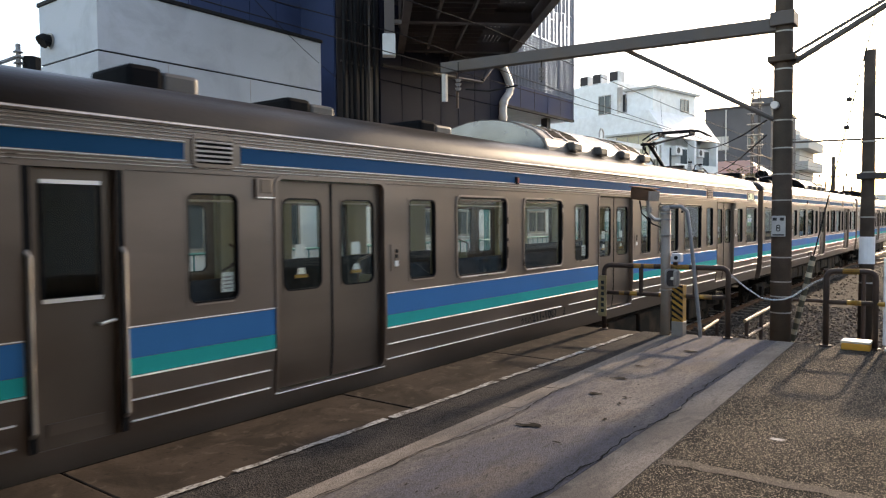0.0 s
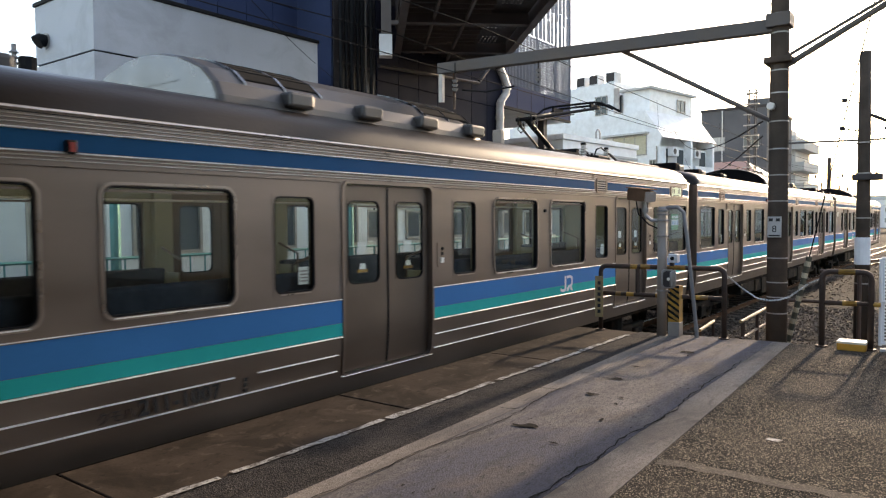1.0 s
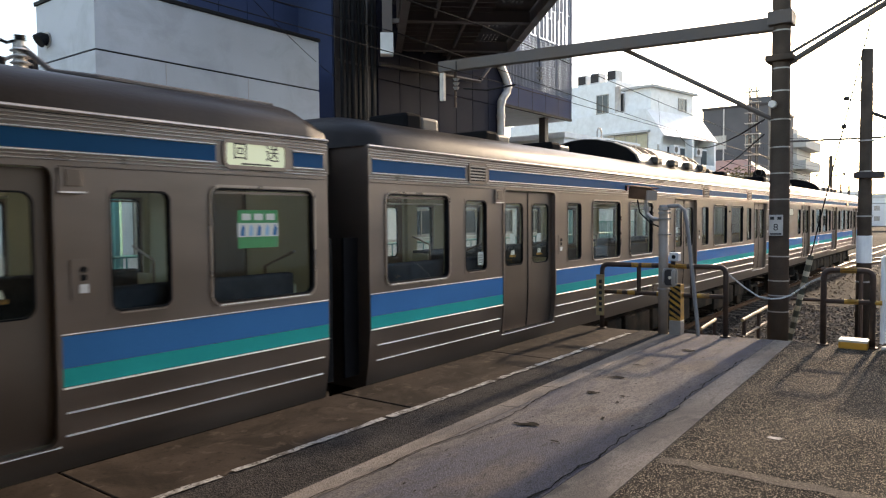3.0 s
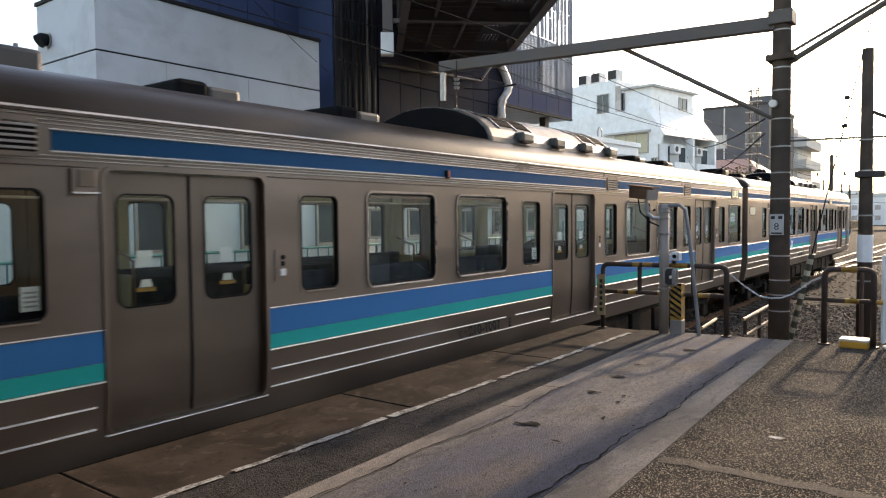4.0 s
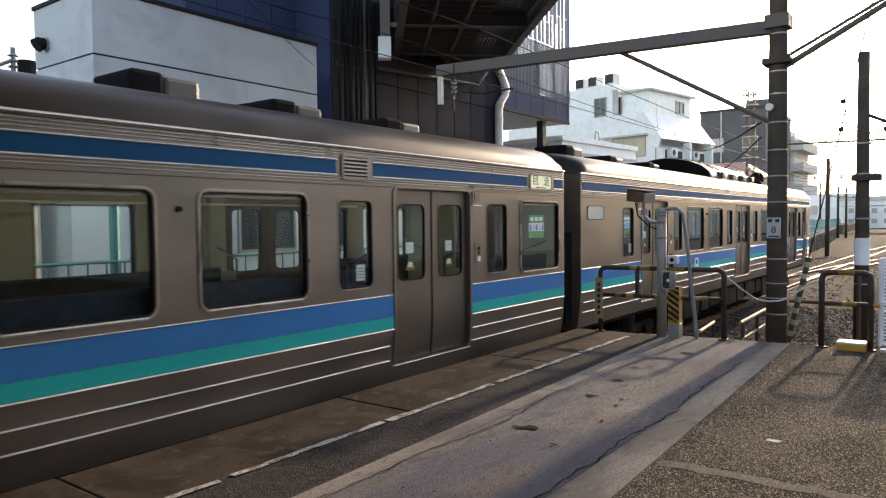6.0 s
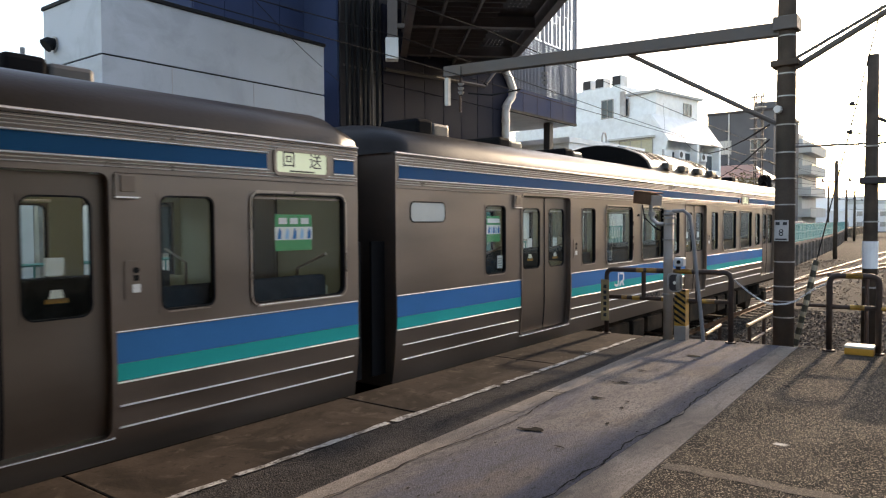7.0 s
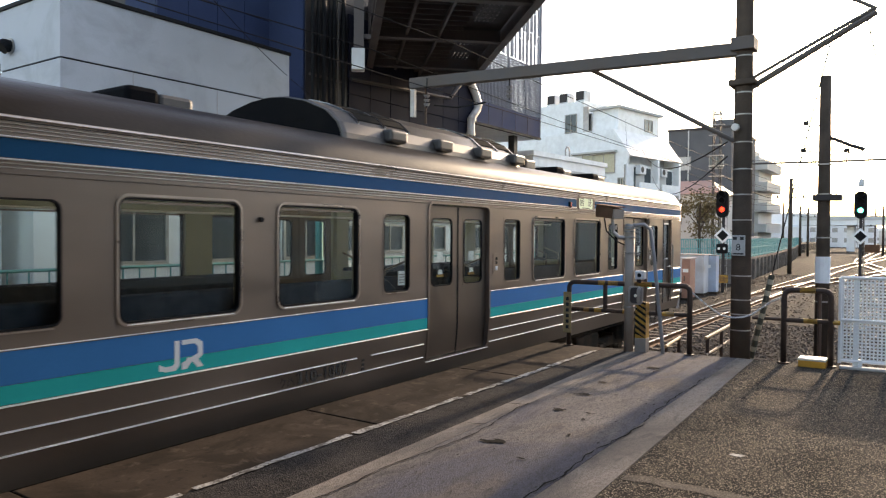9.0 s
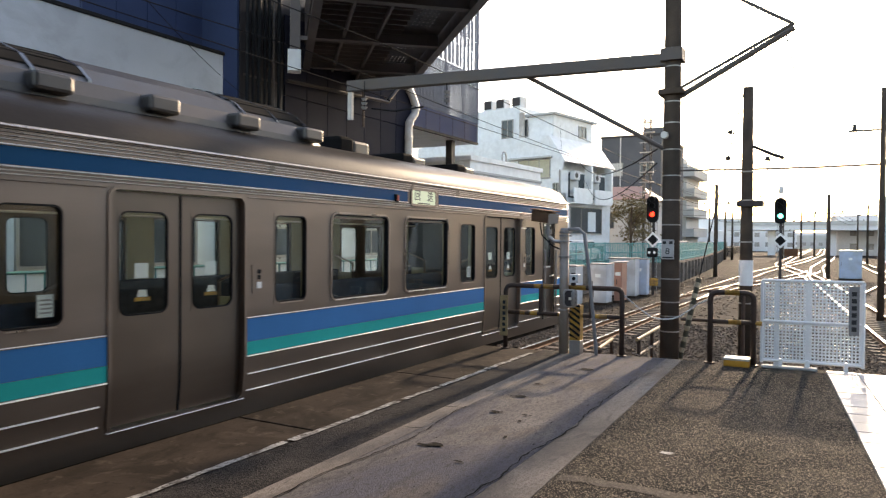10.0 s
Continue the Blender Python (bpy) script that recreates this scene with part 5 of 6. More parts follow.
for x in (-0.62, 0.84, 3.64, 6.45, 8.9):
    bm = bmesh.new()
    box(bm, x - 0.01, x + 0.01, -1.46, 1.46, -0.04, 0.215)
    box(bm, x - 0.10, x + 0.10, -1.46, 1.46, -0.06, -0.04)
    part("crossbeam", bm, BEAM_STEEL, deck)
for k in range(26):
    x = -0.5 + 0.36 * k
    part("deck_rib", nbox(x, x + 0.04, -1.44, 0.55, 0.13, 0.215), BEAM_STEEL, deck)
for y in (-0.75, 0.0):
    part("stringer", nbox(-0.6, 8.9, y - 0.03, y + 0.03, 0.02, 0.13), BEAM_STEEL, deck)
for y in (-1.51, 1.51):
    part("parapet", nbox(-0.7, 9.0, y - 0.03, y + 0.03, 0.5, 1.5), BEAM_STEEL, deck)
part("down_post", nbox(3.12, 3.38, -1.95, -1.72, -0.25, 1.6), BEAM_STEEL, deck)
part("fascia_light", nbox(3.08, 3.40, -2.0, -1.70, -0.74, -0.25, bevel=0.01), CAB_PAINT, deck, "white box lamp")
part("bracket", nbox(3.2, 3.3, -1.72, -1.5, 0.0, 0.1), BEAM_STEEL, deck)
strut = empty("cable_strut", Matrix(), "dark slanting steel strut below the footbridge", "strut")
part("bar", ntube([(13.55, 12.1, 5.56), (18.1, 12.1, 5.80)], 0.05, 6), DARK_STEEL, strut)
part("knee", ntube([(18.1, 12.1, 5.85), (18.9, 12.1, 6.55)], 0.06, 6), DARK_STEEL, strut)

rail = empty("far_railing", Matrix(), "pale blue railing along the street beyond the tracks", "railing")
for z in (0.35, 1.15):
    part("bar", ntube([(-4, 9.2, z), (24, 9.2, z)], 0.025, 6), TEAL, rail)
me_b = None
for i in range(112):
    x = -3.9 + 0.25 * i
    if me_b is None:
        ob = part("baluster", ntube([(0, 9.2, 0.2), (0, 9.2, 1.15)], 0.012, 5), TEAL, rail)
        me_b = ob.data
        ob.matrix_basis = pose(x, 0, 0)
    else:
        shared("baluster", me_b, rail, pose(x, 0, 0))
for x in (0.5, 5.0, 9.5, 14, 18.5):
    part("tall_post", ntube([(x, 9.25, -1.2), (x, 9.25, 2.4)], 0.07, 8), TEAL, rail)
part("wall_base", nbox(-4, 26, 9.3, 9.6, -1.5, 0.2), PALE, rail)
shop = empty("street_house", Matrix(), "plain white street house", "house")
part("wall", nbox(-14, 5.0, 11.4, 16, -1.5, 3.1), WHITE, shop)
for i in range(5):
    window_on(shop, "y", -8.2 + 2.6 * i, -7.0 + 2.6 * i, 0.9, 1.9, 11.4)
part("roof_edge", nbox(-14.1, 5.0, 11.3, 16, 3.1, 3.2), GALV, shop)

# ---- at the platform's end ----
RX = 10.12


def handrail(y0, y1, top, mid, label, extra=None):
    th = empty("handrail", pose(RX, 0, 0, 0, 0, 5.71), label, "handrail", "handrails at the platform end")
    pts = [(0, y0, 0)] + arc_corner((0, y0, 0), (0, y0, top), (0, y1, top), 0.10) + arc_corner((0, y0, top), (0, y1, top), (0, y1, 0), 0.10) + [(0, y1, 0)]
    part("hoop", ntube(pts, 0.035, 10), RUST_RAIL, th, "rusty brown tube", smooth=True)
    part("mid_bar", ntube([(0, y0, mid), (0, y1, mid)], 0.03, 10), RUST_RAIL, th, smooth=True)
    rnd = random.Random(int(y0 * 100))
    for k in range(11):  # what is left of the yellow paint
        y = rnd.uniform(min(y0, y1) + 0.15, max(y0, y1) - 0.3)
        z, r = ((top, 0.0362), (mid, 0.0312))[k % 2]
        part("paint_patch", ntube([(0, y, z), (0, y + rnd.uniform(0.04, 0.17), z)], r, 10), YELLOW, th, "worn yellow band")
    for y in (y0, y1):
        part("foot", ntube([(0, y, 0), (0, y, 0.02)], 0.07, 10), RUST_RAIL, th)
    return th


h1 = handrail(2.65, 4.36, 0.95, 0.55, "rusty yellow-black tube handrail at the platform end")
part("upright", ntube([(0, 3.82, 0.55), (0, 3.82, 0.95)], 0.032, 8), RUST_RAIL, h1)
part("upright", ntube([(0, 3.08, 0.55), (0, 3.08, 0.95)], 0.032, 8), RUST_RAIL, h1)
pl = part("notice_plate", nbox(-0.06, -0.045, 4.31, 4.43, 0.20, 0.80, bevel=0.003), OCHRE, h1, "narrow brown-yellow notice plate")
for k in range(6):
    part("print_bar", nbox(-0.064, -0.0605, 4.345, 4.39, 0.26 + 0.083 * k, 0.31 + 0.083 * k), INK, pl)
h2 = handrail(0.96, 1.49, 0.955, 0.565, "short rusty yellow tube handrail")
part("tie_bar", ntube([(0, 0.96, 0.565), (0.0, 0.86, 0.565)], 0.028, 8), YELLOW, h2)
part("rear_post", ntube([(1.6, 1.1, -0.6), (1.6, 1.1, 0.85), (1.6, 1.6, 0.85)], 0.03, 8), RUST_RAIL, h2)
part("rear_bar", ntube([(1.6, 1.1, 0.4), (1.6, 2.0, 0.4)], 0.025, 8), RUST_RAIL, h2)

low = empty("stair_rail", pose(0, 0, 0), "low rusty rail beside steps down to the track", "handrail")
for x0, x1, y, z in ((10.25, 13.4, 2.52, 0.20), (10.05, 11.1, 3.02, 0.06)):
    part("top_bar", ntube([(x0, y, z), (x1, y + 0.1, z)], 0.024, 8), OCHRE, low, "ochre top bar")
    part("lower_bar", ntube([(x0, y, z - 0.24), (x1, y + 0.1, z - 0.24)], 0.022, 8), RUST_RAIL, low)
    n = 4 if x1 > 12 else 2
    for k in range(n):
        f = 0.04 + 0.92 * k / (n - 1)
        x = x0 + (x1 - x0) * f
        part("post", ntube([(x, y + 0.1 * f, -1.4), (x, y + 0.1 * f, z)], 0.026, 8), RUST_RAIL, low)
steps = empty("track_steps", Matrix(), "concrete steps from the platform end to the track", "steps", kind="structure")
for k in range(5):
    part("step", nbox(10.16 + 0.42 * k, 10.60 + 0.42 * k, 0.9, 2.2, -1.4, -0.22 - 0.19 * k, bevel=0.012), ASPHALT_DARK, steps)
path = part("track_path", nbox(12.4, 17, 1.30, 1.85, -1.4, RAIL - 0.09), ASPHALT_DARK)
tagged(path, "narrow concrete path between the tracks", "path", kind="structure")

# camera post with loudspeaker
pp = empty("camera_post", pose(9.72, 3.44, 0), "pale steel post carrying a camera housing and clamps", "post")
part("shaft", ntube([(0, 0, -0.02), (0, 0, 1.77)], 0.066, 14), POST_PAINT, pp, smooth=True)
part("cap", ntube([(0, 0, 1.77), (0, 0, 1.80)], 0.070, 14, 0.055), GALV, pp)
for z in (1.38, 1.60, 1.68, 1.73, 0.62):
    part("clamp", ntube([(0, 0, z), (0, 0, z + 0.022)], 0.082, 14), GALV, pp)
    part("bolt", ntube([(-0.02, -0.08, z + 0.011), (-0.02, -0.115, z + 0.011)], 0.010, 6), GALV, pp)
hs = part("camera_housing", plate(bmesh.new(), [(-0.20, -0.085), (0.17, -0.075), (0.17, 0.055), (0.12, 0.075), (-0.19, 0.085), (-0.21, 0.05)], -0.085, 0.085), RAIL_SIDE, pp, "brown camera housing")
hs.matrix_basis = pose(-0.05, 0.28, 1.965, 0, 0, -90 - 28) @ pose(0, 0, 0, 0, 7, 0)
part("sun_hood", nbox(-0.24, 0.20, -0.10, 0.10, 0.087, 0.099, bevel=0.004), RAIL_SIDE, hs)
part("front_frame", nbox(0.165, 0.19, -0.088, 0.088, -0.08, 0.06), POST_PAINT, hs)
part("swivel", ntube([(-0.05, 0.22, 1.66), (-0.05, 0.24, 1.88)], 0.026, 8), GALV, pp)
part("swivel_head", ntube([(-0.05, 0.22, 1.72), (-0.05, 0.22, 1.78)], 0.05, 10), GALV, pp)
part("bracket_arm", ntube([(0, 0, 1.60), (-0.04, 0.14, 1.61), (-0.05, 0.22, 1.68)], 0.028, 8), GALV, pp)
part("housing_cable", ntube([(-0.10, 0.34, 1.88), (-0.12, 0.30, 1.70), (-0.08, 0.16, 1.55), (0.0, 0.07, 1.50)], 0.010, 6), BLACK, pp)
part("cable", ntube([(0, -0.05, 1.78), (0.02, -0.20, 1.79), (0.04, -0.28, 1.72), (0.05, -0.33, 1.35), (0.06, -0.46, 0.1), (0.06, -0.47, -0.1)], 0.026, 8), SLATE, pp, "bent cable conduit", smooth=True)
ls = empty("loudspeaker", pose(9.66, 3.32, 0.80), "grey horn loudspeaker on a striped post", "loudspeaker")
part("body", nbox(-0.02, 0.12, -0.07, 0.07, -0.12, 0.12, bevel=0.03), GALV, ls)
part("horn", plate(bmesh.new(), rect_loop(-0.095, 0.095, -0.13, 0.13, 0.05), 0.0, 0.05), GALV, ls).matrix_basis = pose(-0.02, 0, 0, 0, 0, -90 + 25)
part("horn_mouth", plate(bmesh.new(), rect_loop(-0.075, 0.075, -0.11, 0.11, 0.045), -0.006, 0.0), DARK_STEEL, ls).matrix_basis = pose(-0.02, 0, 0, 0, 0, -90 + 25)
part("voice_plug", ntube([(-0.03, 0.0, 0.0), (-0.06, -0.01, 0.0)], 0.022, 8), CREAM, ls)
part("signal_box", nbox(-0.02, 0.10, -0.115, 0.015, 0.225, 0.345, bevel=0.012), CAB_PAINT, ls, "pale box with a round lens")
part("lens", ntube([(-0.02, -0.05, 0.285), (-0.03, -0.05, 0.285)], 0.028, 10), BLACK, ls)
part("holder", nbox(0.10, 0.135, -0.03, 0.03, -0.2, 0.36), DARK_STEEL, ls)
sp = empty("striped_post", pose(9.78, 3.27, 0), "short post with yellow and black warning stripes", "post")
part("base", nbox(-0.08, 0.08, -0.08, 0.08, -0.02, 0.20, bevel=0.008), GALV, sp)
part("sleeve", nbox(-0.075, 0.075, -0.075, 0.075, 0.20, 0.70), YELLOW, sp)
for k in range(7):
    z = 0.16 + 0.085 * k
    lp = [(-0.076, max(z, 0.2)), (0.076, min(z + 0.10, 0.70)), (0.076, min(z + 0.14, 0.70)), (-0.076, max(z + 0.04, 0.2))]
    bm = plate(bmesh.new(), lp, -0.0005, 0.0005)
    for v in bm.verts:
        v.co = Vector((-0.0765 + v.co.y, v.co.x, v.co.z))
    part("stripe", bm, BLACK, sp)

# white perforated screen
fence = empty("perforated_screen", pose(10.16, 0, 0, 0, 0, 5.71), "white perforated sheet screen on short feet", "screen")
Y0, Y1 = -0.285, 0.865
for y in (Y0, Y1):
    part("frame_post", ntube([(0, y, 0.06), (0, y, 1.13)], 0.02, 8), WHITE, fence)
for z in (0.09, 0.60, 1.13):
    part("frame_bar", ntube([(0, Y0, z), (0, Y1, z)], 0.018, 8), WHITE, fence)
for y in (0.33, 0.69):
    part("stiffener", nbox(0.01, 0.03, y - 0.03, y + 0.03, 0.02, 1.13), WHITE, fence)
for y in (0.33, 0.64, -0.1):
    part("foot", nbox(-0.05, 0.05, y - 0.02, y + 0.02, 0, 0.12), WHITE, fence)
nh, nv = 26, 24
holes = []
for j in range(nv):
    for i in range(nh):
        y = Y0 + 0.045 + i * 0.0415
        z = 0.125 + j * 0.0415
        if abs(z + 0.012 - 0.60) < 0.03:
            continue
        holes.append((y, y + 0.024, z, z + 0.024))
bm = bmesh.new()
cut_wall(bm, [Y0, Y1], [0.09, 1.13], holes, lambda u, z, d: (0.005 + d, u, z), 0.003)
part("perforated_sheet", bm, WHITE, fence)
pl = part("notice_plate", nbox(-0.035, -0.02, -0.235, -0.12, 0.47, 1.08, bevel=0.003), SLATE, fence, "narrow upright grey notice plate")
for k in range(6):
    part("print_bar", nbox(-0.039, -0.0355, -0.205, -0.150, 0.52 + 0.088 * k, 0.575 + 0.088 * k), INK, pl)
part("base_strip", nbox(-0.10, 0.02, 0.22, 0.865, 0.0, 0.035, bevel=0.01), PALE, fence, "pale concrete kerb strip")

yb = empty("yellow_block", pose(9.96, 1.14, 0.0), "yellow step block with a worn pale top", "block")
part("body", nbox(-0.12, 0.12, -0.155, 0.155, 0.0, 0.085, bevel=0.012), BRIGHT_YELLOW, yb)
part("top", nbox(-0.125, 0.125, -0.16, 0.16, 0.085, 0.112, bevel=0.006), CREAM, yb)

# overhead line mast
mast = empty("line_mast", pose(10.42, 2.10, 0), "brown concrete line mast with steel bands and side arms", "mast", "line masts")
part("shaft", ntube([(0, 0, -1.4), (0, 0, 2), (0, 0, 5), (0, 0, 9.5)], 0.138, 20, 0.098), POLE_CONC, mast, smooth=True)
for z in (-0.1, 0.33, 0.55, 0.75, 1.08, 1.85, 2.2, 2.55, 2.92, 3.3, 3.6, 3.75, 4.1, 4.35):
    part("steel_band", ntube([(0, 0, z), (0, 0, z + 0.018)], 0.140 - 0.0038 * (z + 1.4), 20), GALV, mast)
part("collar", nbox(-0.17, 0.17, -0.17, 0.17, 3.70, 3.78, bevel=0.01), POLE_CONC, mast)
part("collar", nbox(-0.15, 0.15, -0.15, 0.15, 4.18, 4.36, bevel=0.01), ARM, mast)
np_ = part("number_plate", nbox(-0.160, -0.128, -0.075, 0.095, 1.37, 1.65, bevel=0.004), TILE, mast, "white mast plate with black print")
writing("writing", "8", 0.13, INK, np_, Matrix.Translation((-0.162, 0.01, 1.48)) @ pose(0, 0, 0, 90, 0, -90))
for y in (-0.035, 0.055):
    part("print_bar", nbox(-0.1625, -0.160, y - 0.025, y + 0.025, 1.585, 1.625), INK, np_)
part("print_bar", nbox(-0.1625, -0.160, -0.06, 0.08, 1.385, 1.405), INK, np_)
bd = Vector((9.3 - 10.4, 8.3 - 2.05, 0)).normalized()
arm = part("cantilever_beam", nbox(0, 5.15, -0.065, 0.065, -0.11, 0.07, bevel=0.012), ARM, mast, "long box section beam")
arm.matrix_basis = pose(0, 0, 4.235, 0, 0.7, math.degrees(math.atan2(bd.y, bd.x)))
part("brace", ntube([(-0.02, 0.1, 2.95), (-0.25, 2.22, 4.2)], 0.032, 8), ARM, mast)
part("stay_arm", ntube([(0, -0.1, 3.68), (0, -1.55, 4.46)], 0.040, 8), ARM, mast)
part("stay_arm", ntube([(0, -0.1, 3.80), (0, -1.55, 4.52)], 0.022, 8), ARM, mast)
part("stay_rod", ntube([(0, -1.55, 4.50), (0, -0.1, 5.45)], 0.022, 8), ARM, mast)
part("knob", ntube([(-0.15, 0.06, 3.12), (-0.24, 0.06, 3.12)], 0.05, 8), PORCELAIN, mast)
part("drop_plate", nbox(-0.92, -0.86, 4.98, 5.06, 3.60, 4.16), GALV, mast)
part("drop_rod", ntube([(-0.70, 4.9, 4.1), (-0.70, 4.9, 3.50)], 0.022, 6), RUST_RAIL, mast)


def hang_insulator(parent, x, y, z, n=3):
    for k in range(n):
        part("insulator_disc", ntube([(x, y, z - 0.07 * k), (x, y, z - 0.07 * k - 0.04)], 0.055, 10, 0.03), SLATE, parent)
    part("hanger", ntube([(x, y, z + 0.28), (x, y, z - 0.07 * n)], 0.010, 6), WIRE, parent)


hang_insulator(mast, -0.95, 4.70, 3.92)
hang_insulator(mast, -0.62, 3.34, 3.97)
part("steady_arm", ntube([(-0.95, 4.55, 3.74), (-0.95, 4.1, 3.66), (-0.9, 3.6, 3.70)], 0.014, 6), WIRE, mast)

guy = empty("guy_stay", Matrix(), "leaning guy wire with a black and white striped guard", "guy wire")
ga, gb = Vector((10.72, 2.03, -0.18)), Vector((10.72, 1.755, 1.10))
gc = gb + (gb - ga) * 2.6
part("wire", ntube([ga, gc], 0.008, 6), WIRE, guy)
part("guard", ntube([ga, gb], 0.038, 10), GUARD, guy)
for k in range(8):
    a = ga.lerp(gb, k / 8 + 0.02)
    b = ga.lerp(gb, k / 8 + 0.075)
    part("stripe", ntube([a, b], 0.040, 10), GUARD_PALE, guy)
ch = empty("chain", Matrix(), "slack pale chain hung between two handrails", "chain")
pts = [(9.90, 2.62, 0.86), (9.98, 2.44, 0.69), (10.05, 2.27, 0.56), (10.08, 2.13, 0.535), (10.08, 2.0, 0.55), (10.06, 1.88, 0.60), (10.02, 1.64, 0.79), (9.98, 1.50, 0.86)]
for a, b in zip(pts, pts[1:]):
    for k in range(4):
        p, q = Vector(a).lerp(Vector(b), k / 4), Vector(a).lerp(Vector(b), k / 4 + 0.2)
        part("chain_link", ntube([p, q], 0.012, 6), CAB_PAINT, ch)


def far_mast(x, y, top, r, label="brown line mast with insulators", arms=True):
    m = empty("line_mast", pose(x, y, 0), label, "mast", "line masts")
    part("shaft", ntube([(0, 0, -1.4), (0, 0, top)], r, 12, r * 0.7), POLE_CONC, m, smooth=True)
    if arms:
        part("cross_arm", ntube([(0, -1.1, top - 1.5), (0, 1.1, top - 1.5)], 0.04, 6), ARM, m)
        for yy in (-0.9, 0.9):
            part("insulator_disc", ntube([(0, yy, top - 1.5), (0, yy, top - 1.25)], 0.09, 8, 0.05), DARK_STEEL, m)
    return m


m2 = far_mast(17.5, 1.845, 5.14, 0.155, "slim line mast with a white guard sleeve", arms=False)
part("white_sleeve", ntube([(0, 0, 0.62), (0, 0, 1.20)], 0.152, 14), WHITE, m2)
for z in (2.55, 0.2, 1.6, 3.2):
    part("steel_band", ntube([(0, 0, z), (0, 0, z + 0.03)], 0.158, 12), GALV, m2)
part("bracket", nbox(-0.2, 0.2, -0.35, 0.2, 2.42, 2.55, bevel=0.01), DARK_STEEL, m2)
for y, z in ((0.42, 3.55), (-0.42, 3.5), (0.38, 4.15)):
    part("insulator_disc", ntube([(0, y - 0.05, z), (0, y + 0.05, z)], 0.055, 10, 0.04), DARK_STEEL, m2)
    part("insulator_arm", ntube([(0, 0, z - 0.1), (0, y, z)], 0.012, 5), WIRE, m2)
part("bracket", ntube([(0, 0, 3.85), (0, -0.5, 3.6), (0, -0.75, 3.5)], 0.04, 6), DARK_STEEL, m2)
part("drop_wire", ntube([(0, -0.4, 3.5), (0, -0.45, 2.9), (0, -0.15, 2.45)], 0.012, 5), WIRE, m2)
for x, y, top, r in ((60, 8.6, 6.1, 0.16), (62, 0.7, 5.3, 0.17), (120, 17.03, 10.6, 0.2), (120, 15.79, 6.3, 0.2), (120, 14.72, 6.1, 0.19), (120, 18.17, 6.95, 0.17), (120, 5.0, 6.2, 0.17), (120, 7.43, 4.7, 0.16), (150, 4, 7, 0.17), (150, -3, 7, 0.17), (130, 8.5, 7, 0.17), (30, -1.35, 7.2, 0.12), (105, -3.2, 6.5, 0.16), (180, 9, 8, 0.2), (180, 1, 8, 0.2)):
    far_mast(x, y, top, r)


# ---- beyond the platform: signals, cabinets, street and town ----
def cabinet(x, y, w, d, h, material, label):
    c = empty("relay_cabinet", pose(x, y, RAIL - 0.28), label, "cabinet", "trackside cabinets")
    part("plinth", nbox(-d / 2 - 0.04, d / 2 + 0.04, -w / 2 - 0.04, w / 2 + 0.04, 0, 0.22), CONC_EDGE, c)
    part("body", nbox(-d / 2, d / 2, -w / 2, w / 2, 0.22, h, bevel=0.015), material, c)
    part("roof", nbox(-d / 2 - 0.05, d / 2 + 0.05, -w / 2 - 0.05, w / 2 + 0.05, h, h + 0.05, bevel=0.01), GALV, c)
    part("door", nbox(-d / 2 - 0.02, -d / 2 - 0.002, -w / 2 + 0.05, w / 2 - 0.05, 0.3, h - 0.08, bevel=0.005), material, c)
    part("handle", nbox(-d / 2 - 0.05, -d / 2 - 0.02, w / 2 - 0.14, w / 2 - 0.11, h * 0.5, h * 0.62), DARK_STEEL, c)
    part("plate", nbox(-d / 2 - 0.026, -d / 2 - 0.021, -0.12, 0.12, h * 0.7, h * 0.78), PAPER, c)


BLUE_CAB = mat("pale_blue_paint", (0.42, 0.50, 0.62), 0.5, 0.1, 0.08, 3, 50, 0.05, (0.3, 0.3, 0.3), 0.4)
RUSTY_CAB = mat("rusty_door_paint", (0.40, 0.20, 0.14), 0.6, 0.0, 0.2, 3, 50, 0.1)
cabinet(29.2, 10.2, 1.1, 0.9, 1.85, CAB_PAINT, "pale grey relay cabinet beside the track")
cabinet(31.0, 9.25, 0.75, 0.9, 1.9, CAB_PAINT, "grey relay cabinet with an open rust red edge")
cabinet(32.4, 8.75, 0.35, 0.9, 1.95, RUSTY_CAB, "narrow rust red relay cabinet")
cabinet(35.5, 9.4, 1.3, 0.9, 2.05, CAB_PAINT, "wide pale relay cabinet beside the track")
cabinet(36.6, 8.85, 0.75, 0.6, 2.0, BLUE_CAB, "pale blue relay cabinet on a post")
cabinet(24.5, 9.3, 0.6, 0.5, 1.6, CAB_PAINT, "small pale relay cabinet")
cabinet(62, -0.8, 1.5, 1.3, 2.3, BLUE_CAB, "large pale blue relay cabinet in the yard")


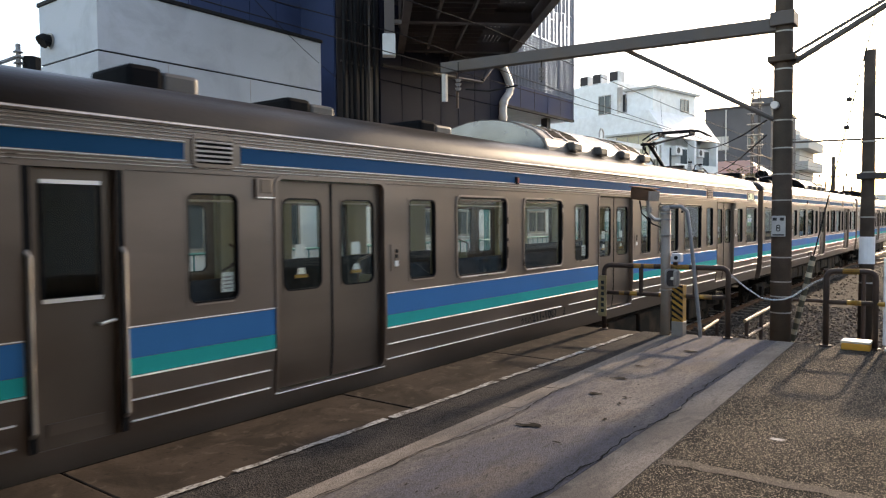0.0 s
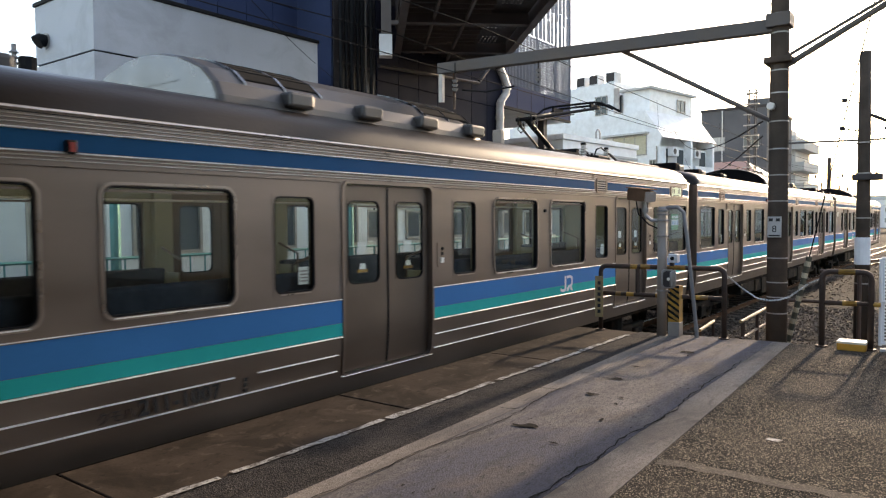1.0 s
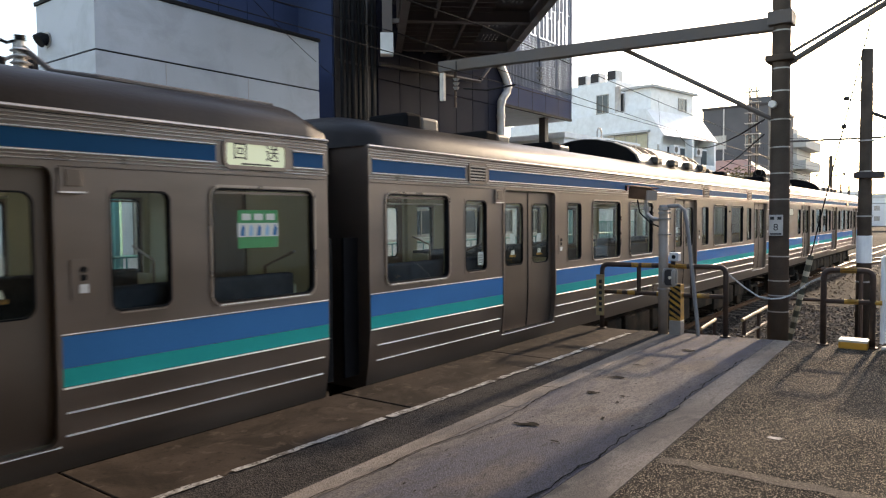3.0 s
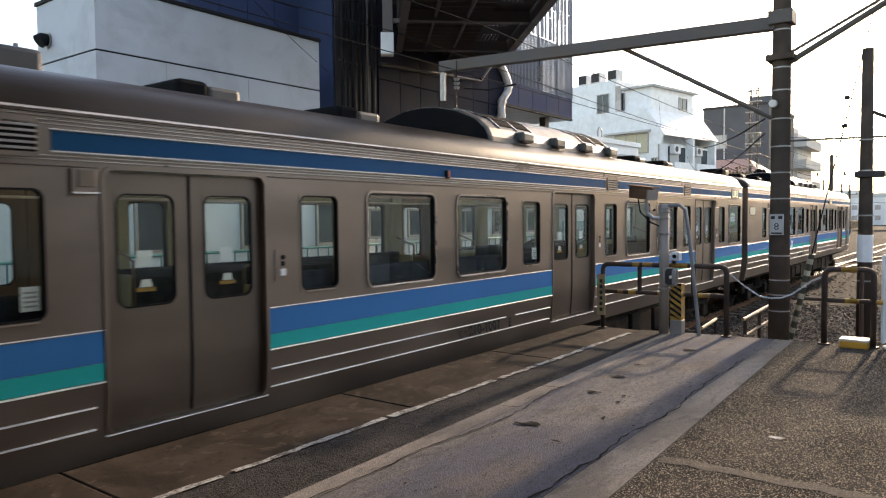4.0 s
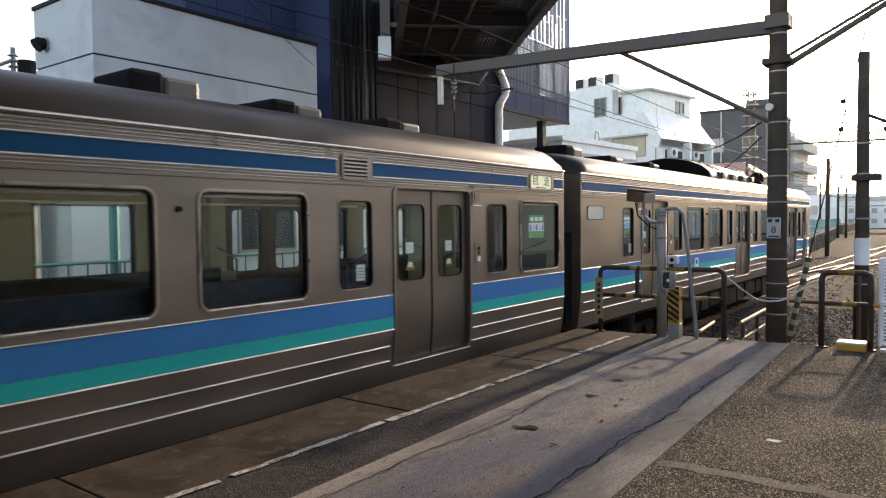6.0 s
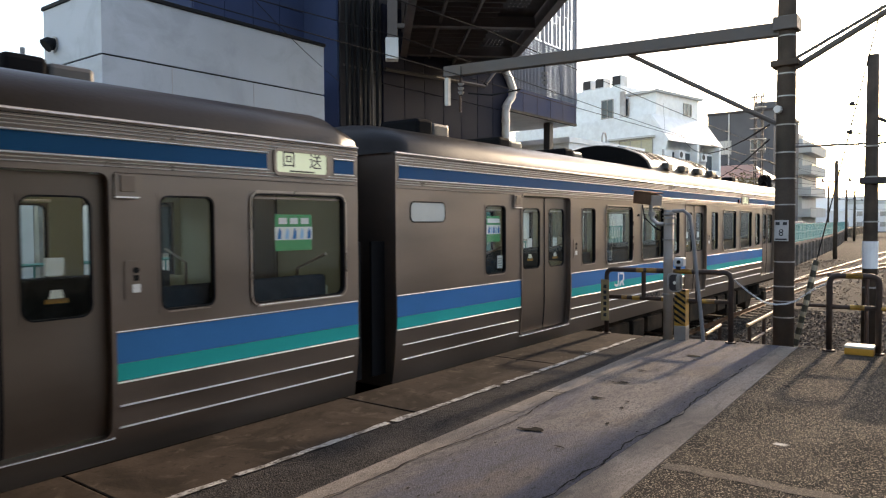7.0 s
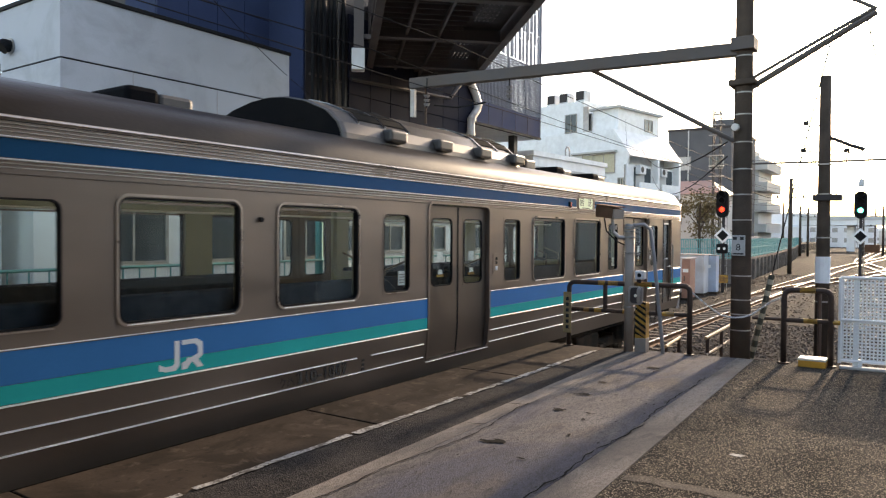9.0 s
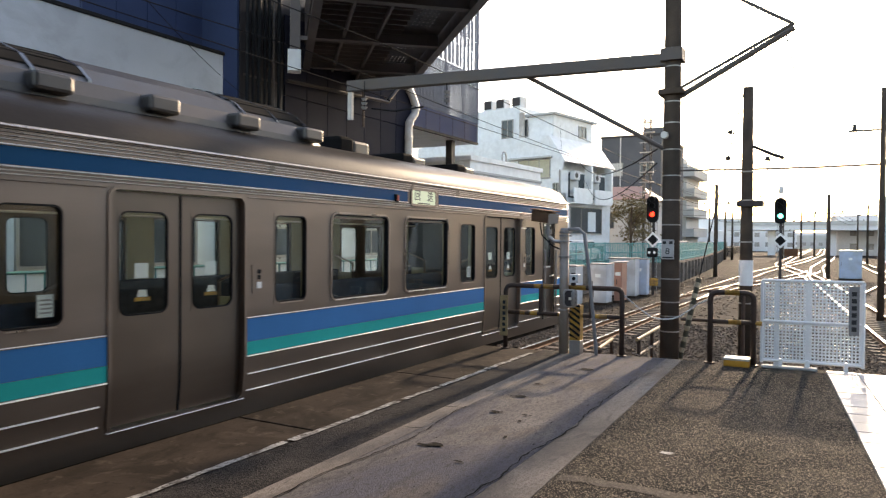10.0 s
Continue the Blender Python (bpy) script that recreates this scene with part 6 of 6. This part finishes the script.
def signal(x, y, zl, label, glow, lit_low=True):
    s = empty("colour_light_signal", pose(x, y, 0), label, "signal", "track signals")
    part("mast", ntube([(0, 0, RAIL - 0.3), (0, 0, zl + 0.9)], 0.075, 10), DARK_STEEL, s)
    head = part("signal_head", plate(bmesh.new(), rect_loop(-0.30, 0.30, -0.42, 0.98, 0.28), -0.15, 0.0), BLACK, s)
    head.matrix_basis = pose(-0.16, 0, zl, 0, 0, -90)
    for k, z in enumerate((0.0, 0.45, 0.80)):
        m = glow if k == 0 else BLACK
        lens = part("lens", ntube([(-0.31, 0, zl + z), (-0.34, 0, zl + z)], 0.125, 14), m, s)
        hood = part("hood", ntube([(-0.32, 0, zl + z + 0.02), (-0.55, 0, zl + z + 0.0)], 0.16, 12, 0.16, cap=False), BLACK, s)
    dm = part("diamond_plate", plate(bmesh.new(), [(-0.42, 0), (0, -0.42), (0.42, 0), (0, 0.42)], -0.01, 0.01), WHITE, s, "white edged black diamond plate")
    dm.matrix_basis = pose(-0.14, 0, zl - 1.32, 0, 0, -90)
    di = part("diamond_core", plate(bmesh.new(), [(-0.28, 0), (0, -0.28), (0.28, 0), (0, 0.28)], 0.012, 0.022), BLACK, dm)
    di.location = (0, -0.034, 0)
    for k in range(6):
        part("ladder_rung", ntube([(0.15, -0.15, RAIL + 0.4 + 0.4 * k), (0.15, 0.15, RAIL + 0.4 + 0.4 * k)], 0.012, 5), GALV, s)
    for yy in (-0.15, 0.15):
        part("ladder_side", ntube([(0.15, yy, RAIL - 0.2), (0.15, yy, zl + 0.4)], 0.014, 5), GALV, s)
    return s


s1 = signal(38.0, 8.54, 2.99, "track signal showing red on a laddered mast", RED_GLOW)
part("shunt_head", nbox(-0.35, -0.1, -0.28, 0.28, 0.75, 1.25, bevel=0.08), BLACK, s1)
for y in (-0.13, 0.13):
    part("shunt_lens", ntube([(-0.35, y, 1.0), (-0.37, y, 1.0)], 0.07, 10), PAPER, s1)
part("route_plate", nbox(-0.2, -0.15, -0.3, 0.3, -0.75, -0.35), YELLOW, s1)
s2 = signal(42.0, 2.73, 2.99, "track signal showing green on a mast with a side box", GREEN_GLOW)
part("side_box", nbox(-0.25, 0.05, -0.85, -0.2, 0.85, 1.25, bevel=0.03), RAIL_SIDE, s2)
part("top_lamp", nbox(-0.1, 0.1, -0.12, 0.12, 4.2, 4.6), CAB_PAINT, s2)

# retaining wall with teal fence
wpts = [(24, 12.2), (40, 11.6), (46, 9.2), (70, 10.9), (105, 14.4), (170, 22)]
ret = empty("retaining_wall", Matrix(), "stained concrete retaining wall along the street", "wall", kind="structure")
tf = empty("teal_mesh_fence", Matrix(), "teal mesh fence on the retaining wall", "fence")
MESH = mat("teal_mesh_panel", (0.10, 0.34, 0.33), 0.6, 0.1, 0.12, 4, 50, 0.1)
for (xa, ya), (xb, yb) in zip(wpts, wpts[1:]):
    L = math.hypot(xb - xa, yb - ya)
    an = math.degrees(math.atan2(yb - ya, xb - xa))
    ob = part("wall_length", nbox(0, L, 0, 0.35, -1.5, 0.22), CONC_MARGIN, ret)
    ob.matrix_basis = pose(xa, ya, 0, 0, 0, an)
    n = max(2, int(L / 2.2))
    for k in range(n):
        p = part("buttress", nbox(k * L / n, k * L / n + 0.25, -0.15, 0.0, -1.5, 0.1), CONC_MARGIN, ret)
        p.matrix_basis = pose(xa, ya, 0, 0, 0, an)
        p = part("post", ntube([(k * L / n, 0.15, 0.2), (k * L / n, 0.15, 1.5)], 0.035, 6), TEAL, tf)
        p.matrix_basis = pose(xa, ya, 0, 0, 0, an)
    bm = bmesh.new()
    for z in (0.35, 0.9, 1.45):
        box(bm, 0, L, 0.13, 0.17, z - 0.025, z + 0.025)
    k = 0
    while k * 0.16 < L:
        box(bm, k * 0.16, k * 0.16 + 0.075, 0.145, 0.155, 0.25, 1.45)
        k += 1
    p = part("mesh_panel", bm, MESH, tf)
    p.matrix_basis = pose(xa, ya, 0, 0, 0, an)
street = part("street", nbox(0, 200, 0, 60, -1.6, 0.15), ASPHALT)
street.matrix_basis = pose(24, 12.9, 0, 0, 0, 3)
tagged(street, "asphalt street beyond the railway", "road", kind="structure")

# white house on the corner, turned a little
wh = empty("white_house", pose(45.0, 16.2, 0.1, 0, 0, -11), "white rendered three storey house with balconies and roof units", "house")
part("main_block", nbox(0, 7.0, 0, 13, 0, 6.2), WHITE, wh)
part("upper_block", nbox(0.02, 6.98, 1.0, 13, 6.2, 8.6), WHITE, wh)
bm = bmesh.new()
q = [[bm.verts.new((x, y, z)) for y, z in ((-0.35, 6.75), (1.0, 8.6), (1.0, 8.4), (-0.2, 6.75))] for x in (-0.05, 7.05)]
for k in range(4):
    bm.faces.new((q[0][k], q[0][(k + 1) % 4], q[1][(k + 1) % 4], q[1][k]))
bm.faces.new(q[0]), bm.faces.new(q[1][::-1])
part("sloped_roof", bm, WHITE, wh, "pale sloped roof skirt")
for x in (0.0, 6.8):
    gb = part("gable", plate(bmesh.new(), [(0, 6.2), (1.0, 6.2), (1.0, 8.5), (-0.2, 6.8)], -0.2, 0), WHITE, wh)
    gb.matrix_basis = pose(x, 0, 0, 0, 0, 90)
part("penthouse", nbox(0.7, 6.2, 1.1, 3.1, 8.6, 10.1), WHITE, wh)
part("penthouse_roof", nbox(0.45, 6.5, 0.85, 3.3, 10.1, 10.25), PALE, wh)
part("tower", nbox(0.5, 6.0, 3.7, 13, 8.6, 10.9), WHITE, wh)
window_on(wh, "y", 4.2, 5.2, 8.95, 9.7, 1.1)
window_on(wh, "x", 4.3, 5.2, 8.8, 10.0, 0.5)
window_on(wh, "x", 3.2, 3.65, 8.8, 9.9, 0.68)
window_on(wh, "x", 0.9, 3.4, 5.75, 6.95, 0.0, pane=CURTAIN, bars=2)
part("lintel", nbox(-0.30, 0, 0.7, 4.2, 7.05, 7.18), PALE, wh)
window_on(wh, "x", 0.25, 0.6, 3.9, 5.3, 0.0)
part("wall_pipe", ntube([(-0.06, 0.1, 0), (-0.06, 0.1, 6.2)], 0.05, 6), GALV, wh)
for a, b in ((0.9, 3.1), (3.8, 6.1)):
    part("balcony_recess", nbox(a, b, -0.025, 0.3, 4.4, 6.1), WINDOW, wh)
    part("balcony_window", nbox(a + 0.2, b - 0.9, -0.05, -0.026, 4.5, 5.9), PALE, wh)
    bal = part("balcony", nbox(a - 0.05, b + 0.05, -0.55, -0.45, 4.1, 5.05), WHITE, wh, "balcony parapet")
    part("balcony_floor", nbox(a - 0.05, b + 0.05, -0.55, 0.02, 4.0, 4.1), WHITE, bal)
    part("pillar", nbox(b + 0.1, b + 0.35, -0.5, 0, 4.1, 6.7), WHITE, bal)
    ac = part("wall_unit", nbox(a + 0.1, a + 0.9, -0.42, -0.06, 5.6, 6.2, bevel=0.03), CAB_PAINT, wh, "outdoor cooling unit")
    part("fan", ntube([(a + 0.4, -0.43, 5.9), (a + 0.4, -0.422, 5.9)], 0.2, 12), DARK_STEEL, ac)
window_on(wh, "y", 6.45, 6.8, 4.6, 5.9, 0.0)
window_on(wh, "y", 1.2, 5.6, 2.0, 3.75, 0.0, bars=2)
part("paper_sign", nbox(3.6, 4.7, -0.06, -0.03, 2.1, 3.5), PAPER, wh)
part("shop_awning", nbox(0.3, 6.6, -0.35, 0, 1.1, 1.25), PALE, wh)
part("shutter", nbox(0.4, 6.0, -0.03, 0, -0.3, 1.1), DARK_STEEL, wh)
for y in (6.6, 5.5, 4.1):
    rt = part("roof_unit", nbox(0.6, 1.4, y - 0.38, y + 0.38, 10.9, 11.65, bevel=0.04), CAB_PAINT, wh, "rooftop cooling unit")
    part("intake", nbox(0.58, 0.60, y - 0.32, y + 0.32, 11.0, 11.58), DARK_STEEL, rt)
part("vent_pipe", ntube([(0.4, 3.45, 8.6), (0.4, 3.45, 10.4)], 0.2, 10), PVC, wh)
annex = empty("white_annex", pose(25.3, 12.95, 0.1, 0, 0, -5), "low plain white flat roofed annex", "house")
part("wall", nbox(0, 6.3, 0, 7, -0.2, 4.7), WHITE, annex)
part("parapet", nbox(-0.08, 6.38, -0.08, 7.08, 4.7, 4.9), WHITE, annex)
part("ledge", nbox(-0.05, 6.35, -0.06, 0, 4.2, 4.3), PALE, annex)
part("roof_pipe", ntube([(3.3, 0.4, 4.9), (3.3, 0.4, 5.25), (3.4, 0.4, 5.4), (3.55, 0.4, 5.4), (3.65, 0.4, 5.25), (3.65, 0.4, 4.9)], 0.035, 8), GALV, annex)
window_on(annex, "x", 1.0, 1.4, 3.0, 3.9, 0.0)

sl = empty("slate_house", pose(75, 16.2, 0.1), "dark grey four storey house with pale windows", "house")
part("wall", nbox(0, 12, 0, 6.3, 0, 12.4), DARK_FACADE, sl)
part("roof_edge", nbox(-0.1, 12.1, -0.1, 6.4, 12.4, 12.65), DARK_STEEL, sl)
for i in range(2):
    for j in range(3):
        window_on(sl, "x", 0.8 + 3.2 * i, 2.1 + 3.2 * i, 2.2 + 3.1 * j, 3.5 + 3.1 * j, 0.0, pane=PALE if (i + j) % 2 else WINDOW)
part("pipe", ntube([(-0.1, 4.2, 0), (-0.1, 4.2, 12.4)], 0.07, 6), PALE, sl)
part("roof_tower", nbox(2, 6, 0.3, 2.2, 12.65, 13.6), DARK_FACADE, sl)

ap = empty("balcony_block", pose(92, 16.7, 0.1), "hazy apartment block with rows of balconies", "apartment block")
part("wall", nbox(0, 9, 0, 5.5, 0, 11.2), PALE, ap)
for j in range(4):
    b = part("balcony", nbox(-0.9, 9, -1.1, 0.4, 2.0 + 2.5 * j, 3.0 + 2.5 * j), PALE, ap)
    part("rail", nbox(-0.95, 9, -1.15, -1.05, 3.0 + 2.5 * j, 3.1 + 2.5 * j), GALV, b)
    for k in range(3):
        window_on(ap, "x", 0.7 + 1.6 * k, 1.7 + 1.6 * k, 0.9 + 2.5 * j, 2.0 + 2.5 * j, 0.0, sill=False)
part("roof_tank", nbox(3, 6, 1, 4, 11.2, 12.2), PALE, ap)

ho = empty("red_roofed_house", pose(62, 17.0, 0.1), "small pale house with a dull red roof", "house")
part("wall", nbox(0, 7, -2.5, 6, 0, 5.2), PALE, ho)
bm = bmesh.new()
q = [bm.verts.new(p) for p in ((-0.4, -2.9, 5.1), (-0.4, 6.4, 5.1), (7.4, 6.4, 5.1), (7.4, -2.9, 5.1), (3.5, -1.2, 6.5), (3.5, 4.7, 6.5))]
for f in ((0, 1, 5, 4), (2, 3, 4, 5), (0, 4, 3), (1, 2, 5), (0, 3, 2, 1)):
    bm.faces.new([q[i] for i in f])
part("roof", bm, RUSTY_CAB, ho)
window_on(ho, "x", 0.4, 1.8, 2.6, 3.9, 0.0)
window_on(ho, "x", -1.9, -0.9, 2.6, 3.9, 0.0)


def tree(x, y, z, h, spread, seed, label):
    t = empty("tree", pose(x, y, z), label, "tree", "street trees")
    rnd = random.Random(seed)
    bm = ntube([(0, 0, 0), (0.05, 0.05, h * 0.25), (0, 0.1, h * 0.5), (0.05, 0.05, h * 0.8)], 0.14, 8, 0.04)
    tips = []
    for k in range(9):
        a = rnd.uniform(0, 6.28)
        z0 = h * rnd.uniform(0.2, 0.6)
        e = Vector((math.cos(a) * spread * rnd.uniform(0.5, 0.9), math.sin(a) * spread * rnd.uniform(0.5, 0.9), z0 + h * rnd.uniform(0.15, 0.38)))
        tube(bm, [(0, 0, z0), e * 0.5 + Vector((0, 0, z0 * 0.5)), e], 0.05, 6, 0.012)
        tips.append(e)
    part("trunk", bm, BARK, t)
    bm = bmesh.new()
    for k in range(1700):
        c = rnd.choice(tips) + Vector((rnd.gauss(0, 0.33), rnd.gauss(0, 0.33), rnd.gauss(0, 0.30))) * spread * 0.75
        if c.z < h * 0.12:
            continue
        s = rnd.uniform(0.07, 0.15)
        d1 = Vector((rnd.uniform(-1, 1), rnd.uniform(-1, 1), rnd.uniform(-1, 1))).normalized() * s
        d2 = d1.cross(Vector((rnd.uniform(-1, 1), rnd.uniform(-1, 1), rnd.uniform(-1, 1)))).normalized() * s * 0.6
        bm.faces.new([bm.verts.new(c + v) for v in (d1, d2, -d1, -d2)])
    part("crown", bm, LEAF, t)


tree(54.5, 13.9, 0.1, 5.0, 1.7, 3, "brownish green street tree beside the white house")


def parked_car(x, y, rz, material, label):
    c = empty("parked_car", pose(x, y, 0.15, 0, 0, rz), label, "car", "cars on the street")
    prof = [(-2.0, 0.3), (-2.0, 0.85), (-1.75, 0.95), (-1.3, 1.4), (0.4, 1.45), (1.0, 0.95), (1.9, 0.8), (2.0, 0.3)]
    part("body", plate(bmesh.new(), prof, -0.8, 0.8), material, c)
    part("glazing", plate(bmesh.new(), [(-1.6, 0.96), (-1.25, 1.33), (0.35, 1.36), (0.85, 0.96)], -0.81, 0.81), WINDOW, c)
    for x2 in (-1.25, 1.25):
        for s in (-1, 1):
            part("wheel", ntube([(x2, s * 0.62, 0.3), (x2, s * 0.83, 0.3)], 0.3, 14), BLACK, c)
    for s in (-0.6, 0.6):
        part("rear_lamp", nbox(-2.03, -2.0, s - 0.12, s + 0.12, 0.65, 0.8), RED_PAINT, c)


parked_car(57, 11.9, 4, WHITE, "white car on the street behind the fence")
parked_car(66, 12.6, 4, SLATE, "dark car on the street behind the fence")
parked_car(43.0, 14.2, 2, CAB_PAINT, "pale grey car in front of the white house")

# far town, low, its haze put into the pale wall and window colours
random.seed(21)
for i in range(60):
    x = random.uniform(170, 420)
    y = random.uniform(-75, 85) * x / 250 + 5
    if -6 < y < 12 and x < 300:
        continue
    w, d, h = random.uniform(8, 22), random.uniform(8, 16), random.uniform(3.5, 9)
    t = empty("far_house", pose(x, y, -0.8, 0, 0, random.uniform(-20, 20)), "far house with haze put into its pale colour", "house", "far town")
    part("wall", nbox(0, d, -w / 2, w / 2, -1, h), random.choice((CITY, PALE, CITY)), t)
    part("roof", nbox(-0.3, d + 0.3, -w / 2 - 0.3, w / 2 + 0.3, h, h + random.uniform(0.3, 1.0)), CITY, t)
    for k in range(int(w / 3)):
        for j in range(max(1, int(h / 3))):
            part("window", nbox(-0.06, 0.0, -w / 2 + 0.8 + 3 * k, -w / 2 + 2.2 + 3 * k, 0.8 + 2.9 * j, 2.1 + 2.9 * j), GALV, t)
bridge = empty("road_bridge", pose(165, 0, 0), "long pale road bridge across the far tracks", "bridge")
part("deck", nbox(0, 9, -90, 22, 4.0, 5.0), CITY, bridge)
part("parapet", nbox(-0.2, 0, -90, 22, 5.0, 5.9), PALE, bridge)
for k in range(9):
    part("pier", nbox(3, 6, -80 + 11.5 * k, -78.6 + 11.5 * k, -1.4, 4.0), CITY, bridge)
sign_h = empty("far_office", pose(120, -6.5, -1.2), "white and violet tinted building beyond the yard", "building")
# white walls here carry the far haze as well
part("wall", nbox(0, 14, -9, 1.0, 0, 9.5), WHITE, sign_h)
for j in range(3):
    for k in range(3):
        window_on(sign_h, "x", -8 + 2.7 * k, -6.4 + 2.7 * k, 1.4 + 2.9 * j, 2.8 + 2.9 * j, 0.0)

# wires
lines = empty("overhead_wires", Matrix(), "thin overhead line and signal wires", "wires", kind="structure")


def wire(a, b, sag=0.0, r=0.006, n=12):
    a, b = Vector(a), Vector(b)
    pts = [a.lerp(b, i / n) - Vector((0, 0, sag * 4 * (i / n) * (1 - i / n))) for i in range(n + 1)]
    part("wire", ntube(pts, r, 5), WIRE, lines)


wire((-30, TC, 3.87), (60, TC, 3.87), 0, 0.007)
wire((-35, TC + 0.05, 4.95), (9.6, TC + 0.05, 4.72), 0.35, 0.008)
wire((9.6, TC + 0.05, 4.72), (60, TC + 0.05, 4.95), 0.45, 0.008)
for k in range(9):
    x = -10 + 5.5 * k
    wire((x, TC, 3.87), (x, TC + 0.05, 4.6), 0, 0.003, 2)
wire((-20, 8.0, 4.72), (9.4, 8.0, 4.84), 0.25, 0.009)
wire((9.4, 8.0, 4.84), (60, 8.8, 5.2), 0.4, 0.009)
wire((4.0, 7.2, 5.6), (12.0, 12.0, 4.9), 0.2, 0.006)
wire((10.4, 2.3, 2.95), (40, 13.5, 6.6), 0.7, 0.012)
wire((10.4, 2.3, 2.75), (45, 14.5, 5.4), 0.8, 0.010)
wire((10.4, 2.3, 2.45), (60, 8.6, 5.6), 0.6, 0.010)
wire((17.5, 2.0, 3.5), (60, 8.6, 5.2), 0.5, 0.008)
wire((60, 10.2, 7.3), (30, -1.3, 5.25), 0.1, 0.02)
wire((30, -1.3, 5.25), (30, -14, 5.5), 0.1, 0.02)
wire((10.4, 0.65, 4.4), (62, 0.7, 4.6), 0.5, 0.008)
wire((-20, -1.6, 4.3), (10.4, -0.4, 4.35), 0.2, 0.006)
for k in range(4):
    wire((75, 10.6, 6.2 - 0.35 * k), (150, 4, 6.4 - 0.35 * k), 0.6, 0.02)
    wire((62, 0.7, 5.0 - 0.4 * k), (150, -3, 6.4 - 0.4 * k), 0.6, 0.02)
    wire((38, 10.5, 5.0 - 0.4 * k), (75, 10.6, 5.6 - 0.4 * k), 0.5, 0.015)
lat = empty("lattice_mast", pose(58, 13.6, 0), "lattice steel mast with cable brackets", "mast", "line masts")
for y in (-0.25, 0.25):
    for x in (-0.25, 0.25):
        part("leg", nbox(x - 0.04, x + 0.04, y - 0.04, y + 0.04, 0, 11.5), DARK_STEEL, lat)
for k in range(14):
    z = 0.4 + 0.8 * k
    part("diagonal", ntube([(-0.25, -0.25, z), (-0.25, 0.25, z + 0.8)], 0.025, 5), DARK_STEEL, lat)
    part("cable_bracket", nbox(-0.4, 0.0, -0.55, 0.55, z + 0.3, z + 0.36), GALV, lat)

span = empty("span_wire", Matrix(), "thin brown span wire across the tracks", "wire")
part("strand", ntube([(40, 7.9, 5.46), (40, 4.0, 5.38), (40, 0.7, 5.36), (40, -9.0, 5.5)], 0.055, 6), ARM, span)
part("strand", ntube([(40, 7.9, 5.62), (40, 4.0, 5.50), (40, 0.7, 5.46), (40, -9.0, 5.6)], 0.012, 6), WIRE, span)
# unseen blocks behind and beside the camera, added to dim the train's light
other = empty("unseen_light_block", Matrix(), "added unseen wall and roof that dim the light on the train", "building", kind="structure")
part("wall", nbox(-45, 13, -13.5, -13, -1.5, 8.5), PALE, other)
part("canopy", nbox(-45, 11, -13, -8.0, 3.9, 4.1), GALV, other)
part("floor", nbox(-45, 11, -13, -7.6, -1.5, -0.02), CONC_EDGE, other)
# out-of-view roof, added to shade the near train and platform
hood = empty("unseen_shade_roof", Matrix(), "added unseen roof that keeps sky light off the near train", "canopy", kind="structure")
part("roof", nbox(-30, 2.9, -2.6, 4.3, 3.3, 3.45), SLATE, hood)
for x in (-4, -9, -14, -19):
    part("pillar", nbox(x - 0.12, x + 0.12, 0.9, 1.14, 0, 3.3), GALV, hood)
part("end_wall", nbox(-30.2, -30, -2.6, 4.3, 0, 3.45), PALE, hood)
part("edge_board", nbox(-30, 2.9, -2.68, -2.6, 2.75, 3.45), SLATE, hood)
# out-of-view row, added so glass and steel mirror pale walls, not sky
row = empty("unseen_sky_blocks", Matrix(), "added unseen blocks that hide low sky from the train's reflections", "buildings", kind="structure")
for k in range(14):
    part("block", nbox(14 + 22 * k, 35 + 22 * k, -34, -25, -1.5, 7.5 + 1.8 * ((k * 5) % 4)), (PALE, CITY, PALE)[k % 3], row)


# ---- what moves ----
WAY = (-5.33331201e-05, 0.00196101353, -0.0273413551, 0.169915544, -0.528206987, 6.07073207, 0.273870236)  # metres run, a polynomial of the seconds


def run(t):
    s = 0.0
    for c in WAY:
        s = s * t + c
    return s - 0.05 * max(0.0, (t - 8.3) / 1.7) ** 1.5


def motions():
    for i, car in enumerate(CARS):
        walk(car, [(t / 4, pose(11.47 + 20 * i - run(t / 4), TC, RAIL)) for t in range(41)])
    for w, x in WHEELS:
        walk(w, [(t / 10, pose(x, 0, 0.43, 0, -math.degrees(run(t / 10) / 0.43), 0)) for t in range(101)])


motions()
